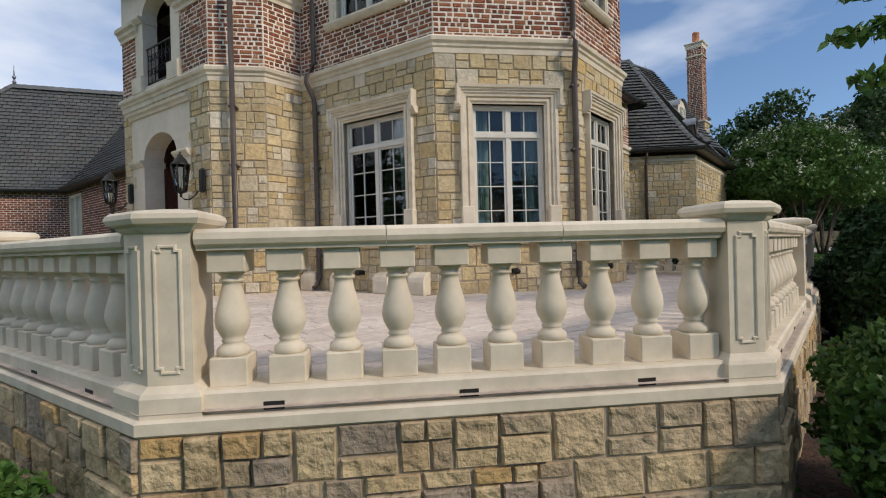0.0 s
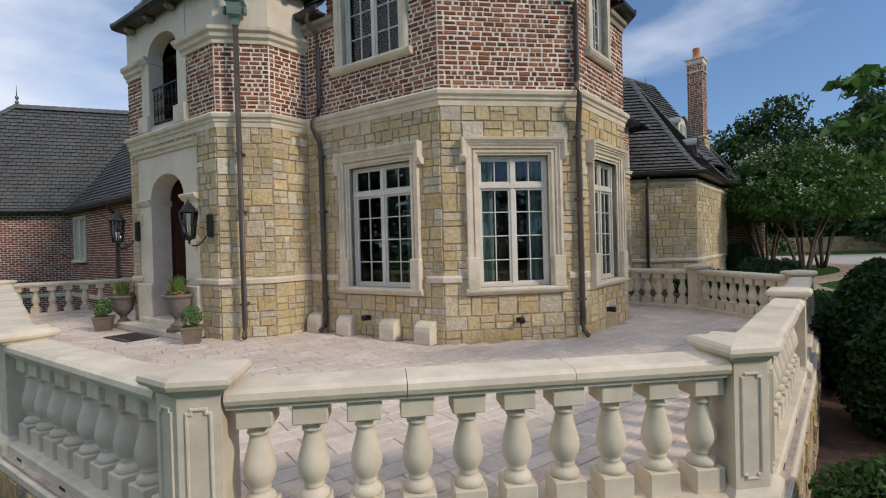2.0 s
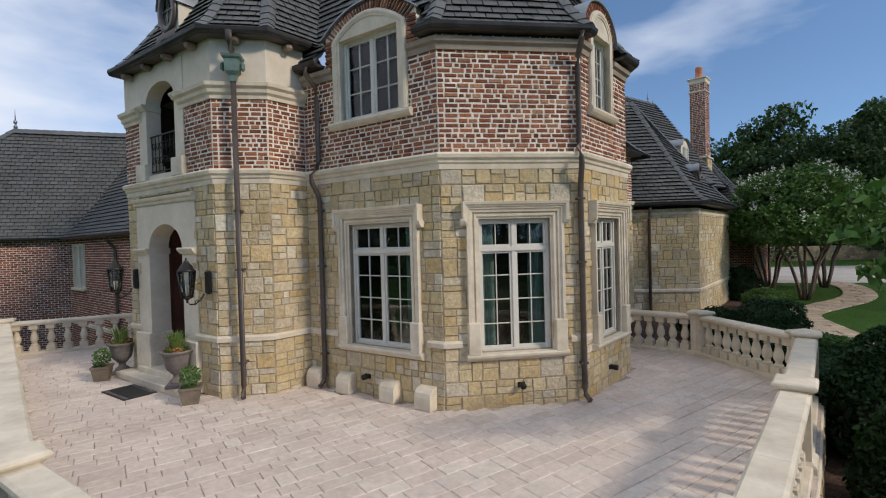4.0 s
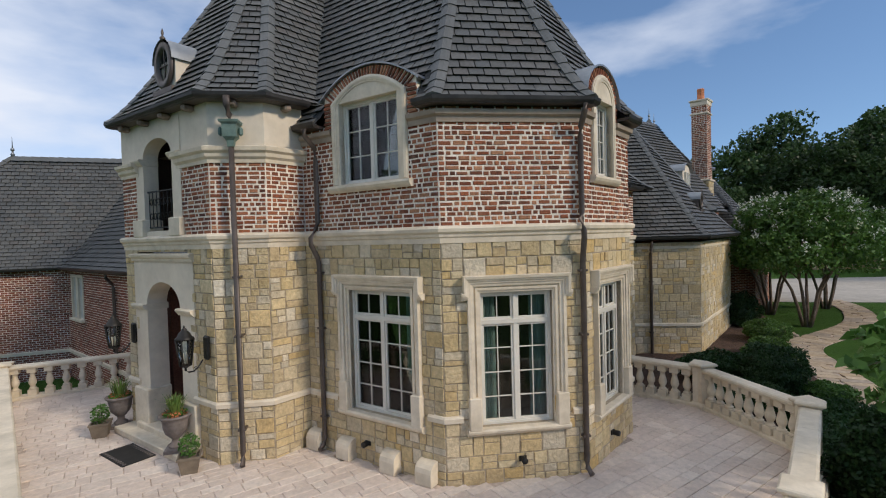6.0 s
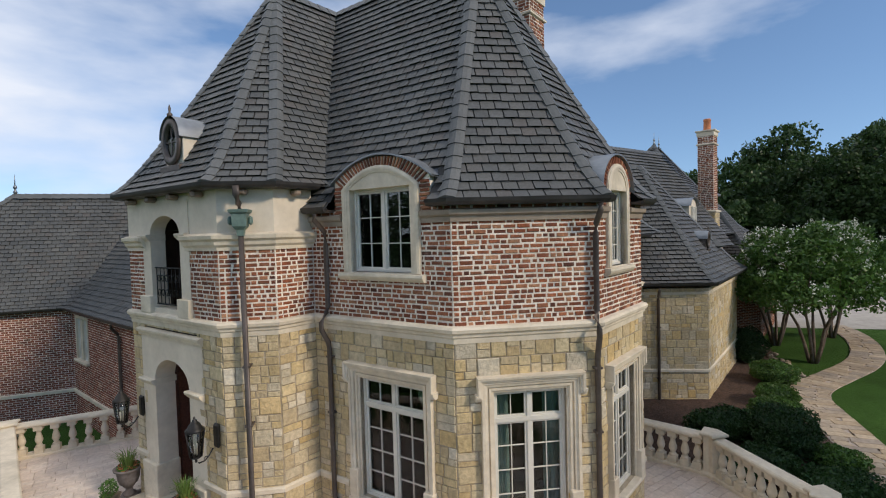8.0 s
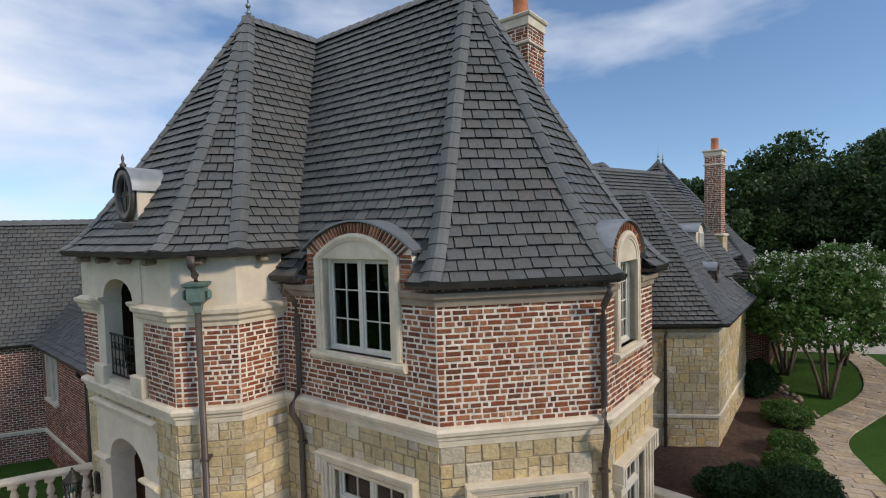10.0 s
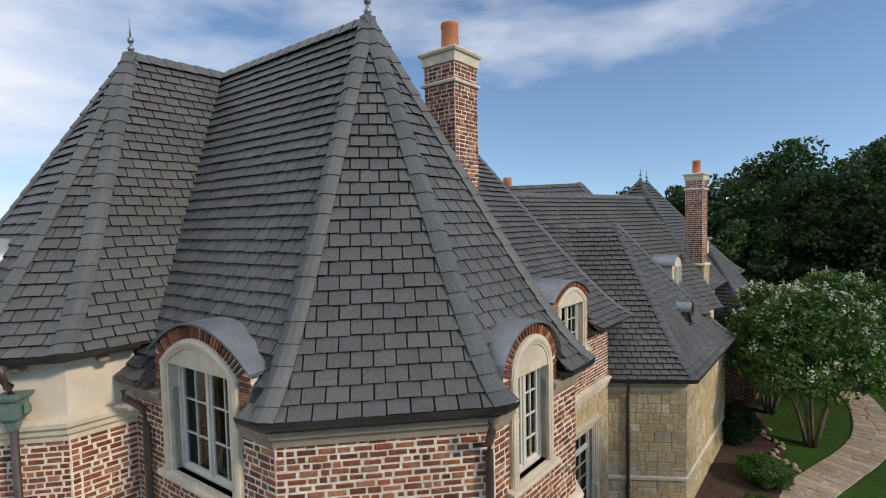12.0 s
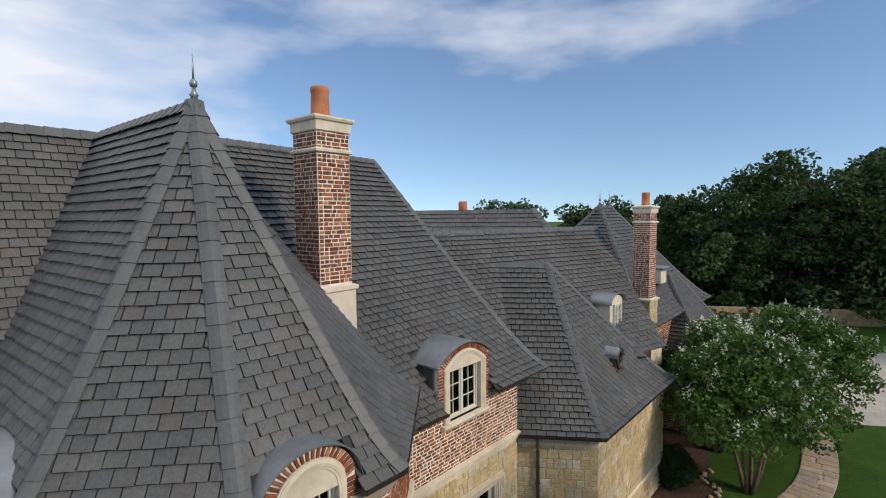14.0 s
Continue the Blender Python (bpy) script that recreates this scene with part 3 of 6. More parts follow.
wall("wall_bay_west_upper", "red brick wall with thick smeared mortar", f_a, ZB1, ZE, [U_A], "brick", 260)
wall("wall_bay_south_lower", "pale gold squared stone wall with a tall window", f_b, -0.1, ZB, [H_B], "stone", 200)
wall("wall_bay_south_upper", "red brick wall with thick smeared mortar", f_b, ZB1, ZE, [], "brick", 300)
wall("wall_bay_east_lower", "pale gold squared stone wall with a tall window", f_e, -0.1, ZB, [H_E], "stone", 160)
wall("wall_bay_east_upper", "red brick wall with thick smeared mortar", f_e, ZB1, ZE, [U_E], "brick", 260)
wall("wall_bay_rear_lower", "pale gold squared stone wall", f_back, -0.1, ZB, [], "stone", 0)
wall("wall_bay_rear_upper", "red brick wall", f_back, ZB1, ZE, [], "brick", 0)
H_G, U_G = (1.10, 2.83, 0.7, 2.62), (1.20, 2.28, 4.74, 5.95)
wall("wall_main_lower", "pale gold squared stone wall with a wide window", f_g, GROUND, 3.45, [H_G], "stone", 120)
wall("wall_main_upper", "red brick wall with a wall dormer", f_g, 3.65, 5.25, [U_G], "brick", 260, near=lambda r: -r[0])
wall("wall_pavilion_west", "shaded squared stone wall of the pavilion", f_k0, GROUND, 3.42, [], "stone", 120, band=0.26)
wall("wall_pavilion_east", "sunlit squared stone wall of the pavilion", f_k, GROUND, 3.42, [], "stone", 250, band=0.26)
wall("wall_pavilion_rear", "squared stone wall of the pavilion", f_k2, GROUND, 3.42, [], "stone", 0, band=0.26)
wall("wall_rear_wing", "red brick wall beyond the tall chimney", f_s, GROUND, 5.0, [], "brick_plain", 200, mat=M_BRICK)
wall("wall_left_wing", "weathered red brick wall of the low wing", f_w1, GROUND, 3.0, [], "brick_plain", 240, near=lambda r: -r[0])
H_W = (0.55, 1.75, 1.35, 2.78)
wall("wall_left_return", "weathered red brick return wall with a casement window", f_w2, GROUND, 3.0, [H_W], "brick_plain", 240)

# turret frieze in cream plaster
for nm, f, hs in (("frieze_entrance", f_arch, [(0.80, 2.27, 5.25, 6.05)]), ("frieze_turret", f_t21, []), ("frieze_turret_side", f_t1i, [])):
    tagged(wall_slab(nm, f, 5.25, ZT, hs, M_PLASTER), "smooth cream plaster frieze under the eaves", "wall", kind="structure")

# string courses and cornices
turret_line = [T3, T2, T1, I0]
bay_line = [I0, C0, D0, E0, F0]
house_line = [T3, T2, T1, I0, C0, D0, E0, F0]
COURSE = [(0.0, ZB - 0.02), (0.025, ZB - 0.02), (0.03, ZB + 0.06), (0.055, ZB + 0.08), (0.06, ZB + 0.12), (0.10, ZB + 0.15), (0.11, ZB + 0.20), (0.08, ZB1 + 0.005), (0.0, ZB1 + 0.02)]
tagged(moulding("string_course", house_line, COURSE, M_CAST), "moulded cream stone string course between the storeys", "moulding", kind="structure")
# low band, broken by the windows and by the entrance
for a, b in (((f_arch, 0), (f_arch, 0.5)), ((f_arch, 2.62), (f_a, H_A[0] - 0.3)), ((f_a, H_A[1] + 0.3), (f_b, H_B[0] - 0.3)), ((f_b, H_B[1] + 0.3), (f_e, H_E[0] - 0.3)), ((f_e, H_E[1] + 0.3), (f_back, 2.0))):
    fs = [f_arch, f_t21, f_t1i, f_a, f_b, f_e, f_back]
    i0, i1 = fs.index(a[0]), fs.index(b[0])
    line = [a[0].at(a[1]).xy] + [fs[k].b for k in range(i0, i1)] + [b[0].at(b[1]).xy]
    tagged(moulding("low_band", line, [(0, 0.95), (0.05, 0.96), (0.055, 1.03), (0.03, 1.06), (0, 1.065)], M_CAST), "narrow cream stone band on the wall", "moulding", kind="structure")
TC = [(0.0, 5.16), (0.03, 5.16), (0.035, 5.22), (0.08, 5.26), (0.09, 5.32), (0.14, 5.36), (0.15, 5.42), (0.03, 5.46), (0.0, 5.46)]
for a, b in ((f_arch.a, f_arch.at(0.78).xy), (None, None)):
    line = [a, b] if a is not None else [f_arch.at(2.29).xy, T2, T1, I0]
    tagged(moulding("turret_cornice", line, TC, M_CAST), "moulded cream stone cornice above the brick", "moulding", kind="structure")
for run in ([I0, f_a.at(0.80).xy], [f_a.at(2.48).xy, C0, D0, f_e.at(0.30).xy], [f_e.at(1.26).xy, E0, F0]):
    tagged(moulding("bay_cornice", run, [(0.0, 5.52), (0.03, 5.52), (0.04, 5.60), (0.09, 5.63), (0.10, 5.70), (0.0, 5.72)], M_FASCIA), "plain tan board under the eaves", "moulding", kind="structure")
tagged(moulding("main_course", [F0, G1], [(0.0, 3.43), (0.05, 3.44), (0.06, 3.52), (0.12, 3.56), (0.13, 3.65), (0.0, 3.69)], M_CAST), "moulded cream stone string course", "moulding", kind="structure")
tagged(moulding("pavilion_band", [K0, K1, K2], [(0, 0.80), (0.05, 0.81), (0.05, 0.88), (0, 0.91)], M_CAST), "narrow cream stone band on the pavilion", "moulding", kind="structure")
tagged(moulding("pavilion_course", [K0, K1, K2], [(0, 3.22), (0.03, 3.23), (0.03, 3.30), (0, 3.31)], M_CAST), "narrow cream stone band below the eaves", "moulding", kind="structure")

tagged(moulding("wing_band", [W_FAR, W_IN, W_END], [(0, 0.06), (0.06, 0.07), (0.06, 0.17), (0.0, 0.2)], M_CAST), "pale stone band along the foot of the brick wing", "moulding", kind="structure")
# floors inside, so that no daylight leaks through the house
inner = offset_line([Vector(p) for p in (T3, T2, T1, I0, C0, D0, E0, F0)], -0.32)
room_line = [tuple(p) for p in inner] + [(-1.5, 14.5), (-6.0, 13.2)]
# added surfaces; the dimness of the rooms is in their colour
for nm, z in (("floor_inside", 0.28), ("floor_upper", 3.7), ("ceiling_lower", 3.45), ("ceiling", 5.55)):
    tagged(obj(nm, [(*p, z) for p in room_line], [tuple(range(len(room_line)))], M_ROOM), "inside surface of the house, room shade put into its colour", "floor", kind="structure")
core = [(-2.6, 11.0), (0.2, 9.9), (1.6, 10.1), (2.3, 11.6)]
tagged(moulding("wall_inside", [core[0], core[1], core[2], core[3]], [(0, 0.2), (0.02, 5.6), (-0.1, 5.6), (-0.1, 0.2)], M_ROOM), "inside wall of the house, room shade put into its colour", "wall", kind="structure")

# ---- roofs ----
# bay: eave line, apex, ridge running back to the turret's ridge
APEX, RIDGE = Vector((0.38, 10.15)), Vector((-3.05, 12.45))
TAPEX, TRIDGE = Vector((-4.05, 11.15)), Vector((-3.05, 12.45))
ZR = 10.87
ev = offset_line([Vector(p) for p in (I0, C0, D0, E0, F0)], 0.21)
tv = offset_line([Vector(p) for p in (T3, T2, T1, I0)], 0.25)
ev_i = ev[0] + (ev[0] - ev[1]).normalized() * 1.2
roof_bay = empty("roof_bay", "steep hipped roof of grey slates with swept eaves", "roof", kind="structure")
roof_turret = empty("roof_turret", "steep hipped turret roof of grey slates with swept eaves", "roof", kind="structure")
ZEV = ZE + 0.06


def hip_line(e, t, ze, zt, n=22, bell=True):
    fl = flare if bell else (lambda s: s)
    e, t = Vector(e), Vector(t)
    return [(*e.lerp(t, i / n), ze + (zt - ze) * fl(i / n)) for i in range(n + 1)]


roof_face("slope_west", ev_i, ev[1], RIDGE, APEX, ZEV, ZR, roof_bay, singles=120, gap=(f_a, 0.58, 2.70, 6.3))
roof_face("slope_south", ev[1], ev[2], APEX, APEX, ZEV, ZR, roof_bay, singles=280)
roof_face("slope_east", ev[2], ev[3], APEX, APEX, ZEV, ZR, roof_bay, singles=200, gap=(f_e, 0.13, 1.43, 6.3))
roof_face("slope_rear", ev[3], ev[4], APEX, APEX + Vector((-0.6, 0.4)), ZEV, ZR, roof_bay)
hip_cap("hip", hip_line(ev[1], APEX, ZEV, ZR), ev[0] - ev[1], ev[2] - ev[1], roof_bay)
hip_cap("hip", hip_line(ev[2], APEX, ZEV, ZR), ev[1] - ev[2], ev[3] - ev[2], roof_bay)
hip_cap("hip", hip_line(ev[3], APEX, ZEV, ZR), ev[2] - ev[3], ev[4] - ev[3], roof_bay)
ridge_cap("ridge", (*APEX, ZR), (*RIDGE, ZR), (0.55, 0.83), roof_bay)
ZTV = ZT + 0.05
tv_i = tv[3] + (tv[3] - tv[2]).normalized() * 0.9
tv_l = tv[0] + Vector((0.55, 0.85)) * 2.5
roof_face("slope_entrance", tv[0], tv[1], TAPEX, TAPEX, ZTV, ZR, roof_turret, singles=200)
roof_face("slope_front", tv[1], tv[2], TAPEX, TAPEX, ZTV, ZR, roof_turret, singles=120)
roof_face("slope_side", tv[2], tv_i, TAPEX, TRIDGE, ZTV, ZR, roof_turret, singles=160)
roof_face("slope_rear", tv_l, tv[0], TRIDGE, TAPEX, ZTV, ZR, roof_turret)
hip_cap("hip", hip_line(tv[0], TAPEX, ZTV, ZR), tv_l - tv[0], tv[1] - tv[0], roof_turret)
hip_cap("hip", hip_line(tv[1], TAPEX, ZTV, ZR), tv[0] - tv[1], tv[2] - tv[1], roof_turret)
hip_cap("hip", hip_line(tv[2], TAPEX, ZTV, ZR), tv[1] - tv[2], tv_i - tv[2], roof_turret)
ridge_cap("ridge", (*TAPEX, ZR), (*TRIDGE, ZR), (0.8, -0.6), roof_turret)

# main body behind: long ridge, hip at its far end
MU, MN = f_g.u, f_g.n
MR0 = Vector((-1.15, 13.35))
MR1 = Vector((1.2, 17.9))
g_e = offset_line([Vector(F0), Vector(G1)], 0.32)
g_e0, g_e1 = g_e[0] - MU * 1.2, g_e[1] + MU * 0.95
ZG = 5.12
roof_main = empty("roof_main", "long steep slope of grey slates above the rear wing", "roof", kind="structure")
roof_face("slope_east", g_e0, g_e1, MR0, MR1, ZG, ZR, roof_main, singles=200, gap=(f_g, 0.85, 2.63, 6.2), thick=(0.046, 0.062))
far_e = g_e1 - MN * 8.6 + MU * 2.0
roof_face("slope_north", g_e1, far_e, MR1, MR1, ZG, ZR, roof_main)
roof_face("slope_west", far_e, far_e - MU * 9, MR1, MR0, ZG, ZR, roof_main)
hip_cap("hip", hip_line(g_e1, MR1, ZG, ZR), -MU, -MN, roof_main)
ridge_cap("ridge", (*MR0, ZR), (*MR1, ZR), MN, roof_main)

# pavilion: hipped end wing
k_e = offset_line([Vector(K0) - f_k0.u * 3, Vector(K1), Vector(K2), Vector(S0) + f_k2.u * 3], 0.3)
PAP, PBACK = Vector((6.55, 18.88)), Vector((5.3, 19.0))
ZP, ZPT = 3.58, 7.62
roof_pav = empty("roof_pavilion", "steep hipped pavilion roof of dark grey slates", "roof", kind="structure")
roof_face("slope_west", k_e[0], k_e[1], PAP - f_k0.u * 1.5, PAP, ZP, ZPT, roof_pav, singles=160, thick=(0.046, 0.062))
roof_face("slope_east", k_e[1], k_e[2], PAP, PAP, ZP, ZPT, roof_pav, singles=160, thick=(0.046, 0.062))
roof_face("slope_north", k_e[2], k_e[3], PAP, PBACK - f_k.n * 2, ZP, ZPT, roof_pav)
hip_cap("hip", hip_line(k_e[1], PAP, ZP, ZPT), f_k0.u * -1, f_k.u, roof_pav)
hip_cap("hip", hip_line(k_e[2], PAP, ZP, ZPT), f_k.u * -1, -f_k.n, roof_pav)
ridge_cap("ridge", (*PAP, ZPT), (*(PAP - f_k0.u * 1.5), ZPT), (0, 1), roof_pav)

# linking roof between the main body and the second pavilion
LK0, LK1 = Vector((2.6, 18.0)), Vector((9.1, 23.2))
LU = (LK1 - LK0).normalized()
LN = Vector((LU.y, -LU.x))
roof_link = empty("roof_link", "lower linking roof of grey slates", "roof", kind="structure")
roof_face("slope_east", LK0 + LN * 3.0, LK1 + LN * 3.0, LK0, LK1, 4.48, 8.66, roof_link, bell=False, thick=(0.046, 0.062))
roof_face("slope_west", LK1 - LN * 4.6, LK0 - LN * 4.6, LK1, LK0, 4.3, 8.66, roof_link, bell=False, course=0.3, width=0.5)
ridge_cap("ridge", (*LK0, 8.66), (*LK1, 8.66), LN, roof_link)

# second pavilion with two finials
P2 = Vector((9.93, 26.4))
P2b = P2 + MU * 1.5 - MN * 0.2
q_e = [P2 - MU * 3.6 + MN * 3.6, P2b + MU * 4.2 + MN * 3.6, P2b + MU * 4.2 - MN * 4.0, P2 - MU * 3.6 - MN * 4.0]
roof_far = empty("roof_far_pavilion", "far steep hipped roof of grey slates with two finials", "roof", kind="structure")
Z2, Z2T = 4.9, 9.58
for i, (nm, t0, t1) in enumerate((("slope_east", P2, P2b), ("slope_north", P2b, P2b), ("slope_west", P2b, P2), ("slope_south", P2, P2))):
    roof_face(nm, q_e[i], q_e[(i + 1) % 4], t0, t1, Z2, Z2T, roof_far, thick=(0.046, 0.062))
for i, t in enumerate((P2, P2b, P2b, P2)):
    hip_cap("hip", hip_line(q_e[i], t, Z2, Z2T), q_e[i - 1] - q_e[i], q_e[(i + 1) % 4] - q_e[i], roof_far)

# farther roofs
roof_back = empty("roof_back_wing", "far hipped roof of grey slates behind the house", "roof", kind="structure")
B0, B1 = Vector((-6.0, 27.5)), Vector((6.8, 25.0))
bu = (B1 - B0).normalized()
bn = Vector((bu.y, -bu.x))
roof_face("slope_south", B0 + bn * 5, B1 + bn * 5 + bu * 4, B0, B1, 4.5, 9.42, roof_back, bell=False, width=0.4, course=0.28)
roof_face("slope_east", B1 + bn * 5 + bu * 4, B1 - bn * 5 + bu * 4, B1, B1, 4.5, 9.42, roof_back, bell=False, width=0.4, course=0.28)
hip_cap("hip", hip_line(B1 + bn * 5 + bu * 4, B1, 4.5, 9.42, bell=False), -bu, -bn, roof_back, 0.2)
tagged(obj("wall_back_wing", [(*(B0 + bn * 4.6), GROUND), (*(B1 + bn * 4.6 + bu * 3.6), GROUND), (*(B1 + bn * 4.6 + bu * 3.6), 4.6), (*(B0 + bn * 4.6), 4.6),
     (*(B1 - bn * 4.6 + bu * 3.6), GROUND), (*(B1 - bn * 4.6 + bu * 3.6), 4.6)], [(0, 1, 2, 3), (1, 4, 5, 2)], M_BRICK_DARK), "brick wall far behind", "wall", kind="structure")
roof_low = empty("roof_low_wing", "low end roof of grey slates beyond the chimney", "roof", kind="structure")
N0 = Vector((13.1, 26.6))
n_e = [N0 - MU * 2.6 + MN * 2.6, N0 + MU * 3.0 + MN * 2.6, N0 + MU * 3.0 - MN * 2.6, N0 - MU * 2.6 - MN * 2.6]
for i, (nm, t0, t1) in enumerate((("slope_east", N0, N0 + MU * .8), ("slope_north", N0 + MU * .8, N0 + MU * .8), ("slope_west", N0 + MU * .8, N0), ("slope_south", N0, N0))):
    roof_face(nm, n_e[i], n_e[(i + 1) % 4], t0, t1, 3.0, 6.4, roof_low, thick=(0.046, 0.062))
hip_cap("hip", hip_line(n_e[0], N0, 3.0, 6.4), -MN, MU, roof_low)
hip_cap("hip", hip_line(n_e[1], N0 + MU * .8, 3.0, 6.4), -MU, -MN, roof_low)
n_w = offset_line([n_e[3], n_e[0], n_e[1], n_e[2]], -0.3)
for a, b in zip(n_w[:-1], n_w[1:]):
    wall("wall_low_wing", "red brick wall of the low end wing", Facet(a, b), GROUND, 3.0, [], "brick_plain", 0, mat=M_BRICK)

# left wing
ZW, ZWT = 3.08, 7.15
roof_left = empty("roof_left_wing", "hipped roof of grey slates on the low brick wing", "roof", kind="structure")
w_e = offset_line([Vector(W_FAR), Vector(W_IN), Vector(W_END)], 0.28)
WR0 = Vector((-16.35, 17.25))
WR1 = WR0 + f_w1.u * 3.2
w1a = w_e[0]
w_corner = w_e[1]
roof_face("slope_south", w1a, w_corner + f_w1.u * 3.4, WR0, WR1 + f_w1.u * 3.0, ZW, ZWT, roof_left, singles=60)
roof_face("slope_west", w1a - f_w1.n * 6.6, w1a, WR0, WR0, ZW, ZWT, roof_left)
hip_cap("hip", hip_line(w1a, WR0, ZW, ZWT), f_w1.u, -f_w1.n, roof_left)
ridge_cap("ridge", (*WR0, ZWT), (*(WR1 + f_w1.u * 3), ZWT), f_w1.n, roof_left)
V0 = w_corner - f_w2.u * 3.0 - f_w2.n * 0
VR0, VR1 = V0 - f_w2.n * 3.3, w_e[2] + f_w2.u * 1.5 - f_w2.n * 3.3
roof_face("slope_east", V0, w_e[2] + f_w2.u * 1.5, VR0, VR1, ZW, ZWT + 0.35, roof_left, singles=60)
roof_face("slope_rear", w_e[2] + f_w2.u * 1.5 - f_w2.n * 6.6, V0 - f_w2.n * 6.6, VR1, VR0, ZW, ZWT + 0.35, roof_left, course=0.3, width=0.5)
ridge_cap("ridge", (*VR0, ZWT + 0.35), (*VR1, ZWT + 0.35), f_w2.n, roof_left)

# gutters and soffits
GUT = [(0.29, -0.02), (0.29, -0.07), (0.31, -0.095), (0.36, -0.09), (0.39, -0.05), (0.40, 0.0), (0.385, 0.0), (0.37, -0.04), (0.32, -0.045)]
BAY_RUNS = [[I0, f_a.at(0.57).xy], [f_a.at(2.71).xy, C0, D0, f_e.at(0.13).xy], [f_e.at(1.43).xy, E0, F0]]
MAIN_RUNS = [[F0, f_g.at(0.84).xy], [f_g.at(2.64).xy, G1]]
for nm, line, z, d in (*[("gutter", r, ZEV + 0.02, -0.14) for r in BAY_RUNS], *[("gutter", r, ZG + 0.02, -0.04) for r in MAIN_RUNS], ("gutter", [T3, T2, T1, I0], ZTV + 0.02, -0.09),
                       ("gutter", [K0, K1, K2, S0], ZP + 0.02, -0.06), ("gutter", [W_FAR, W_IN, W_END], ZW + 0.02, -0.08)):
    tagged(moulding(nm, line, [(a + d, z + b) for a, b in GUT], M_GUTTER), "dark half-round metal gutter along the eaves", "gutter", kind="structure")
for nm, line, z, d in (*[("soffit", r, ZEV - 0.06, 0.20) for r in BAY_RUNS], *[("soffit", r, ZG - 0.06, 0.3) for r in MAIN_RUNS], ("soffit", [T3, T2, T1, I0], ZTV - 0.06, 0.22), ("soffit", [K0, K1, K2, S0], ZP - 0.05, 0.28), ("soffit", [W_FAR, W_IN, W_END], ZW - 0.06, 0.26)):
    tagged(moulding(nm, line, [(-0.25, z - 0.02), (d, z - 0.02), (d, z + 0.03), (-0.25, z + 0.03)], M_BRONZE), "dark soffit board under the eaves", "soffit", kind="structure")


# ---- the terrace and its balustrade ----
PL, PR, P3, P4, P5 = (-1.25, 2.49), (1.83, 3.02), (3.86, 5.72), (5.82, 8.45), (5.20, 10.85)
P6 = (3.35, 12.30)
PB, PC, PD = (-3.62, 3.93), (-11.5, 11.65), (-8.55, 13.25)
terrace_line = [PD, PC, PB, PL, PR, P3, P4, P5, P6]
slab_out = offset_line([Vector(p) for p in terrace_line], 0.20)
tl = [tuple(p) for p in slab_out] + [(-1.5, 12.5), (-5.0, 12.5)]
tagged(obj("terrace", [(*p, -0.02) for p in tl], [tuple(range(len(tl)))], M_PAVEJOINT), "pinkish beige stone-paved terrace", "pavement", kind="structure")
terrace = scene.objects["terrace"]


def inside(p, poly):
    c, n = False, len(poly)
    for i in range(n):
        (x0, y0), (x1, y1) = poly[i], poly[(i + 1) % n]
        if (y0 > p[1]) != (y1 > p[1]) and p[0] < (x1 - x0) * (p[1] - y0) / (y1 - y0) + x0:
            c = not c
    return c


house_poly = [T3, T2, T1, I0, C0, D0, E0, F0, (0, 14), (-6, 13)]
pave_m = pose(0, 0, -0.02, 0, 0, 38)
pave_line = [tuple(p) for p in offset_line([Vector(p) for p in terrace_line], 0.10)] + [(-1.5, 12.5), (-5.0, 12.5)]
rects, row, y = [], 0, -14.0
while y < 16:
    h = random.choice((0.15, 0.2, 0.2, 0.3))
    x = -16 + random.uniform(0, 0.4)
    while x < 16:
        w = random.choice((0.2, 0.3, 0.4, 0.4, 0.45))
        p = pave_m @ Vector((x + w / 2, y + h / 2, 0))
        cs = [pave_m @ Vector((x + i * w, y + j * h, 0)) for i in (0, 1) for j in (0, 1)]
        if all(inside((c.x, c.y), pave_line) for c in cs) and not inside((p.x, p.y), house_poly):
            rects.append((x + 0.003, y + 0.003, w - 0.006, h - 0.006))
        x += w
    y += h


def lay_flat(name, rects, m, mat, parent, depth, rough, singles, near):
    vs0 = [(0, 0, 0), (1, 0, 0), (1, 1, 0), (0, 1, 0), (0, 0, .6), (1, 0, .6), (1, 1, .6), (0, 1, .6), (.02, .03, 1), (.98, .03, 1), (.98, .97, 1), (.02, .97, 1)]
    fs0 = [(8, 9, 10, 11), (4, 5, 9, 8), (5, 6, 10, 9), (6, 7, 11, 10), (7, 4, 8, 11), (0, 1, 5, 4), (1, 2, 6, 5), (2, 3, 7, 6), (3, 0, 4, 7)]
    me = mesh_of(name, vs0, fs0, mat)
    rects = sorted(rects, key=near)
    jv, jf = [], []
    for i, (x, y, w, h) in enumerate(rects):
        d = depth + random.uniform(-rough, rough)
        mm = m @ Matrix.Translation((x, y, 0)) @ Matrix.Diagonal((w, h, d, 1))
        if i < singles:
            o = new(name, me)
            o.parent = parent
            o.matrix_local = mm
        else:
            b = len(jv)
            jv += [mm @ Vector(v) for v in vs0]
            jf += [tuple(b + k for k in f) for f in fs0]
    if jv:
        tagged(obj(name + "_field", jv, jf, mat, parent), kind="stuff")


lay_flat("paver", rects, pave_m, M_PAVER, terrace, 0.02, 0.002, 300, lambda r: ((pave_m @ Vector((r[0], r[1], 0))) - Vector((0.5, 5, 0))).length)

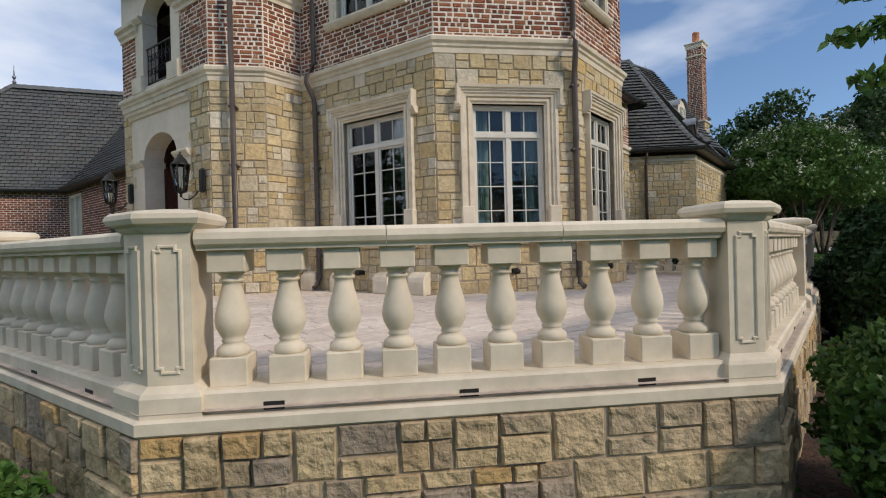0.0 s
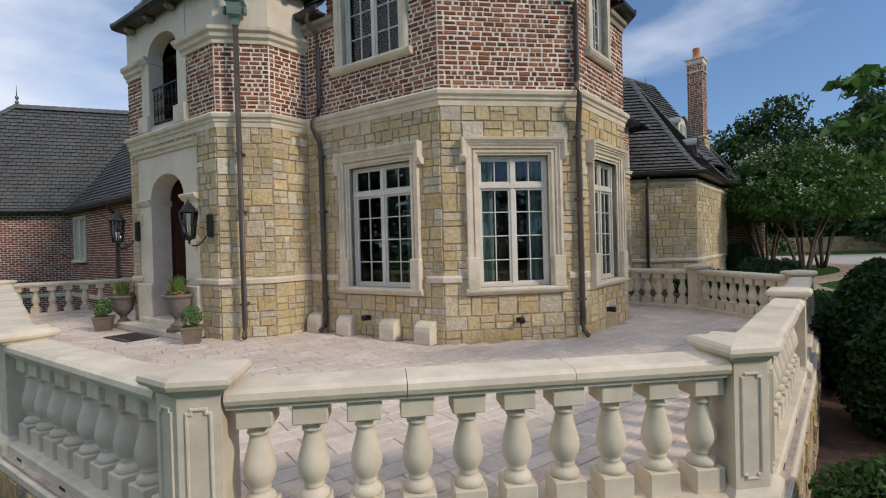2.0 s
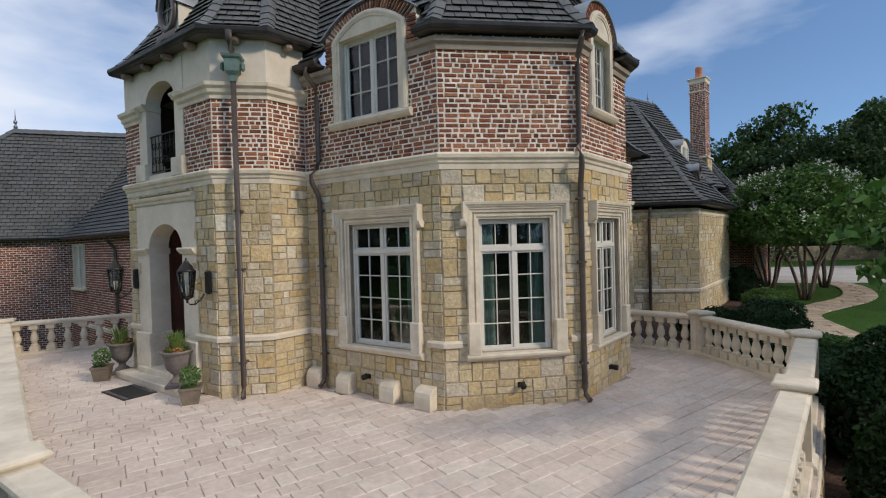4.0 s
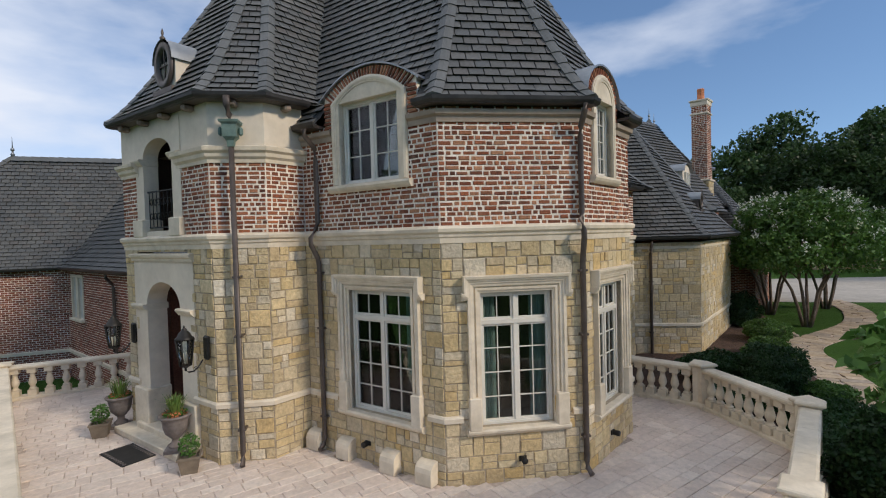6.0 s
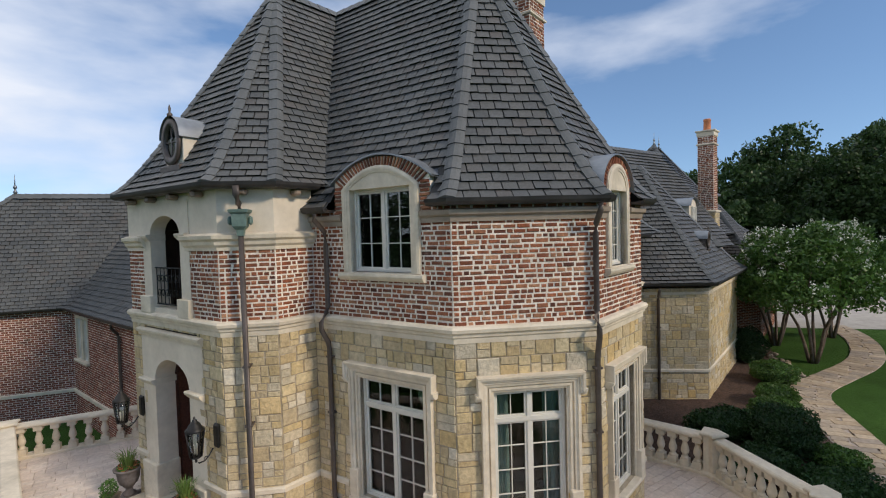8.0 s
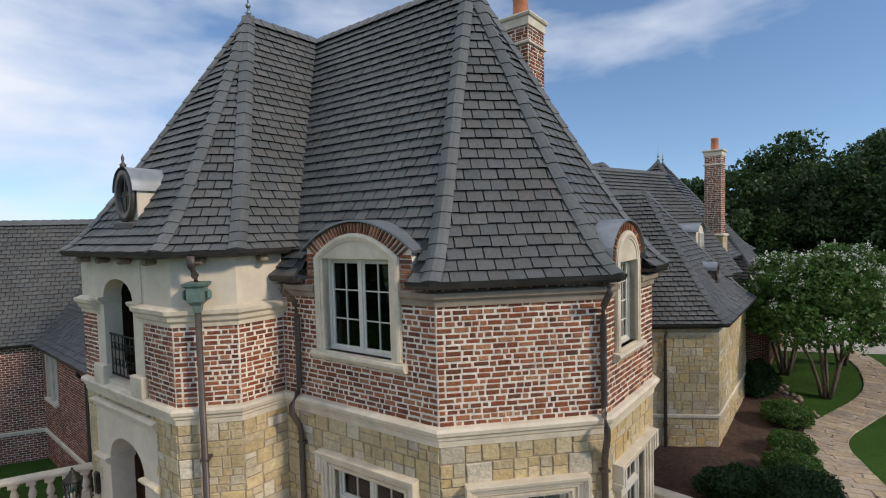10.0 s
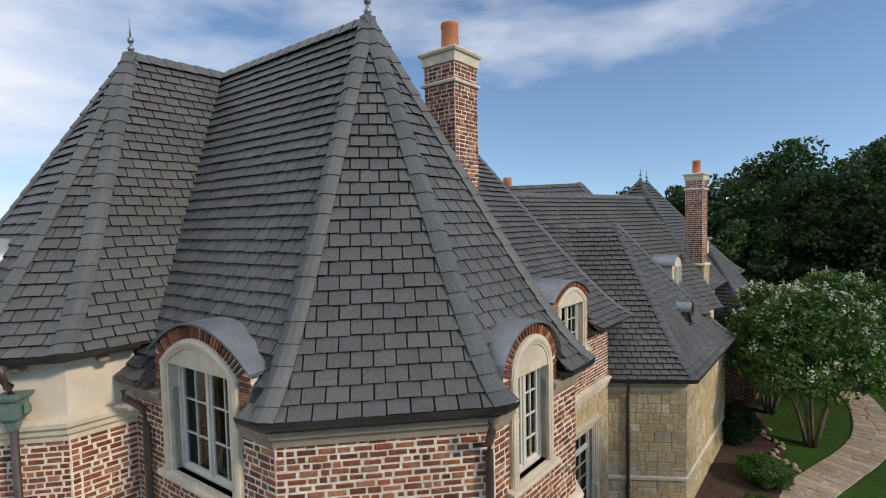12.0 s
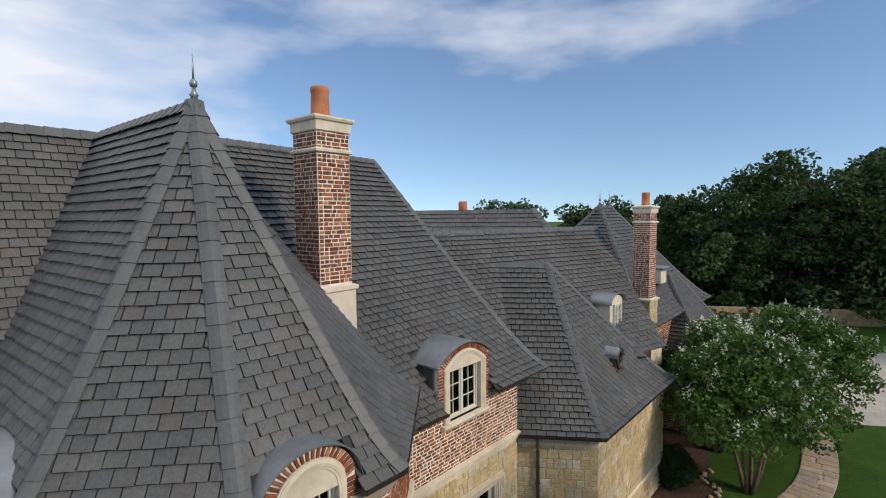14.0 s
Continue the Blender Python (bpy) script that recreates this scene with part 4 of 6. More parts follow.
# retaining wall under the balustrade
ret_line = [Vector(p) for p in slab_out]
for i in range(len(ret_line) - 1):
    f = Facet(ret_line[i], ret_line[i + 1])
    w = tagged(wall_slab("retaining_wall", f, GROUND - 0.6, -0.115, [], M_SANDJOINT, thick=0.35), "rough-faced tan stone retaining wall below the terrace", "wall", kind="structure")
    near = i in (2, 3, 4)
    rects = ashlar_rects(0, f.length, -1.35, -0.12, 0.225, 0.010, (0.24, 0.70))
    lay_pieces("stone", rects, f.m, M_ROUGH, w, (0.03, 0.045), 0.03, 0.014, 110 if near else 20, "stonework", 0.02)

# plinth of the balustrade: ledge and base course
ledge = tagged(moulding("balustrade_ledge", terrace_line, [(-0.25, -0.12), (0.215, -0.12), (0.225, -0.11), (0.225, -0.055), (0.205, -0.045), (-0.25, -0.045)], M_CAST), "pale cast stone ledge on the retaining wall", "coping", kind="structure")
tagged(moulding("balustrade_base", terrace_line, [(-0.15, -0.045), (0.16, -0.045), (0.16, 0.05), (0.145, 0.065), (-0.135, 0.065), (-0.15, 0.05)], M_CAST), "pale cast stone base course under the balusters", "coping", kind="structure")

RAIL = [(-0.12, 0.745), (0.12, 0.745), (0.122, 0.76), (0.145, 0.775), (0.155, 0.80), (0.148, 0.832), (0.12, 0.852), (-0.12, 0.852), (-0.148, 0.832), (-0.155, 0.80), (-0.145, 0.775), (-0.122, 0.76)]
BAL = [(0.045, 0.205), (0.078, 0.208), (0.082, 0.225), (0.078, 0.243), (0.062, 0.256), (0.05, 0.268), (0.053, 0.275), (0.058, 0.282), (0.05, 0.29), (0.062, 0.31), (0.080, 0.345), (0.087, 0.38), (0.084, 0.42), (0.072, 0.47), (0.058, 0.52), (0.049, 0.56), (0.047, 0.578), (0.058, 0.583), (0.06, 0.592), (0.05, 0.60), (0.05, 0.612), (0.062, 0.622), (0.066, 0.632)]


def make_baluster():
    e = empty("baluster", "pale cast stone vase baluster on a square foot", "baluster", "balusters of the terrace")
    box_part("foot", pose(0, 0, 0.062), 0.185, 0.185, 0.145, M_CAST, e, 0.006)
    lathe("shaft", BAL, M_CAST, e)
    box_part("block", pose(0, 0, 0.632), 0.185, 0.185, 0.116, M_CAST, e, 0.006)
    return e


def make_post(width=0.34):
    e = empty("balustrade_post", "pale cast stone balustrade post with recessed panels and moulded cap", "post", "posts of the terrace balustrade")
    w = width / 2
    lathe("base", [(w + 0.05, -0.075), (w + 0.05, 0.05), (w + 0.04, 0.07), (w, 0.10)], M_CAST, e, square=True)
    lathe("body", [(w, 0.09), (w, 0.86)], M_CAST, e, square=True)
    for k in range(4):
        m = pose(0, 0, 0, 0, 0, 90 * k)
        o = w + 0.001
        a, b, z0, z1, c = -0.085, 0.085, 0.17, 0.74, 0.025

        def loop(d, g):
            return [(a - g, -o - d, z0 - g + c), (a - g + c, -o - d, z0 - g + c), (a - g + c, -o - d, z0 - g), (b + g - c, -o - d, z0 - g), (b + g - c, -o - d, z0 - g + c), (b + g, -o - d, z0 - g + c),
                    (b + g, -o - d, z1 + g - c), (b + g - c, -o - d, z1 + g - c), (b + g - c, -o - d, z1 + g), (a - g + c, -o - d, z1 + g), (a - g + c, -o - d, z1 + g - c), (a - g, -o - d, z1 + g - c)]
        rings = [loop(0.0, 0.022), loop(0.012, 0.014), loop(0.012, 0.006), loop(0.0, 0.0)]
        vs = [m @ Vector(p) for r in rings for p in r]
        fs = [(j * 12 + i, j * 12 + (i + 1) % 12, (j + 1) * 12 + (i + 1) % 12, (j + 1) * 12 + i) for j in range(3) for i in range(12)]
        obj("panel_moulding", vs, fs, M_CAST, e)
    lathe("cap", [(w + 0.005, 0.835), (w + 0.02, 0.85), (w + 0.03, 0.87), (w + 0.06, 0.88), (w + 0.072, 0.905), (w + 0.066, 0.928), (w + 0.045, 0.942), (0.05, 0.958), (0.0, 0.96)], M_CAST, e, square=True)
    return e


def corner_post(p, d1, d2, W=0.145, L=0.155):
    """A post mitred to the two runs that meet in it."""
    e = empty("balustrade_post", "pale cast stone corner post with recessed panels and moulded cap", "post", "posts of the terrace balustrade")
    p, d1, d2 = Vector(p), Vector(d1), Vector(d2)

    def stack(name, prof):
        rows = []
        for o, z in prof:
            line = [p - d1 * (L + o), p, p + d2 * (L + o)]
            rows.append([(*q, z) for q in offset_line(line, W + o) + list(reversed(offset_line(line, -(W + o))))])
        vs = [v for r in rows for v in r]
        fs = [(j * 6 + i, j * 6 + (i + 1) % 6, (j + 1) * 6 + (i + 1) % 6, (j + 1) * 6 + i) for j in range(len(prof) - 1) for i in range(6)]
        fs += [(5, 4, 3, 2, 1, 0)] + [tuple((len(prof) - 1) * 6 + i for i in range(6))]
        obj(name, vs, fs, M_CAST, e)
        return rows
    stack("base", [(0.05, -0.075), (0.05, 0.05), (0.04, 0.07), (0.0, 0.10)])
    body = stack("body", [(0.0, 0.09), (0.0, 0.86)])
    stack("cap", [(0.005, 0.835), (0.02, 0.85), (0.028, 0.865), (0.055, 0.878), (0.066, 0.902), (0.06, 0.925), (0.04, 0.94), (-0.10, 0.957)])
    for a, b in ((body[0][0], body[0][1]), (body[0][1], body[0][2])):
        f = Facet(a[:2], b[:2])
        lo, hi, z0, z1, c = 0.055, f.length - 0.055, 0.17, 0.76, 0.022
        if hi - lo < 0.07:
            continue

        def loop(d, g):
            return [(lo - g, -d, z0 - g + c), (lo - g + c, -d, z0 - g + c), (lo - g + c, -d, z0 - g), (hi + g - c, -d, z0 - g), (hi + g - c, -d, z0 - g + c), (hi + g, -d, z0 - g + c),
                    (hi + g, -d, z1 + g - c), (hi + g - c, -d, z1 + g - c), (hi + g - c, -d, z1 + g), (lo - g + c, -d, z1 + g), (lo - g + c, -d, z1 + g - c), (lo - g, -d, z1 + g - c)]
        rings = [loop(0.001, 0.018), loop(0.011, 0.012), loop(0.011, 0.004), loop(0.001, 0.0)]
        vs = [f.m @ Vector(q) for r in rings for q in r]
        obj("panel_moulding", vs, [(j * 12 + i, j * 12 + (i + 1) % 12, (j + 1) * 12 + (i + 1) % 12, (j + 1) * 12 + i) for j in range(3) for i in range(12)], M_CAST, e)
    return e


bal0, post0 = make_baluster(), make_post()
used = [False, False]


def place(ob, i, m):
    if used[i]:
        return copy_thing(ob, m)
    used[i] = True
    ob.matrix_basis = m
    return ob


run_count = {0: 9, 1: 30, 2: 9, 3: 10, 4: 11, 5: 11, 6: 9, 7: 8}
angles = []
for i in range(len(terrace_line) - 1):
    a, b = Vector(terrace_line[i]), Vector(terrace_line[i + 1])
    d = (b - a).normalized()
    ang = math.degrees(math.atan2(d.y, d.x))
    angles.append(ang)
    L = (b - a).length
    n = run_count[i]
    lo, hi = 0.30, L - 0.27
    for k in range(n):
        p = a + d * (lo + (hi - lo) * (k + 0.0) / (n - 1))
        place(bal0, 0, pose(p.x, p.y, 0, 0, 0, ang))
    r0, r1 = a + d * 0.17, b - d * 0.17
    m = max(2, round(L / 1.0))
    rail = empty("balustrade_rail", "pale cast stone handrail laid in lengths on the balusters", "handrail", "rails of the terrace balustrade")
    for k in range(m):
        q0, q1 = r0.lerp(r1, k / m) + d * 0.002, r0.lerp(r1, (k + 1) / m) - d * 0.002
        moulding("rail_length", [q0, q1], RAIL, M_CAST, rail)
for i, p in enumerate(terrace_line):
    if i in (0, len(terrace_line) - 1):
        place(post0, 1, pose(*p, 0, 0, 0, angles[0] if i == 0 else angles[-1]))
    else:
        corner_post(p, (Vector(p) - Vector(terrace_line[i - 1])).normalized(), (Vector(terrace_line[i + 1]) - Vector(p)).normalized())

# ---- ground ----
R = 600
gx = [-R, -60, -30, -22, -16, -8, 0, 2, *[3 + 0.25 * k for k in range(11)], 8, 16, 24, 34, 60, R]
gy = [-R, -60, -30, -16, -8, 0, 4, 8, *[8.5 + 0.25 * k for k in range(17)], 16, 24, 34, 60, R]
nx = len(gx)
tagged(obj("ground", [(x, y, ground_z(x, y)) for y in gy for x in gx], [(j * nx + i, j * nx + i + 1, (j + 1) * nx + i + 1, (j + 1) * nx + i) for j in range(len(gy) - 1) for i in range(nx - 1)], M_GRASS), "mown green lawn", "ground", kind="structure")


def draped(name, pts, lift, mat, label, category, cell=0.14):
    """A bed laid over the ground: small cells inside an outline."""
    x0, x1, y0, y1 = min(p[0] for p in pts), max(p[0] for p in pts), min(p[1] for p in pts), max(p[1] for p in pts)
    index, vs, fs = {}, [], []

    def corner(a, b):
        if (a, b) not in index:
            index[(a, b)] = len(vs)
            x, y = x0 + a * cell, y0 + b * cell
            vs.append((x, y, ground_z(x, y) + lift + 0.012 * math.sin(x * 5.1) * math.sin(y * 4.3)))
        return index[(a, b)]
    for a in range(int((x1 - x0) / cell) + 1):
        for b in range(int((y1 - y0) / cell) + 1):
            if inside((x0 + (a + 0.5) * cell, y0 + (b + 0.5) * cell), pts):
                fs.append((corner(a, b), corner(a + 1, b), corner(a + 1, b + 1), corner(a, b + 1)))
    return tagged(obj(name, vs, fs, mat), label, category, kind="structure")


def sheet(name, pts, z, mat, label, category):
    return tagged(obj(name, [(*p, z) for p in pts], [tuple(range(len(pts)))], mat), label, category, kind="structure")


draped("planting_bed", [(1.6, 2.2), (3.4, 2.4), (6.6, 5.6), (8.2, 8.6), (8.6, 11.0), (9.4, 13.6), (10.1, 15.3), (11.2, 17.3), (12.0, 18.9), (12.4, 20.4), (13.4, 22.8), (13.6, 26), (9, 26), (5.0, 17.5), (3.2, 13.0), (5.4, 10.9), (5.9, 8.4), (3.7, 5.6)], 0.022, M_MULCH, "dark reddish bark mulch bed beside the terrace", "planting bed")


# ---- windows ----
def glazing(f, x0, x1, z0, z1, parent, back, rows, cols=2, sashes=2, transom=0.0, bar=0.016):
    """Painted casements with glazing bars and panes, set back in the wall."""
    w = x1 - x0
    m = f.m

    def bars(name, boxes, mat, d0, d1):
        bm = bmesh.new()
        for a, b, c, d in boxes:
            add_box(bm, m @ Matrix.Translation(((a + b) / 2, (d0 + d1) / 2, c)), b - a, d1 - d0, d - c, 0.003)
        part(name, bm, mat, parent)
    fr = 0.042
    bars("window_frame", [(x0, x0 + fr, z0, z1), (x1 - fr, x1, z0, z1), (x0 + fr, x1 - fr, z0, z0 + fr), (x0 + fr, x1 - fr, z1 - fr, z1)], M_WHITE, back - 0.03, back + 0.06)
    sections = [(z0 + fr, z1 - fr, rows)]
    if transom:
        zt = z1 - transom
        bars("transom", [(x0 + fr, x1 - fr, zt - 0.035, zt + 0.035)], M_WHITE, back - 0.03, back + 0.05)
        sections = [(z0 + fr, zt - 0.035, rows), (zt + 0.035, z1 - fr, 1)]
    mid = (x0 + x1) / 2
    spans = [(x0 + fr, mid - 0.03), (mid + 0.03, x1 - fr)] if sashes == 2 else [(x0 + fr, x1 - fr)]
    if sashes == 2:
        bars("mullion", [(mid - 0.03, mid + 0.03, z0 + fr, z1 - fr)], M_WHITE, back - 0.02, back + 0.05)
    for a, b in spans:
        for c, d, n in sections:
            s = 0.035
            bars("sash", [(a, a + s, c, d), (b - s, b, c, d), (a + s, b - s, c, c + s), (a + s, b - s, d - s, d)], M_WHITE, back, back + 0.045)
            gb = [((a + b) / 2 - bar / 2 + (k - (cols - 2) / 2) * (b - a) / cols, (a + b) / 2 + bar / 2 + (k - (cols - 2) / 2) * (b - a) / cols, c + s, d - s) for k in range(cols - 1)]
            gb += [(a + s, b - s, c + (d - c) * k / n - bar / 2, c + (d - c) * k / n + bar / 2) for k in range(1, n)]
            if gb:
                bars("glazing_bar", gb, M_WHITE, back + 0.008, back + 0.034)
            pane = box_part("pane", m @ Matrix.Translation(((a + b) / 2, back + 0.024, c + s)), b - a - 2 * s, 0.005, d - c - 2 * s, M_GLASS, parent, 0)
            pane.visible_shadow = False


def curtain(f, x0, x1, z0, z1, inset):
    """A gathered curtain hanging behind the glass."""
    n = 24
    vs, fs = [], []
    for i in range(n + 1):
        x = x0 + (x1 - x0) * i / n
        y = inset + 0.035 * math.sin(i * 1.9) + 0.01 * math.sin(i * 4.3)
        vs += [f.m @ Vector((x, y, z0)), f.m @ Vector((x, y, z1)), f.m @ Vector((x, y + 0.006, z0)), f.m @ Vector((x, y + 0.006, z1))]
    for i in range(n):
        k = 4 * i
        fs += [(k, k + 4, k + 5, k + 1), (k + 2, k + 3, k + 7, k + 6)]
    tagged(obj("curtain", vs, fs, M_CURTAIN, smooth=True), "grey-green gathered curtain hanging behind the window", "curtain", "curtains")


def sweep(f, pts, profile, name, parent, mat=None):
    """A moulding on a wall face along a line of (x, z) points; profile is (across, out), across to the line's left."""
    P = [Vector(p) for p in pts]
    vs, fs = [], []
    for i, p in enumerate(P):
        ds = []
        if i:
            ds.append((P[i] - P[i - 1]).normalized())
        if i < len(P) - 1:
            ds.append((P[i + 1] - P[i]).normalized())
        ns = [Vector((-d.y, d.x)) for d in ds]
        nn = (ns[0] + ns[1]) / (1 + ns[0].dot(ns[1])) if len(ns) == 2 else ns[0]
        for a, o in profile:
            q = p + nn * a
            vs.append(f.m @ Vector((q.x, -o, q.y)))
    k = len(profile)
    for i in range(len(P) - 1):
        for j in range(k):
            fs.append((i * k + j, (i + 1) * k + j, (i + 1) * k + (j + 1) % k, i * k + (j + 1) % k))
    fs += [tuple(range(k - 1, -1, -1)), tuple((len(P) - 1) * k + j for j in range(k))]
    return obj(name, vs, fs, mat or M_CAST, parent)


def tall_window(name, f, hole, label):
    """Ground floor window: eared stone surround, hood, blocks and sill."""
    x0, x1, z0, z1 = hole
    w = empty(name, label, "window", kind="structure")
    g = 0.20
    # architrave in two steps
    sweep(f, [(x0, z0), (x0, z1), (x1, z1), (x1, z0)], [(0, -0.1), (0, 0.02), (0.035, 0.025), (0.04, 0.05), (0.075, 0.055), (0.08, 0.03), (0.10, 0.03), (0.105, 0.07), (g - 0.05, 0.08), (g - 0.045, 0.10), (g, 0.10), (g, -0.05)], "surround", w)
    # eared hood mould
    h = g
    sweep(f, [(x0 - h - 0.09, z1 - 0.06), (x0 - h + 0.0, z1 - 0.06), (x0 - h + 0.0, z1 + h), (x1 + h, z1 + h), (x1 + h, z1 - 0.06), (x1 + h + 0.09, z1 - 0.06)],
          [(-0.04, -0.02), (-0.04, 0.095), (-0.015, 0.10), (-0.01, 0.125), (0.015, 0.13), (0.02, 0.15), (0.06, 0.16), (0.065, 0.15), (0.065, -0.02)], "hood", w)
    for s in (x0 - g / 2 - 0.02, x1 + g / 2 + 0.02):
        box_part("block", f.m @ Matrix.Translation((s, -0.05, z0 - 0.02)), 0.19, 0.15, 0.50, M_CAST, w, 0.012)
    sweep(f, [(x0 - g - 0.04, z0 - 0.12), (x1 + g + 0.04, z0 - 0.12)], [(0, -0.1), (0, 0.06), (0.03, 0.1), (0.06, 0.125), (0.09, 0.13), (0.115, 0.11), (0.12, -0.1)], "window_sill", w)
    glazing(f, x0, x1, z0, z1, w, 0.10, 4, 2, 2, 0.47)
    curtain(f, x0 + 0.02, x0 + 0.3, z0, z1, 0.26)
    curtain(f, x1 - 0.3, x1 - 0.02, z0, z1, 0.26)
    return w


tall_window("window_1", f_a, H_A, "tall stone-framed casement window with a hood, glazed in small panes")
tall_window("window_2", f_b, H_B, "tall stone-framed casement window with a hood, glazed in small panes")
tall_window("window_3", f_e, H_E, "tall stone-framed casement window with a hood, glazed in small panes")
tall_window("window_4", f_g, H_G, "wide stone-framed casement window below the string course")
w5 = empty("window_5", "narrow white casement pair in the brick return wall", "window", kind="structure")
for a, b in ((H_W[0], H_W[0] + 0.52), (H_W[1] - 0.52, H_W[1])):
    sweep(f_w2, [(a, H_W[2]), (a, H_W[3]), (b, H_W[3]), (b, H_W[2])], [(-0.02, -0.1), (-0.02, 0.03), (0.07, 0.035), (0.07, -0.05)], "surround", w5)
    glazing(f_w2, a, b, H_W[2], H_W[3], w5, 0.06, 4, 2, 1)
    box_part("window_sill", f_w2.m @ Matrix.Translation(((a + b) / 2, -0.03, H_W[2] - 0.09)), b - a + 0.22, 0.16, 0.09, M_CAST, w5, 0.01)
box_part("pier", f_w2.m @ Matrix.Translation(((H_W[0] + H_W[1]) / 2, 0.15, H_W[2])), 0.18, 0.3, H_W[3] - H_W[2], M_BRICK_DARK, w5, 0.0)


# ---- wall dormers ----
def arch_z(x, xc, hw, zs, rise, round_top):
    t = min(1.0, abs(x - xc) / hw)
    return zs + rise * (math.sqrt(max(0.0, 1 - t * t)) if round_top else 1 - t * t)


def arched_plate(name, f, x0, x1, z0, top, hole, out, back, mat, parent):
    """A plate with an arched top (a function of x) and an opening (x0, x1, z0, function of x)."""
    n = 36
    xs = sorted({x0 + (x1 - x0) * i / n for i in range(n + 1)} | ({hole[0], hole[1]} if hole else set()))
    vs, fs = [], []

    def quad(*p):
        fs.append(tuple(range(len(vs), len(vs) + 4)))
        vs.extend(f.m @ Vector(q) for q in p)

    def column(a, b, za, zb, ta, tb):
        quad((a, -out, za), (b, -out, zb), (b, -out, tb), (a, -out, ta))
        quad((b, back, zb), (a, back, za), (a, back, ta), (b, back, tb))
        quad((a, -out, ta), (b, -out, tb), (b, back, tb), (a, back, ta))
        quad((a, back, za), (b, back, zb), (b, -out, zb), (a, -out, za))
    for a, b in zip(xs[:-1], xs[1:]):
        mid = (a + b) / 2
        if hole and hole[0] < mid < hole[1]:
            ha, hb = hole[3](a), hole[3](b)
            if top(mid) > hole[3](mid) + 0.002:
                column(a, b, ha, hb, max(top(a), ha), max(top(b), hb))
            if hole[2] > z0 + 0.002:
                column(a, b, z0, z0, hole[2], hole[2])
        else:
            column(a, b, z0, z0, top(a), top(b))
    ends = [(x0, z0, top(x0)), (x1, z0, top(x1))]
    if hole:
        ends += [(hole[0], hole[2], hole[3](hole[0])), (hole[1], hole[2], hole[3](hole[1]))]
    for x, a, b in ends:
        quad((x, -out, a), (x, back, a), (x, back, b), (x, -out, b))
    return obj(name, vs, fs, mat, parent)


def wall_dormer(name, f, hole, ztop, hw, zs, rise, ring, deep, z_eave, round_top, rows, label):
    """A window that breaks through the eaves: stone surround, brick arch and a curved metal roof."""
    x0, x1, z0, _ = hole
    xc = (x0 + x1) / 2
    e = empty(name, label, "dormer", "wall dormers")
    arch_plate_top = lambda x: arch_z(x, xc, hw, zs, rise, round_top)
    arched_plate("surround", f, xc - hw, xc + hw, z0 - 0.02, arch_plate_top, (x0, x1, z0, lambda x: ztop), 0.045, 0.30, M_CAST, e)
    inner = lambda x: arch_z(x, xc, hw - 0.12, zs - 0.06, rise * 0.86, round_top)
    pts = [(xc - hw + 0.12 + (2 * hw - 0.24) * i / 24, 0) for i in range(25)]
    pts = [(p[0], inner(p[0])) for p in pts]
    sweep(f, [(pts[0][0], z0), *pts, (pts[-1][0], z0)], [(0, 0.03), (0.0, 0.058), (0.03, 0.062), (0.035, 0.07), (0.07, 0.075), (0.11, 0.06), (0.115, 0.03)], "arch_moulding", e)
    sweep(f, [(xc - hw - 0.08, z0 - 0.14), (xc + hw + 0.08, z0 - 0.14)], [(0, 0.06), (0.04, 0.1), (0.08, 0.12), (0.12, 0.11), (0.145, -0.16), (0.0, -0.16)], "window_sill", e)
    glazing(f, x0, x1, z0, ztop, e, 0.10, rows, 2, 2)
    # brick ring
    up = 0.0 if round_top else 0.13
    outer = lambda x: arch_z(x, xc, hw + ring, zs + up, rise + ring * 0.8 - up, round_top)
    backing = arched_plate("arch_backing", f, xc - hw - ring + 0.01, xc + hw + ring - 0.01, z_eave - 0.4, lambda x: outer(x) - 0.012, (xc - hw + 0.03, xc + hw - 0.03, z_eave - 0.4, lambda x: arch_plate_top(x) - 0.03), 0.004, deep, M_MORTAR, e)
    n = 30 if not round_top else 24
    for i in range(n):
        t = (i + 0.5) / n
        ang = math.pi * (1 - t)
        if round_top:
            x = xc + hw * math.cos(ang)
        else:
            x = xc - hw + 2 * hw * t
        z = arch_plate_top(x)
        xo = xc + (x - xc) * (hw + ring * 0.95) / hw
        d = Vector((xo - x, outer(xo) - z))
        L = max(0.12, d.length - 0.01)
        a = math.atan2(d.x, d.y)
        m = f.m @ Matrix.Translation((x, -0.012, z)) @ Matrix.Rotation(a, 4, "Y")
        box_part("voussoir", m, 2 * hw / n * 0.62 if not round_top else max(0.03, math.pi * hw / n * 0.62), 0.035, L, M_BRICK, e, 0.004)
    k = 0
    z = z_eave - 0.1
    while z < zs + up * 0.6 - 0.03:
        for s in (-1, 1):
            wdt = ring * (0.95 if k % 2 else 0.8)
            box_part("jamb_brick", f.m @ Matrix.Translation((xc + s * (hw + ring * 0.5), -0.012, z)), wdt, 0.035, 0.046, M_BRICK, e, 0.004)
        z, k = z + 0.066, k + 1
    # curved metal roof
    vs, fs = [], []
    n = 28
    for i in range(n + 1):
        x = xc - hw - ring - 0.07 + (2 * (hw + ring) + 0.14) * i / n
        z = arch_z(x, xc, hw + ring + 0.071, zs + up - 0.03, rise + ring * 0.8 - up + 0.065, round_top)
        vs += [f.m @ Vector((x, -0.07, z)), f.m @ Vector((x, deep, z)), f.m @ Vector((x, -0.07, z - 0.028)), f.m @ Vector((x, deep, z - 0.028))]
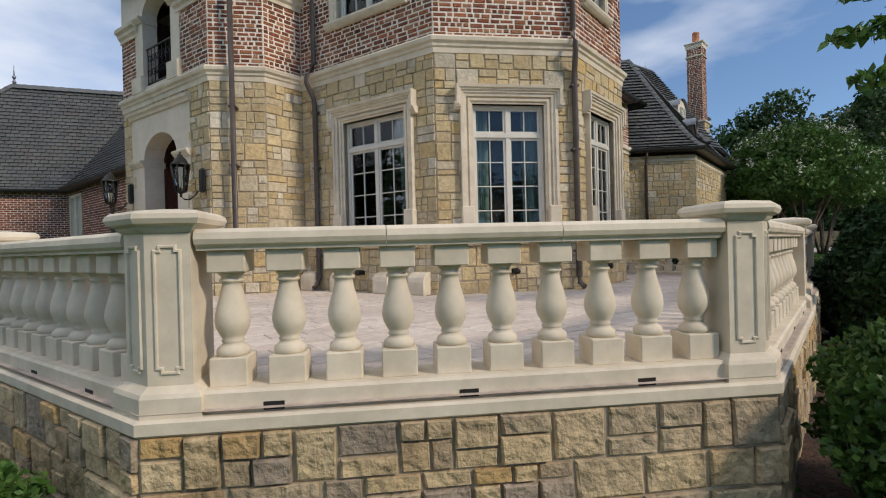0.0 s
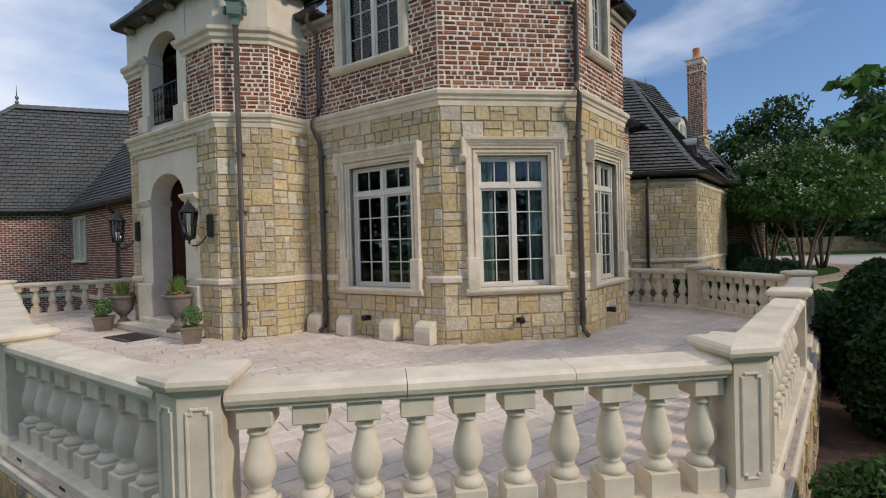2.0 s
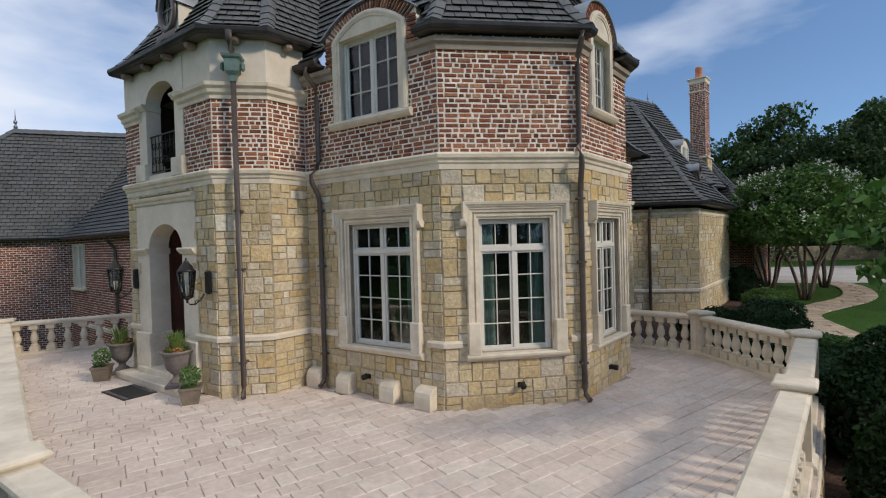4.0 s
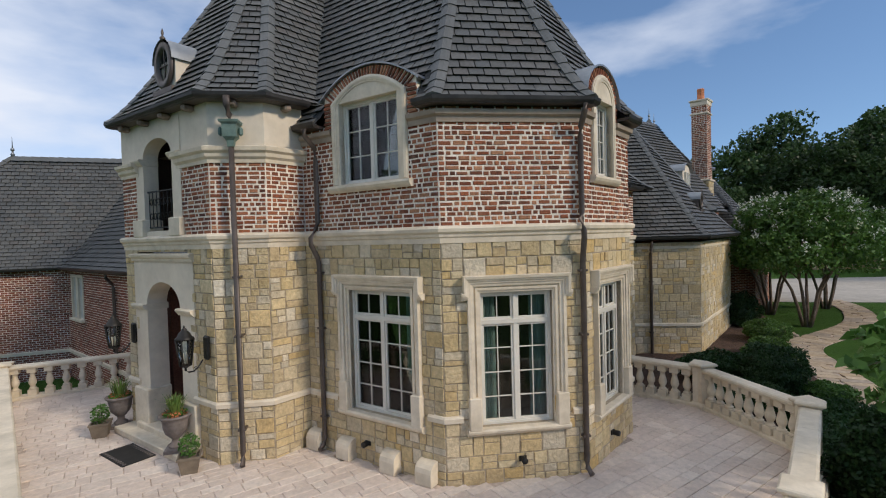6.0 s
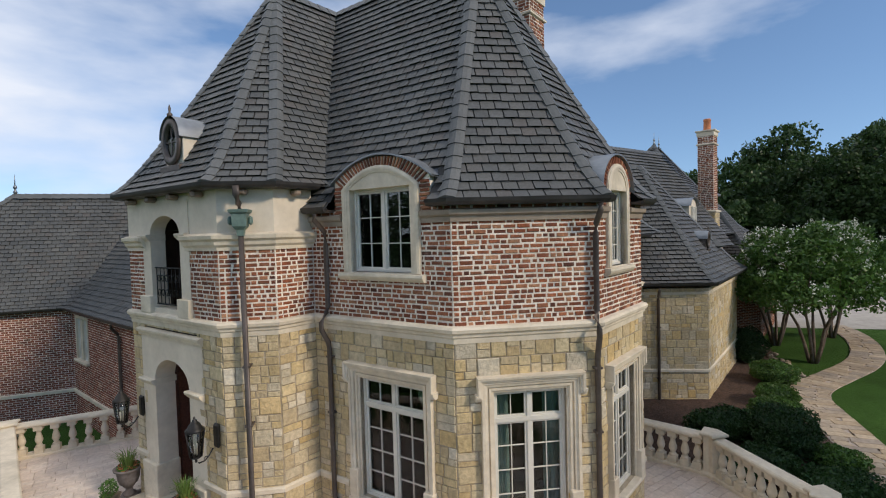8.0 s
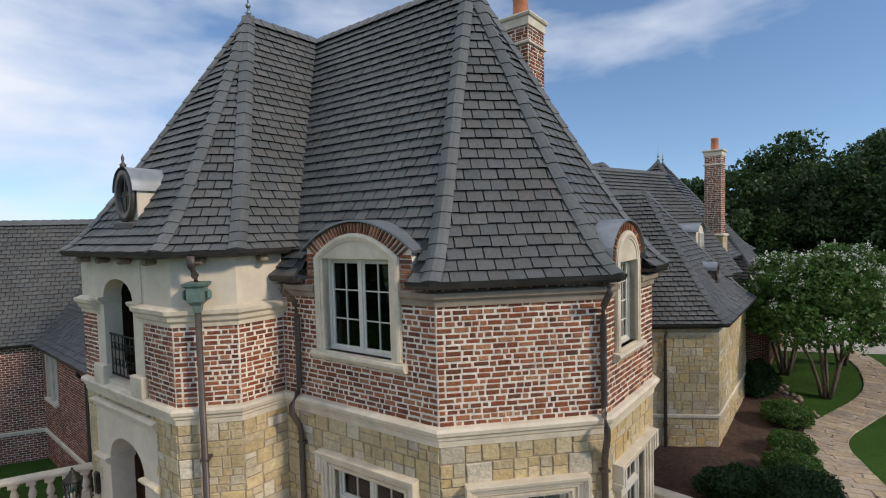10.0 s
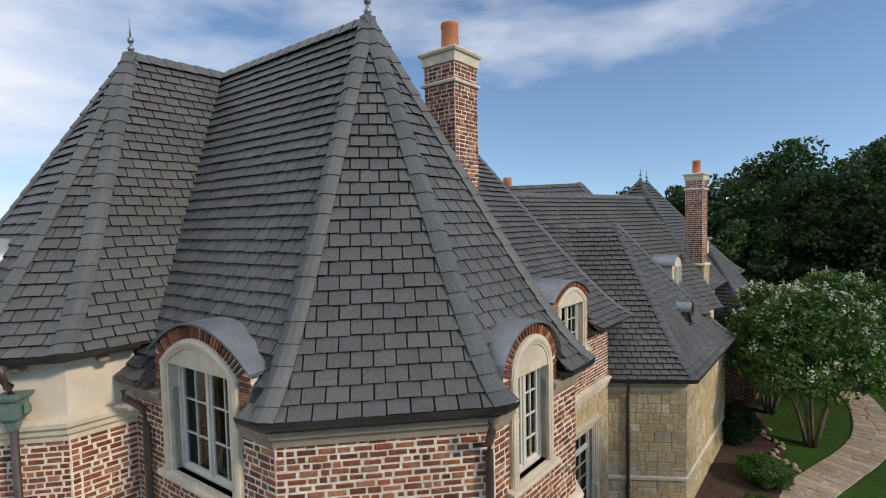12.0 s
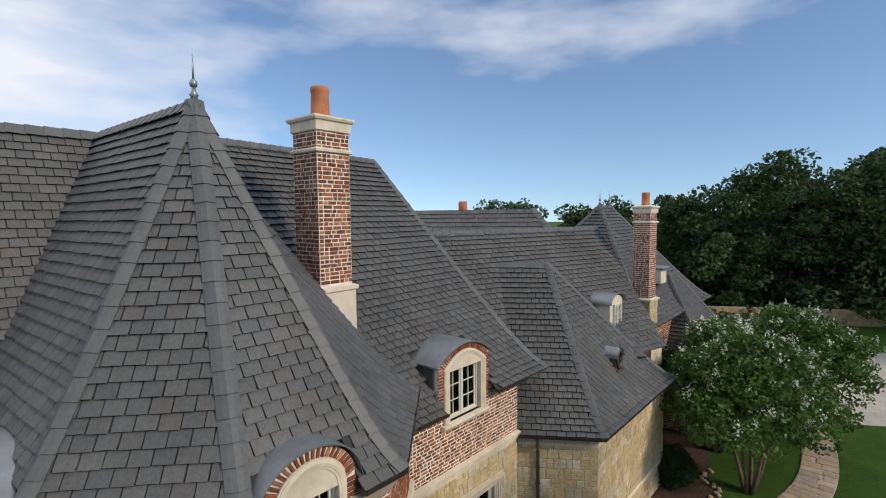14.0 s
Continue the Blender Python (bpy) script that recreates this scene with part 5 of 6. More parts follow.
    for i in range(n):
        b = 4 * i
        fs += [(b, b + 4, b + 5, b + 1), (b, b + 2, b + 6, b + 4), (b + 2, b + 3, b + 7, b + 6)]
    obj("curved_roof", vs, fs, M_LEAD, e, "grey sheet-metal barrel roof")
    for s in (-1, 1):
        box_part("cheek", f.m @ Matrix.Translation((xc + s * (hw + ring + 0.01), deep / 2 + 0.05, z_eave)), 0.03, deep - 0.1, zs + up - z_eave - 0.03, M_SLATE, e, 0)
    curtain(f, x0 + 0.03, x0 + 0.22, z0, ztop, 0.4)
    return e


wall_dormer("wall_dormer", f_a, U_A, 6.12, 0.82, 6.14, 0.34, 0.20, 1.0, ZEV, False, 3, "arched brick wall dormer with a cream stone surround and metal roof")
wall_dormer("wall_dormer", f_e, U_E, 5.98, 0.48, 6.00, 0.42, 0.16, 0.9, ZEV, True, 4, "round-arched brick wall dormer with a cream stone surround and metal roof")
wall_dormer("wall_dormer", f_g, U_G, 5.85, 0.72, 5.92, 0.32, 0.16, 1.2, ZG, False, 3, "arched brick wall dormer with a cream stone surround and metal roof")


# ---- entrance portal and balcony ----
portal = empty("entrance_portal", "cream stone entrance portal with an arched opening and pilasters", "portal", kind="structure")
XA, XB, XM = 0.90, 2.20, 1.55
low_arch = lambda x: arch_z(x, XM, (XB - XA) / 2, 2.62, 0.46, True)
arched_plate("portal_wall", f_arch, 0.40, 2.70, 0.02, lambda x: 3.5, (XA, XB, 0.02, low_arch), 0.02, 0.36, M_PLASTER, portal)
sweep(f_arch, [(0.36, 3.48), (2.74, 3.48)], [(0, -0.02), (0, 0.05), (0.05, 0.06), (0.08, 0.10), (0.13, 0.11), (0.15, 0.05), (0.15, -0.02)], "portal_cornice", portal)
for s, (a, b) in enumerate(((0.40, XA), (XB, 2.70))):
    box_part("pilaster_foot", f_arch.m @ Matrix.Translation(((a + b) / 2, 0.14, 0.0)), b - a + 0.08, 0.48, 0.92, M_CAST, portal, 0.02)
    sweep(f_arch, [(a - 0.02, 2.50), (b + 0.02, 2.50)], [(0, -0.38), (0, 0.05), (0.03, 0.07), (0.06, 0.10), (0.10, 0.115), (0.12, 0.10), (0.12, -0.38)], "impost", portal)
porch = empty("porch", "recessed porch with brick sides, its shade put into the colours", "porch", kind="structure")
# added dark sides and ceiling: the porch shade is put into their colour
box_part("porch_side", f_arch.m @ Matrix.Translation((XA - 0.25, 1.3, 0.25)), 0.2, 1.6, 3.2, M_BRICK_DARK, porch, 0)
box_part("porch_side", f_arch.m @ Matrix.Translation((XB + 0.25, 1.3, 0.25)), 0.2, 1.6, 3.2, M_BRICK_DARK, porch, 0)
box_part("porch_floor", f_arch.m @ Matrix.Translation((XM, 1.3, 0.18)), 1.9, 2.0, 0.12, M_PAVER, porch, 0)
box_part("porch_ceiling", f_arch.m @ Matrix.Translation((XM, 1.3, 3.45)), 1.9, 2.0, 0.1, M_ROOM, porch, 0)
door = empty("door_1", "dark stained wooden entrance door in the porch", "door", kind="structure")
box_part("door_leaf", f_arch.m @ Matrix.Translation((XM, 2.1, 0.3)), 1.7, 0.08, 3.1, M_WOOD, door, 0.01)
for k in range(3):
    for s in (-0.22, 0.22):
        box_part("door_panel", f_arch.m @ Matrix.Translation((XM + s, 2.05, 0.45 + 0.75 * k)), 0.34, 0.04, 0.62, M_WOOD, door, 0.015)
for u0, u1, d, h in ((0.12, 2.78, 0.41, 0.13), (0.55, 2.45, 0.16, 0.25)):
    tagged(box_part("entrance_step", f_arch.m @ Matrix.Translation(((u0 + u1) / 2, -d / 2 + 0.15, 0.0)), u1 - u0, d + 0.3, h, M_CAST, None, 0.015), "pale stone entrance step", "step", "entrance steps")

balcony = empty("balcony_opening", "cream stone arched balcony opening above the entrance", "window", kind="structure")
UA, UB = 0.98, 2.10
up_arch = lambda x: arch_z(x, 1.54, (UB - UA) / 2, 5.48, 0.34, True)
arched_plate("opening_wall", f_arch, 0.66, 2.42, ZB1, lambda x: 6.12, (UA, UB, 4.06, up_arch), 0.02, 0.26, M_PLASTER, balcony)
for a, b in ((0.66, UA), (UB, 2.42)):
    sweep(f_arch, [(a - 0.02, 5.36), (b + 0.02, 5.36)], [(0, -0.26), (0, 0.05), (0.03, 0.07), (0.06, 0.10), (0.10, 0.115), (0.12, 0.10), (0.12, -0.26)], "impost", balcony)
    box_part("pedestal", f_arch.m @ Matrix.Translation(((a + b) / 2, 0.1, ZB1)), b - a + 0.09, 0.40, 0.34, M_CAST, balcony, 0.015)
# added near-black sheets close the recess, its shade put into their colour
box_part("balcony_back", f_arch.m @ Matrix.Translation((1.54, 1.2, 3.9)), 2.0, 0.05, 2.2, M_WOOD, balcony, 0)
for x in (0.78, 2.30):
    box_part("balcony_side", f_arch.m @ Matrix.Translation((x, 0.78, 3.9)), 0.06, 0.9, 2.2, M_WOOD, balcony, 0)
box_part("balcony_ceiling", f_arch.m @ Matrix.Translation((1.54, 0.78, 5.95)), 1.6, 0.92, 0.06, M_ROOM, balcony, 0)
railing = empty("balcony_railing", "black wrought iron balcony railing with scrolls", "railing")
for z in (4.12, 4.82):
    box_part("rail", f_arch.m @ Matrix.Translation((1.54, 0.05, z)), UB - UA, 0.03, 0.025, M_IRON, railing, 0.003)
for k in range(8):
    x = UA + 0.05 + (UB - UA - 0.1) * k / 7
    tube("bar", [f_arch.m @ Vector((x, 0.05, 4.13)), f_arch.m @ Vector((x, 0.05, 4.83))], 0.009, M_IRON, railing, 6)
for k in range(7):
    x = UA + 0.05 + (UB - UA - 0.1) * (k + 0.5) / 7
    for zc, s in ((4.34, 1), (4.62, -1)):
        pts = []
        for i in range(15):
            a = i / 14 * 4.2 * math.pi / 2
            r = 0.065 * (1 - 0.55 * i / 14)
            pts.append(f_arch.m @ Vector((x + s * r * math.cos(a), 0.05, zc + r * 1.3 * math.sin(a))))
        tube("scroll", pts, 0.008, M_IRON, railing, 5)


# ---- chimneys, finials, roof lights ----
def chimney(name, c, turn, side, z_bottom, z_brick, z_top, pot_h, stone_base, label):
    e = empty(name, label, "chimney")
    s = side
    hs = s / 2
    if stone_base:
        lathe("stone_base", [(hs + 0.06, z_bottom), (hs + 0.06, z_brick - 0.06)], M_JOINT, e, pose(*c, 0, 0, 0, turn), square=True)
    else:
        lathe("plinth", [(hs + 0.05, z_bottom), (hs + 0.05, z_brick - 0.12), (hs + 0.09, z_brick - 0.1), (hs + 0.09, z_brick - 0.03), (hs, z_brick)], M_PLASTER, e, pose(*c, 0, 0, 0, turn), square=True)
    shaft = lathe("shaft", [(hs, z_brick), (hs, z_top - 0.2)], M_MORTAR, e, pose(*c, 0, 0, 0, turn), square=True)
    cm = pose(*c, 0, 0, 0, turn)
    if stone_base:
        for k in range(4):
            f4 = Facet((cm @ pose(0, 0, 0, 0, 0, 90 * k) @ Vector((-hs - 0.06, -hs - 0.06, 0))).xy, (cm @ pose(0, 0, 0, 0, 0, 90 * k) @ Vector((hs + 0.06, -hs - 0.06, 0))).xy)
            lay_pieces("stone", ashlar_rects(0, f4.length, z_bottom, z_brick - 0.07, 0.26, 0.012, (0.18, 0.35)), f4.m, M_STONE, scene.objects[e.name].children[0], (0.03, 0.05), 0.016, 0.006, 30, "stonework")
        lathe("band", [(hs + 0.02, z_brick - 0.06), (hs + 0.12, z_brick - 0.05), (hs + 0.12, z_brick + 0.01), (hs + 0.02, z_brick + 0.05)], M_CAST, e, cm, square=True)
    for k in range(4):
        f4 = Facet((cm @ pose(0, 0, 0, 0, 0, 90 * k) @ Vector((-hs, -hs, 0))).xy, (cm @ pose(0, 0, 0, 0, 0, 90 * k) @ Vector((hs, -hs, 0))).xy)
        lay_pieces("brick", brick_rects(0, f4.length, z_brick + 0.03, z_top - 0.18, 0.077, 0.02), f4.m, M_BRICK, shaft, (0.05, 0.12), 0.010, 0.005, 70, "brickwork", 0.02)
    zc = z_top - 0.62
    lathe("collar", [(hs, zc), (hs + 0.05, zc + 0.02), (hs + 0.055, zc + 0.06), (hs, zc + 0.1)], M_CAST, e, cm, square=True)
    lathe("cap", [(hs, z_top - 0.24), (hs + 0.03, z_top - 0.22), (hs + 0.035, z_top - 0.06), (hs + 0.07, z_top - 0.04), (hs + 0.09, z_top), (hs + 0.08, z_top + 0.03), (0.1, z_top + 0.08)], M_CAST, e, cm, square=True)
    r = side * 0.24
    lathe("chimney_pot", [(r * 1.1, z_top + 0.03), (r * 1.1, z_top + 0.08), (r * 1.02, z_top + 0.1), (r * 0.92, z_top + pot_h - 0.12), (r * 0.98, z_top + pot_h - 0.1), (r * 1.0, z_top + pot_h - 0.03), (r * 0.95, z_top + pot_h), (r * 0.75, z_top + pot_h), (r * 0.75, z_top + 0.1)], M_TERRA, e, cm, label="round terracotta pot")
    return e


chimney("chimney", (1.53, 12.26), 55, 0.72, 6.6, 7.92, 10.95, 0.62, False, "brick chimney with cream cap, collar and terracotta pot")
chimney("chimney", (10.66, 22.3), 50, 0.62, 1.0, 5.95, 9.42, 0.55, True, "slender brick chimney on a stone base with a terracotta pot")
st = scene.objects["chimney.001"]
lathe("shoulder", [(0.52, 3.4), (0.52, 4.1), (0.40, 4.55), (0.36, 4.6)], M_CAST, st, pose(10.66, 22.3, 0, 0, 0, 50), square=True)


def finial(p, z, h, label="grey metal finial with a ball and spike on the roof"):
    e = empty("finial", label, "finial", "roof finials")
    lathe("stem", [(0.085 * h, z - 0.1), (0.07 * h, z + 0.10 * h), (0.10 * h, z + 0.13 * h), (0.05 * h, z + 0.2 * h), (0.04 * h, z + 0.3 * h)], M_LEAD, e, pose(*p, 0), 12)
    lathe("ball", [(0.01, z + 0.28 * h), (0.07 * h, z + 0.31 * h), (0.085 * h, z + 0.37 * h), (0.07 * h, z + 0.43 * h), (0.02, z + 0.47 * h)], M_LEAD, e, pose(*p, 0), 12)
    lathe("spike", [(0.025 * h, z + 0.45 * h), (0.02 * h, z + 0.7 * h), (0.004, z + 1.0 * h)], M_LEAD, e, pose(*p, 0), 8)


finial(TAPEX, ZR, 0.62)
finial(APEX, ZR, 0.68)
finial(WR0, ZWT, 0.75)
finial(P2, Z2T, 0.7)
finial(P2b, Z2T, 0.7)


def bullseye(p, ang, s, z, label):
    """A small roof light with an oval window and a curved metal roof."""
    e = empty("roof_light", label, "dormer", "oval roof lights")
    m = pose(p[0], p[1], z, 0, 0, ang)
    n = 24
    rings = []
    for r, y in ((0.36, -0.02), (0.36, -0.07), (0.25, -0.07), (0.24, 0.02)):
        rings.append([m @ Vector((s * r * math.cos(2 * math.pi * i / n), s * y, s * (0.5 + r * 1.35 * math.sin(2 * math.pi * i / n)))) for i in range(n)])
    vs = [v for r in rings for v in r]
    fs = [(j * n + i, j * n + (i + 1) % n, (j + 1) * n + (i + 1) % n, (j + 1) * n + i) for j in range(3) for i in range(n)]
    obj("oval_frame", vs, fs, M_BRONZE, e, smooth=True)
    obj("pane", [m @ Vector((s * 0.25 * math.cos(2 * math.pi * i / n), 0.0, s * (0.5 + 0.25 * 1.35 * math.sin(2 * math.pi * i / n)))) for i in range(n)], [tuple(range(n))], M_GLASS, e)
    box_part("glazing_bar", m @ Matrix.Translation((0, -0.02 * s, s * 0.16)), 0.025 * s, 0.02, 0.68 * s, M_BRONZE, e, 0)
    box_part("glazing_bar", m @ Matrix.Translation((0, -0.02 * s, s * 0.49)), 0.5 * s, 0.02, 0.025 * s, M_BRONZE, e, 0)
    vs, fs = [], []
    for i in range(n // 2 + 1):
        a = math.pi * i / (n // 2)
        for y in (-0.08, 1.1):
            vs.append(m @ Vector((s * 0.42 * math.cos(a), s * y, s * (0.58 + 0.46 * math.sin(a)))))
    fs = [(2 * i, 2 * i + 1, 2 * i + 3, 2 * i + 2) for i in range(n // 2)] + [tuple(range(0, 2 * (n // 2) + 2, 2))]
    obj("curved_roof", vs, fs[:-1], M_LEAD, e, smooth=True)
    box_part("body", m @ Matrix.Translation((0, s * 0.56, -0.2 * s)), 0.72 * s, 1.08 * s, 0.8 * s, M_BRONZE if s < 0.7 else M_PLASTER, e, 0.01)
    box_part("foot", m @ Matrix.Translation((0, -0.02 * s, -0.12 * s)), 0.8 * s, 0.16 * s, 0.13 * s, M_BRONZE, e, 0.01)
    lathe("knob", [(0.05 * s, 1.0 * s), (0.06 * s, 1.08 * s), (0.02 * s, 1.12 * s), (0.03 * s, 1.2 * s), (0.005, 1.28 * s)], M_BRONZE, e, m @ pose(0, -0.04 * s, 0), 8)


def slope_point(e0, e1, t, ze, zt, a, s):
    p = Vector(e0).lerp(Vector(e1), a).lerp(Vector(t), s)
    return p, ze + (zt - ze) * flare(s)


p, z = slope_point(tv[0], tv[1], TAPEX, ZTV, ZR, 0.48, 0.15)
bullseye(p, math.degrees(math.atan2(f_arch.u.y, f_arch.u.x)), 0.90, z + 0.0, "dark metal oval roof light with a curved top")
p, z = slope_point(k_e[1], k_e[2], PAP, ZP, ZPT, 0.52, 0.27)
bullseye(p, math.degrees(math.atan2(f_k.u.y, f_k.u.x)), 0.62, z + 0.05, "small oval roof light with a curved metal top on the pavilion")

roof_dormer = empty("roof_dormer", "small cream roof dormer with a curved metal top", "dormer")
md = pose(9.08, 20.25, 5.0, 0, 0, 52)
box_part("body", md @ Matrix.Translation((0, 1.0, 0)), 1.0, 2.0, 1.15, M_PLASTER, roof_dormer, 0.01)
vs, fs = [], []
for i in range(15):
    a = math.pi * i / 14
    for y in (-0.1, 2.0):
        vs.append(md @ Vector((0.6 * math.cos(a), y, 1.12 + 0.34 * math.sin(a))))
fs = [(2 * i, 2 * i + 1, 2 * i + 3, 2 * i + 2) for i in range(14)]
obj("curved_roof", vs, fs, M_LEAD, roof_dormer, smooth=True)
obj("gable", [md @ Vector((0.5 * math.cos(math.pi * i / 14), -0.004, 1.12 + 0.28 * math.sin(math.pi * i / 14))) for i in range(15)], [tuple(range(15))], M_PLASTER, roof_dormer)
fd = Facet((md @ Vector((-0.5, 0, 0))).xy, (md @ Vector((0.5, 0, 0))).xy)
glazing(fd, 0.22, 0.78, 5.15, 6.1, roof_dormer, -0.05, 3, 2, 2)
rear_dormer = empty("roof_dormer", "tiny far roof dormer with a metal top", "dormer")
md = pose(12.35, 25.0, 6.15, 0, 0, 52)
box_part("body", md @ Matrix.Translation((0, 0.7, 0)), 0.7, 1.4, 0.6, M_PLASTER, rear_dormer, 0.01)
box_part("cover", md @ Matrix.Translation((0, 0.65, 0.6)), 0.82, 1.6, 0.12, M_LEAD, rear_dormer, 0.04)
back_pot = tagged(lathe("roof_pot", [(0.2, 9.0), (0.2, 9.75), (0.17, 9.82)], M_TERRA, None, pose(3.6, 25.75, 0), 14), "terracotta chimney pot on the far roof", "chimney pot")

# ---- downpipes ----
def downpipe(f, x, z_top, kink=None, r=0.045, out=0.075, z_low=0.06, gutter=None):
    e = empty("downpipe", "dark bronze downpipe with a kicked foot on the wall", "downpipe", "downpipes")
    pts = []
    if gutter is not None:
        pts += [f.at(x - 0.02, gutter[0], gutter[1]), f.at(x - 0.02, gutter[0], gutter[1] - 0.1), f.at(x, out + 0.02, gutter[1] - 0.3)]
    pts.append(f.at(x, out, z_top))
    if kink:
        pts += [f.at(x, out, kink + 0.25), f.at(x - 0.02, out + 0.02, kink + 0.16), f.at(x - 0.03, out + 0.14, kink - 0.02), f.at(x - 0.03, out + 0.14, kink - 0.14), f.at(x, out + 0.02, kink - 0.38), f.at(x, out, kink - 0.5)]
    pts += [f.at(x, out, z_low + 0.16), f.at(x, out + 0.03, z_low + 0.06), f.at(x + 0.02, out + 0.14, z_low)]
    tube("pipe", pts, r, M_BRONZE, e, 12)
    for z in (0.6, 2.2, 3.2):
        if z_low < z < z_top:
            box_part("bracket", f.m @ Matrix.Translation((x, -out / 2 - 0.01, z)), 0.13, out + 0.05, 0.035, M_BRONZE, e, 0.004)
    return e


downpipe(f_t21, 0.42, 5.5, None, out=0.17)
downpipe(f_a, 0.42, 5.2, 3.86, gutter=(0.3, ZEV - 0.1))
downpipe(f_b, 2.22, 5.3, 3.86, gutter=(0.3, ZEV - 0.1))
downpipe(f_k0, 0.72, 3.1, gutter=(0.25, ZP - 0.1), z_low=GROUND + 0.06)
downpipe(f_w2, 4.9, 2.6, gutter=(0.25, ZW - 0.1), z_low=GROUND + 0.06)
head = empty("conductor_head", "green verdigris copper rainwater head with side scrolls", "rainwater head")
hm = f_t21.m @ Matrix.Translation((0.42, -0.17, 5.5))
lathe("bowl", [(0.05, -0.1), (0.06, 0.0), (0.11, 0.06), (0.115, 0.26), (0.15, 0.29), (0.16, 0.33), (0.13, 0.34)], M_VERDI, head, hm, square=True)
for s in (-1, 1):
    box_part("side_scroll", hm @ Matrix.Translation((s * 0.16, 0, 0.08)), 0.07, 0.1, 0.15, M_VERDI, head, 0.03)
tube("offset_pipe", [f_t21.at(0.40, 0.30, ZTV - 0.05), f_t21.at(0.40, 0.29, ZTV - 0.2), f_t21.at(0.41, 0.19, ZTV - 0.34), f_t21.at(0.42, 0.17, 5.82)], 0.055, M_BRONZE, head, 12)

# eave brackets of the turret
for f in (f_arch, f_t21, f_t1i):
    n = max(1, round(f.length / 0.75))
    for k in range(n):
        x = f.length * (k + 0.5) / n
        tagged(box_part("eave_bracket", f.m @ Matrix.Translation((x, -0.10, ZTV - 0.19)), 0.13, 0.20, 0.11, M_BRACKET, None, 0.03), "short moulded bracket under the turret eaves", "bracket", "eave brackets")

# ---- things on the terrace ----
def lantern(f, x, z, out=0.42):
    e = empty("wall_lantern", "dark iron glazed wall lantern on a scrolled bracket", "lantern", "entrance lanterns")
    m = f.m @ Matrix.Translation((x, -out, z)) @ Matrix.Scale(0.8, 4)
    lathe("crown", [(0.19, 0.30), (0.2, 0.32), (0.15, 0.36), (0.12, 0.43), (0.07, 0.48), (0.05, 0.50), (0.055, 0.52), (0.02, 0.54), (0.025, 0.57), (0.005, 0.60)], M_IRON, e, m, 8)
    lathe("foot", [(0.02, -0.36), (0.03, -0.33), (0.015, -0.31), (0.06, -0.27), (0.12, -0.25), (0.12, -0.23), (0.05, -0.22)], M_IRON, e, m, 8)
    g = lathe("glass_body", [(0.11, -0.23), (0.18, 0.30)], M_GLASS, e, m, 8)
    g.visible_shadow = False
    for k in range(8):
        a = 2 * math.pi * k / 8
        tube("corner_bar", [m @ Vector((0.115 * math.cos(a), 0.115 * math.sin(a), -0.24)), m @ Vector((0.188 * math.cos(a), 0.188 * math.sin(a), 0.31))], 0.011, M_IRON, e, 5)
    for k in range(3):
        tube("candle", [m @ Vector((0.04 * math.cos(k * 2.1), 0.04 * math.sin(k * 2.1), -0.2)), m @ Vector((0.04 * math.cos(k * 2.1), 0.04 * math.sin(k * 2.1), 0.02))], 0.015, M_WHITE, e, 6)
    box_part("back_plate", f.m @ Matrix.Translation((x + 0.0, -0.05, z - 0.18)), 0.15, 0.07, 0.42, M_IRON, e, 0.03)
    tube("scroll_arm", [m @ Vector((0, 0, -0.34)), m @ Vector((0, 0.06, -0.40)), m @ Vector((0, 0.18, -0.40)), m @ Vector((0, 0.28, -0.32)), m @ Vector((0, 0.37, -0.2))], 0.014, M_IRON, e, 6)
    pts = [m @ Vector((0, 0.2 + 0.05 * (1 - i / 16) * math.cos(i * 0.6), -0.36 + 0.05 * (1 - i / 16) * math.sin(i * 0.6))) for i in range(14)]
    tube("scroll", pts, 0.009, M_IRON, e, 5)
    return e


lantern(f_arch, 3.12, 1.97)
lantern(f_arch, 0.33, 1.97)


def blades(name, c, n, h, spread, mat, parent, width=0.018):
    vs, fs = [], []
    for i in range(n):
        a, s = random.uniform(0, 2 * math.pi), random.uniform(0.2, 1.0) * spread
        hh = h * random.uniform(0.6, 1.1)
        d = Vector((math.cos(a), math.sin(a), 0))
        q = Vector((-d.y, d.x, 0)) * width
        b = Vector(c) + d * random.uniform(0, 0.10)
        k = len(vs)
        vs += [b - q / 2, b + q / 2, b + d * s * 0.45 + Vector((0, 0, hh * 0.7)) - q / 2, b + d * s * 0.45 + Vector((0, 0, hh * 0.7)) + q / 2, b + d * s + Vector((0, 0, hh * random.uniform(0.75, 1.0)))]
        fs += [(k, k + 1, k + 3, k + 2), (k + 2, k + 3, k + 4)]
    return obj(name, vs, fs, mat, parent)


def fast_mesh(name, verts, quads, mat):
    me = bpy.data.meshes.new(name)
    n, q = len(verts), len(quads)
    me.vertices.add(n)
    me.vertices.foreach_set("co", np.asarray(verts, dtype=np.float32).ravel())
    me.loops.add(4 * q)
    me.loops.foreach_set("vertex_index", np.asarray(quads, dtype=np.int32).ravel())
    me.polygons.add(q)
    me.polygons.foreach_set("loop_start", np.arange(0, 4 * q, 4, dtype=np.int32))
    me.update(calc_edges=True)
    me.materials.append(mat)
    return me


rng = np.random.default_rng(5)


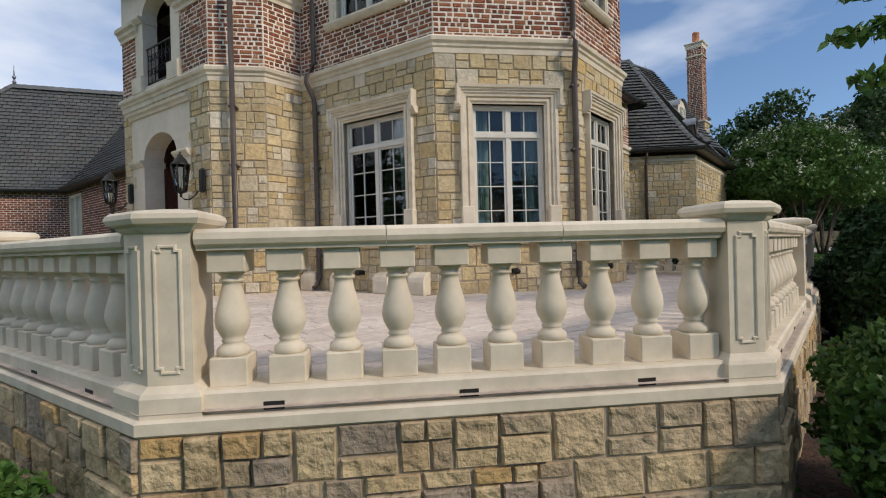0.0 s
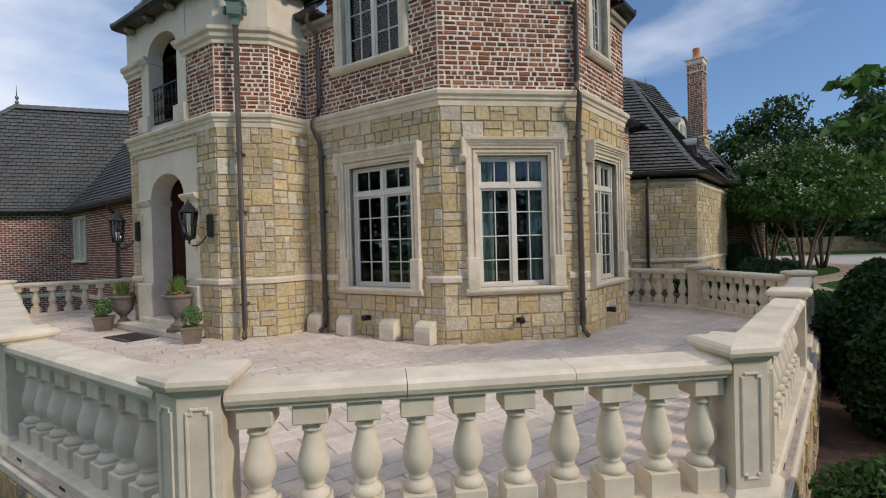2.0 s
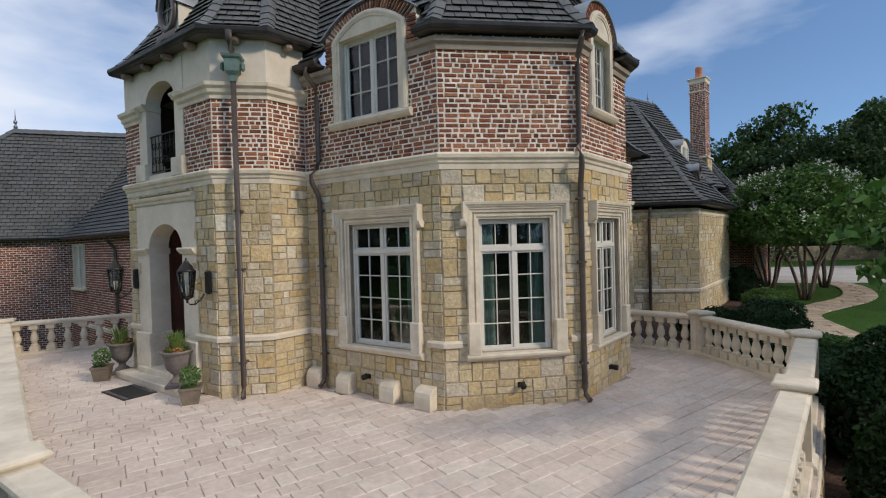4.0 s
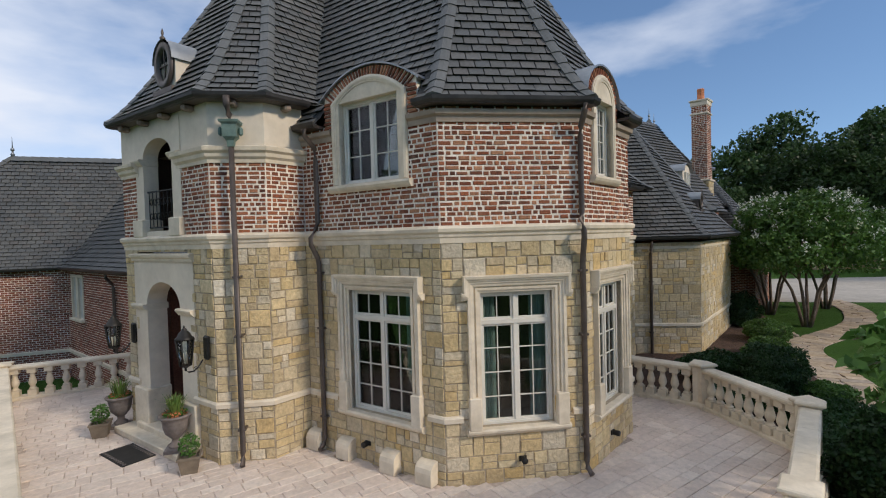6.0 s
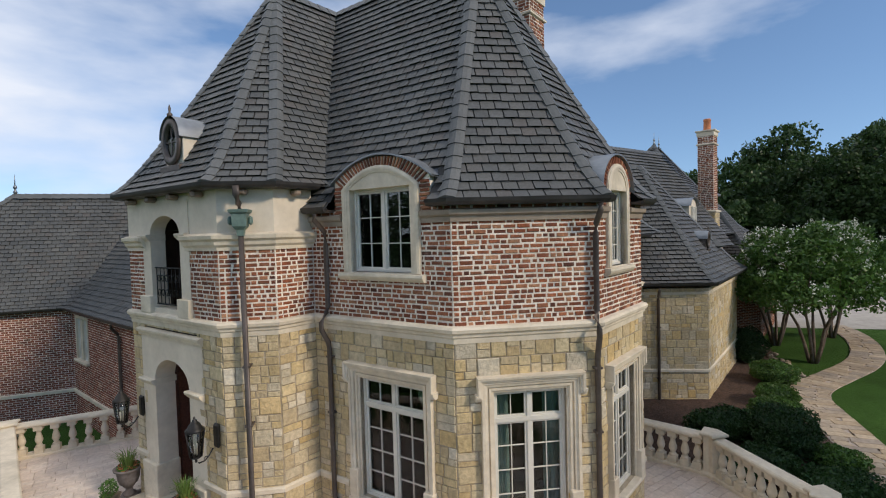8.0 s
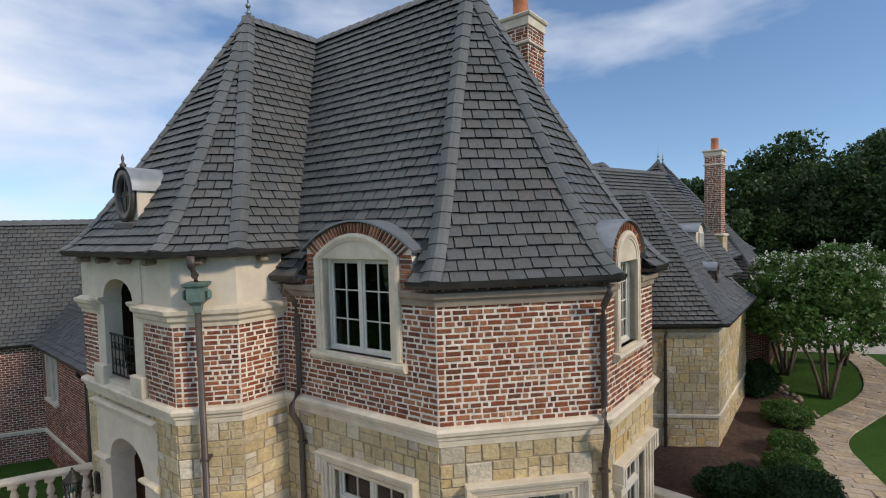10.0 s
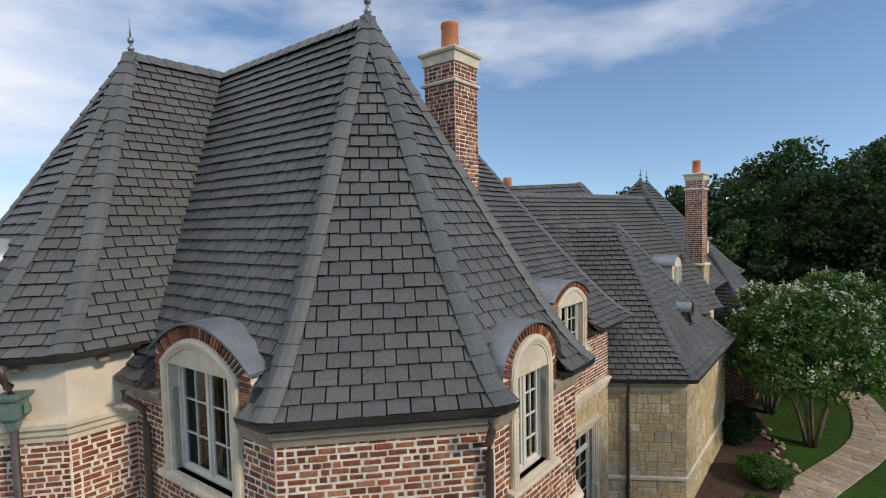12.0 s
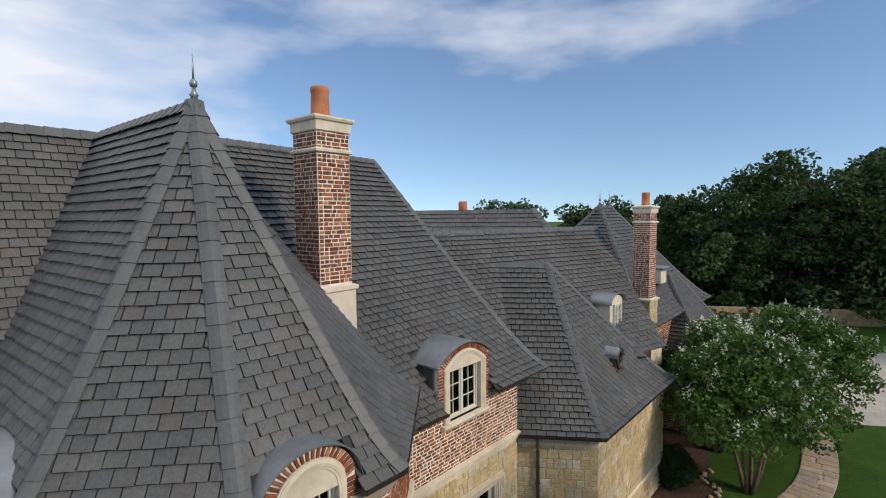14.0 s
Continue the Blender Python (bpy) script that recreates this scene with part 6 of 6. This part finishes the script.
def leaves(name, pts, size, mat, parent=None, outward=None, long=1.8):
    """Small folded-flat leaves at the given points, turned at random."""
    pts = np.asarray(pts, dtype=float)
    n = len(pts)
    d = rng.normal(size=(n, 3))
    if outward is not None:
        d += np.asarray(outward) * 1.2
    d /= np.linalg.norm(d, axis=1)[:, None]
    e = np.cross(d, rng.normal(size=(n, 3)))
    e /= np.linalg.norm(e, axis=1)[:, None]
    g = np.cross(d, e)
    s = size * rng.uniform(0.6, 1.3, size=(n, 1))
    v = np.stack([pts - e * s * long / 2, pts + g * s / 2, pts + e * s * long / 2, pts - g * s / 2], axis=1).reshape(-1, 3)
    ob = new(name, fast_mesh(name, v, np.arange(4 * n).reshape(-1, 4), mat))
    ob.parent = parent
    return ob


def urn(p, scale=1.0, flowers=True):
    e = empty("garden_urn", "grey-brown stone urn planted with spiky grass and flowers", "urn", "urns at the entrance")
    m = pose(p[0], p[1], p[2] if len(p) > 2 else 0, 0, 0, 20) @ Matrix.Scale(scale, 4)
    lathe("pedestal", [(0.17, 0), (0.17, 0.06), (0.13, 0.08)], M_URN, e, m, square=True)
    lathe("bowl", [(0.12, 0.07), (0.13, 0.11), (0.07, 0.16), (0.065, 0.22), (0.10, 0.25), (0.12, 0.28), (0.17, 0.33), (0.20, 0.42), (0.215, 0.55), (0.235, 0.60), (0.27, 0.62), (0.275, 0.65), (0.25, 0.66), (0.22, 0.63), (0.0, 0.62)], M_URN, e, m, 24)
    c = m @ Vector((0, 0, 0.62))
    blades("grass_tuft", c, 90, 0.42 * scale, 0.28 * scale, M_GRASSLEAF, e)
    if flowers:
        th = rng.uniform(0, 2 * math.pi, 120)
        rr = 0.2 * scale * np.sqrt(rng.uniform(0.1, 1, 120))
        leaves("flower_cluster", np.stack([c.x + rr * np.cos(th), c.y + rr * np.sin(th), c.z + rng.uniform(0.0, 0.1, 120)], 1), 0.035, M_FLOWER, e)
        leaves("foliage", np.stack([c.x + rr * np.cos(th + 1), c.y + rr * np.sin(th + 1), c.z + rng.uniform(0.0, 0.08, 120)], 1), 0.04, M_LIGHTLEAF, e)


M_URN = material("urn_stone", [(0.13, 0.11, 0.10), (0.21, 0.18, 0.165)], 0.85, grain=(14, 0.2), stain=(4, 0.25), per_piece=False)
M_POT = material("planter_clay", [(0.15, 0.12, 0.085), (0.21, 0.17, 0.125)], 0.85, grain=(12, 0.15), stain=(4, 0.2), per_piece=False)
urn((-5.05, 8.50, 0.13))
urn((-7.15, 9.95))


def planter(p):
    e = empty("square_planter", "small tapered clay planter with a leafy bush", "planter", "planters at the entrance")
    m = pose(p[0], p[1], 0, 0, 0, 25)
    lathe("pot", [(0.12, 0), (0.16, 0.24), (0.175, 0.25), (0.175, 0.29), (0.15, 0.29), (0.14, 0.24), (0, 0.24)], M_POT, e, m, square=True)
    v = rng.normal(size=(420, 3))
    v /= np.linalg.norm(v, axis=1)[:, None]
    v *= rng.uniform(0.4, 1.0, size=(420, 1)) ** 0.5
    leaves("bush", v * [0.17, 0.17, 0.2] + [p[0], p[1], 0.45], 0.03, M_LIGHTLEAF, e, v)
    for k in range(5):
        a = k * 1.3
        tube("stem", [(p[0], p[1], 0.22), (p[0] + 0.06 * math.cos(a), p[1] + 0.06 * math.sin(a), 0.5)], 0.006, M_BARK, e, 4)


planter((-4.50, 7.98))
planter((-7.2, 9.45))
mat_c = Vector((-6.03, 8.60))
mt = empty("doormat", "black doormat with a scrolled border on the paving", "doormat")
mm = pose(mat_c.x, mat_c.y, 0.0, 0, 0, math.degrees(math.atan2(f_arch.u.y, f_arch.u.x)))
box_part("rubber_mat", mm, 0.95, 0.56, 0.014, M_IRON, mt, 0.004)
for k in range(10):
    for s in (-0.22, 0.22):
        lathe("border_ring", [(0.03, 0.013), (0.034, 0.018), (0.022, 0.018), (0.02, 0.013)], M_URN, mt, mm @ pose(-0.41 + 0.091 * k, s, 0), 8)
# low precast covers along the foot of the bay
for u in (0.22, 0.98, 1.98, 2.70):
    prof = [(0.0, 0.0), (-0.20, 0.0), (-0.21, 0.02), (-0.21, 0.20), (-0.19, 0.27), (-0.14, 0.32), (-0.07, 0.345), (0.0, 0.35)]
    bm = bmesh.new()
    for x in (u - 0.15, u + 0.15):
        for y, z in prof:
            bm.verts.new(f_a.m @ Vector((x, y, z)))
    bm.verts.ensure_lookup_table()
    k = len(prof)
    for q in range(k):
        bm.faces.new([bm.verts[v] for v in (q, (q + 1) % k, k + (q + 1) % k, k + q)])
    bm.faces.new([bm.verts[v] for v in range(k)])
    bm.faces.new([bm.verts[k + v] for v in reversed(range(k))])
    tagged(part("outlet_cover", bm, M_CAST), "rounded cream precast cover standing against the wall", "outlet cover", "outlet covers")
for f, u in ((f_a, 1.42), (f_b, 1.20), (f_e, 0.95), (f_k, 1.6), (f_k, 4.0)):
    e = empty("wall_light", "small dark metal spot fixed low on the wall", "spotlight", "low wall spots")
    zz = 0.33 if f is not f_k else -0.1
    lathe("body", [(0.035, 0), (0.045, 0.02), (0.05, 0.12), (0.04, 0.13)], M_IRON, e, f.m @ Matrix.Translation((u, -0.02, zz)) @ Matrix.Rotation(radians(90), 4, "X"), 12)
    box_part("bracket", f.m @ Matrix.Translation((u, -0.02, zz - 0.04)), 0.12, 0.03, 0.08, M_IRON, e, 0.005)
# weep slots at the foot of the balustrade
for i in (2, 3, 4):
    a, b = Vector(terrace_line[i]), Vector(terrace_line[i + 1])
    fb = Facet(a, b)
    for k in range(3):
        x = fb.length * (0.17 + 0.31 * k)
        tagged(box_part("drain_slot", fb.m @ Matrix.Translation((x, -0.155, -0.040)), 0.10, 0.016, 0.04, M_IRON, None, 0), "dark drain slot in the balustrade base", "drain", "drain slots")


# ---- planting and distance ----
def shrub(p, rx, ry, h, n, size, mat, label, category="shrub", cone=False, group="shrubs", z0=None):
    z0 = ground_z(*p) if z0 is None else z0
    e = empty("shrub", label, category, group)
    v = rng.normal(size=(n, 3))
    v /= np.linalg.norm(v, axis=1)[:, None]
    ph = rng.uniform(0, 6.28, 6)
    lump = 1 + 0.10 * np.sin(3 * v[:, 0] * 2 + ph[0]) * np.cos(4 * v[:, 1] + ph[1]) + 0.07 * np.sin(9 * v[:, 2] + ph[2]) + 0.06 * np.sin(11 * v[:, 0] + ph[3])
    r = lump * rng.uniform(0.82, 1.03, n)
    t = (v[:, 2] + 1) / 2
    if cone:
        rad = np.clip(1.15 * np.sqrt(np.clip(1 - t ** 1.6, 0, 1)) * np.minimum(1, 0.65 + 2 * t), 0, 1)
        hyp = np.linalg.norm(v[:, :2], axis=1) + 1e-6
        pts = np.stack([p[0] + v[:, 0] / hyp * rad * rx * r, p[1] + v[:, 1] / hyp * rad * ry * r, z0 + h * t], 1)
    else:
        pts = np.stack([p[0] + v[:, 0] * rx * r, p[1] + v[:, 1] * ry * r, z0 + h * 0.5 + v[:, 2] * h * 0.5 * r], 1)
        pts = pts[pts[:, 2] > z0]
        v = v[:len(pts)]
    leaves("foliage", pts, size, mat, e, None)
    # dark green core put in for the shade between the leaves
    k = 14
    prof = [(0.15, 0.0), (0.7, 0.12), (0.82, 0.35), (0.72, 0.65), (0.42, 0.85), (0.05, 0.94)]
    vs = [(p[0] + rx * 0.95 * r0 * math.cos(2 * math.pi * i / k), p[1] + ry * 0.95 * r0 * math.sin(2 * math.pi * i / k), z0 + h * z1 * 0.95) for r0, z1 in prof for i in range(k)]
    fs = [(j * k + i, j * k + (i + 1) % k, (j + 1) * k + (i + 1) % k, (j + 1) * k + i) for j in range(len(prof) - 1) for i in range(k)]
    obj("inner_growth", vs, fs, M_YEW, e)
    tube("stem", [(p[0], p[1], z0 - 0.05), (p[0], p[1], z0 + h * 0.3)], 0.04, M_BARK, e, 6)
    return e


shrub((6.35, 7.55), 0.75, 0.75, 2.0, 9000, 0.05, M_YEW, "dark green clipped conical evergreen in the mulch bed", cone=True, group="conical evergreens")
shrub((5.45, 5.75), 0.75, 0.75, 1.75, 9000, 0.05, M_YEW, "dark green clipped conical evergreen in the mulch bed", cone=True, group="conical evergreens")
shrub((2.78, 2.72), 0.62, 0.62, 1.15, 11000, 0.035, M_LEAF, "rounded mid-green boxwood beside the terrace wall", group="boxwoods")
shrub((-2.35, 2.15), 0.6, 0.5, 0.66, 3500, 0.035, M_LIGHTLEAF, "low bright green shrub below the terrace wall", group="low shrubs")
shrub((6.6, 12.9), 1.1, 0.6, 0.75, 7000, 0.042, M_YEW, "dark green spreading shrub at the foot of the pavilion", group="spreading shrubs")
shrub((6.45, 11.3), 0.8, 0.6, 0.62, 6000, 0.042, M_YEW, "dark green spreading shrub behind the balustrade", group="spreading shrubs")
shrub((7.7, 10.6), 0.85, 0.7, 0.62, 6000, 0.042, M_YEW, "dark green spreading shrub behind the balustrade", group="spreading shrubs")
shrub((6.95, 9.6), 0.75, 0.7, 0.75, 6000, 0.042, M_YEW, "dark green spreading shrub behind the balustrade", group="spreading shrubs")
shrub((7.95, 9.5), 0.5, 0.5, 0.55, 4000, 0.05, M_LIGHTLEAF, "bright green leafy shrub in the bed", group="low shrubs")
shrub((7.45, 12.1), 0.78, 0.75, 1.12, 9000, 0.036, M_YEW, "large rounded dark green hedge shrub beside the path", group="hedge shrubs")
shrub((8.4, 13.9), 0.6, 0.6, 0.66, 6000, 0.036, M_LEAF, "mid-green rounded hedge shrub beside the path", group="hedge shrubs")
shrub((9.2, 15.2), 0.55, 0.6, 0.6, 5000, 0.036, M_LEAF, "mid-green rounded hedge shrub beside the path", group="hedge shrubs")
shrub((10.35, 17.2), 0.65, 0.75, 0.75, 6000, 0.038, M_LEAF, "rounded green hedge shrub beside the pavilion", group="hedge shrubs")
shrub((10.95, 19.9), 0.7, 0.7, 1.35, 5000, 0.045, M_YEW, "dark evergreen shrub by the brick wall", group="hedge shrubs")
shrub((8.3, 11.5), 0.5, 0.55, 0.45, 3500, 0.04, M_LEAF, "mid-green shrub in the bed", group="low shrubs")


def ball(c, n, rad):
    """Points spread evenly through a flattened ball."""
    v = rng.normal(size=(n, 3))
    v /= np.linalg.norm(v, axis=1)[:, None]
    return np.asarray(c) + v * (rng.uniform(0.35, 1, size=(n, 1)) ** 0.5) * np.asarray(rad)


def myrtle(p, h, spread, label, seed):
    """A multi-stemmed flowering tree: tapered stems with limbs, and a crown of leaf clumps with gaps."""
    r = random.Random(seed)
    e = empty("crape_myrtle", label, "tree", "flowering trees")
    tips = []
    for k in range(5):
        a = 2 * math.pi * k / 5 + r.uniform(-0.3, 0.3)
        base = Vector((p[0] + 0.12 * math.cos(a), p[1] + 0.12 * math.sin(a), GARDEN))
        mid = base + Vector((0.35 * math.cos(a), 0.35 * math.sin(a), h * 0.28))
        top = base + Vector((spread * 0.42 * math.cos(a), spread * 0.42 * math.sin(a), h * 0.55))
        tube("trunk", [base, base.lerp(mid, 0.5) + Vector((0.03, 0, 0)), mid, mid.lerp(top, 0.5), top], [0.07, 0.06, 0.055, 0.045, 0.03], M_BARK, e, 7)
        for j in range(4):
            b = a + r.uniform(-0.9, 0.9)
            s = mid.lerp(top, r.uniform(0.3, 1.0))
            t = s + Vector((spread * r.uniform(0.2, 0.5) * math.cos(b), spread * r.uniform(0.2, 0.5) * math.sin(b), h * r.uniform(0.12, 0.34)))
            tube("limb", [s, s.lerp(t, 0.5) + Vector((0, 0, 0.1)), t], [0.03, 0.02, 0.008], M_BARK, e, 5)
            tips.append(t)
    pts, blossoms = [], []
    for k in range(150):
        a, q = r.uniform(0, 2 * math.pi), math.sqrt(r.uniform(0, 1))
        zz = r.uniform(-0.3, 1.0)
        rad = spread * q * math.sqrt(max(0.05, 1 - max(0, zz) ** 2)) * r.uniform(0.85, 1.12)
        c = np.array((p[0] + rad * math.cos(a), p[1] + rad * math.sin(a), GARDEN + h * 0.60 + zz * h * 0.39))
        n = r.randint(110, 190)
        pts.append(ball(c, n, (0.55, 0.55, 0.38)))
        if zz > -0.1 and q > 0.45 and r.random() < 0.62:
            blossoms.append(c + np.array((0.28 * math.cos(a), 0.28 * math.sin(a), 0.3)) + rng.normal(size=(20, 3)) * [0.06, 0.06, 0.10])
    leaves("crown", np.concatenate(pts), 0.085, M_LEAF, e)
    leaves("blossom", np.concatenate(blossoms), 0.055, M_BLOSSOM, e)


myrtle((13.25, 19.55), 5.0, 2.5, "multi-stemmed crape myrtle with white blossom on the lawn", 3)
myrtle((13.6, 22.4), 4.9, 2.1, "multi-stemmed crape myrtle with white blossom near the brick wing", 8)
myrtle((16.9, 23.7), 5.2, 2.5, "multi-stemmed crape myrtle with white blossom on the lawn", 11)

# overhanging branch of a tree beside the terrace; its crown is added out of view for shade

over = empty("shade_tree", "tall green shade tree with overhanging branches and an added unseen crown", "tree")
tb = Vector((14.6, 6.4, ground_z(14.6, 6.4)))
tube("trunk", [tb, tb + Vector((0.1, 0, 2.5)), tb + Vector((-0.2, 0.1, 4.4)), tb + Vector((-0.5, 0.2, 6.2))], [0.2, 0.17, 0.13, 0.08], M_BARK, over, 9)
pts = []
for a, b in (((14.4, 6.45, 4.0), (3.45, 4.44, 2.84)), ((14.4, 6.45, 3.4), (3.61, 4.65, 2.52)), ((14.4, 6.45, 2.9), (3.93, 4.86, 2.18))):
    a, b = Vector(a), Vector(b)
    bow = lambda t: a.lerp(b, t) + Vector((0, 0, 0.5 * math.sin(math.pi * t)))
    tube("limb", [bow(t) for t in (0, 0.25, 0.5, 0.75, 0.9, 1.0)], [0.06, 0.045, 0.03, 0.018, 0.008, 0.004], M_BARK, over, 6)
    for k in range(150):
        t = 0.3 + 0.7 * (k / 150) ** 0.9
        wide = 0.05 + 0.28 * (1 - t)
        pts.append(np.array(bow(t)) + rng.normal(size=(6, 3)) * [wide, wide, 0.045 + 0.1 * (1 - t)])
# unseen crown, placed to shade the right of the terrace and the pavilion
for k in range(95):
    v = rng.normal(size=3)
    v /= np.linalg.norm(v)
    c = np.array((14.8, 6.6, 7.2)) + v * rng.uniform(0.3, 1.0) * np.array((3.8, 5.6, 2.9))
    pts.append(c + rng.normal(size=(260, 3)) * [0.5, 0.5, 0.34])
leaves("crown", np.concatenate(pts), 0.08, M_LIGHTLEAF, over)

# far woods: lumpy crowns with gaps, in one mass
wood = []
r = random.Random(21)
for k in range(90):
    az = radians(r.uniform(3, 80))
    d = r.uniform(52, 74)
    c = np.array((d * math.sin(az), d * math.cos(az)))
    turn = math.degrees(az)
    top = 10.2 + 4.6 * min(1, max(0, (turn - 22) / 16)) + r.uniform(-1.0, 1.0)
    for j in range(22):
        rr, zz = r.uniform(0.3, 4.6), r.uniform(0.05, 1.0) ** 0.8
        a = r.uniform(0, 6.28)
        cc = np.array((c[0] + rr * math.cos(a) * (1.1 - 0.75 * zz), c[1] + rr * math.sin(a) * (1.1 - 0.75 * zz), GROUND + zz * top))
        q = r.uniform(0.9, 1.7)
        wood.append(ball(cc, 150, (q, q, q * 0.75)))
w = leaves("woods", np.concatenate(wood), 0.26, M_WOODS, long=1.5)
tagged(w, "dense dark green woodland behind the lawn", "woods", kind="stuff")
# trees round the open side of the garden, behind the walk
wood = []
for k in range(64):
    az = radians(r.uniform(100, 300))
    d = r.uniform(34, 46)
    top = r.uniform(7.5, 10.5)
    for j in range(12):
        rr, zz, a = r.uniform(0.3, 3.6), r.uniform(0.05, 1.0), r.uniform(0, 6.28)
        cc = np.array((d * math.sin(az) + rr * math.cos(a), d * math.cos(az) + rr * math.sin(a), GROUND + zz * top))
        wood.append(cc + rng.normal(size=(60, 3)) * [1.1, 1.1, 0.8])
tagged(leaves("garden_trees", np.concatenate(wood), 0.45, M_WOODS, long=1.5), "belt of dark green trees round the garden", "woods", kind="stuff")
# shaded depth of the wood, put in as a plain sheet behind its edge
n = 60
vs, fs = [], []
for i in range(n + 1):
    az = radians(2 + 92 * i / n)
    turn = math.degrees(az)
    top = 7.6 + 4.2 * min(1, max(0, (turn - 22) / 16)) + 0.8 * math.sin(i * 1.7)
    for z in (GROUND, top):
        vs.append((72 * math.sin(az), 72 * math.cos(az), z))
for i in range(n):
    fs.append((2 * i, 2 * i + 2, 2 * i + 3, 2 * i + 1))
tagged(obj("backdrop", vs, fs, M_WOODS), "upright sheet standing in for the shaded depth of the distant woodland", "woods", kind="structure")

# flagstone path with stones of their own
path = [(8.7, 10.0), (9.1, 11.4), (9.6, 13.0), (10.1, 14.6), (10.5, 15.7), (11.2, 16.6), (12.7, 17.7), (14.5, 19.0), (16.0, 20.5), (17.5, 22.7), (18.4, 24.7), (18.9, 26.5)]
line = []
for i in range(len(path) - 1):
    for k in range(6):
        t = k / 6
        p0, p1, p2, p3 = (Vector(path[max(0, min(len(path) - 1, i + o))]) for o in (-1, 0, 1, 2))
        line.append(0.5 * ((2 * p1) + (p2 - p0) * t + (2 * p0 - 5 * p1 + 4 * p2 - p3) * t * t + (3 * p1 - p0 - 3 * p2 + p3) * t ** 3))
L, Rr = offset_line(line, -0.55), offset_line(line, 0.55)
bed = tagged(obj("garden_path", [(*p, GARDEN + 0.02) for p in L] + [(*p, GARDEN + 0.02) for p in Rr], [(i, len(L) + i, len(L) + i + 1, i + 1) for i in range(len(L) - 1)], M_PAVEJOINT), "curving flagstone path across the lawn", "path", kind="structure")
for i in range(len(line) - 1):
    cuts = sorted([0.0, 1.0] + [r.uniform(0.25, 0.75)] + ([r.uniform(0.3, 0.7)] if i % 3 == 0 else []))
    for a, b in zip(cuts[:-1], cuts[1:]):
        if b - a < 0.12:
            continue
        q = [L[i].lerp(Rr[i], a), L[i].lerp(Rr[i], b), L[i + 1].lerp(Rr[i + 1], min(1, b + r.uniform(-0.08, 0.08))), L[i + 1].lerp(Rr[i + 1], max(0, a + r.uniform(-0.08, 0.08)))]
        c = sum(q, Vector((0, 0))) / 4
        q = [c + (p - c) * 0.95 for p in q]
        vs = [(*p, GARDEN + 0.02) for p in q] + [(*(c + (p - c) * 0.98), GARDEN + 0.05) for p in q]
        obj("flagstone", vs, [(4, 5, 6, 7), (0, 1, 5, 4), (1, 2, 6, 5), (2, 3, 7, 6), (3, 0, 4, 7)], M_FLAG, bed)
sheet("drive", [(11.5, 27.5), (17.0, 25.9), (20.6, 25.2), (30, 24.2), (55, 21), (64, 32), (36, 37), (16, 38), (11.5, 37)], GARDEN + 0.015, M_DRIVE, "pale concrete drive beyond the lawn", "drive")
f_gw = Facet((14.0, 47.0), (62.0, 41.0))
gw = tagged(wall_slab("garden_wall", f_gw, GARDEN, GARDEN + 1.3, [], M_JOINT), "low brown stone garden wall before the woods", "wall", kind="structure")
lay_pieces("stone", ashlar_rects(0, f_gw.length, GARDEN, GARDEN + 1.28, 0.5, 0.02, (0.4, 0.8)), f_gw.m, M_ROUGH, gw, (0.03, 0.05), 0.03, 0.01, 40, "stonework")
# edging stones of the mulch bed by the lawn
for i in range(14):
    p = Vector((11.4, 17.6)).lerp(Vector((12.5, 20.8)), i / 13) + Vector((0.25 * math.sin(i), 0))
    o = tagged(box_part("edging_stone", pose(p.x, p.y, GARDEN, 0, 0, 80 + 20 * math.sin(i * 2.0)), 0.26, 0.14, 0.09, M_FLAG, None, 0.03), "rough edging stone along the mulch bed", "edging stone", "edging stones")
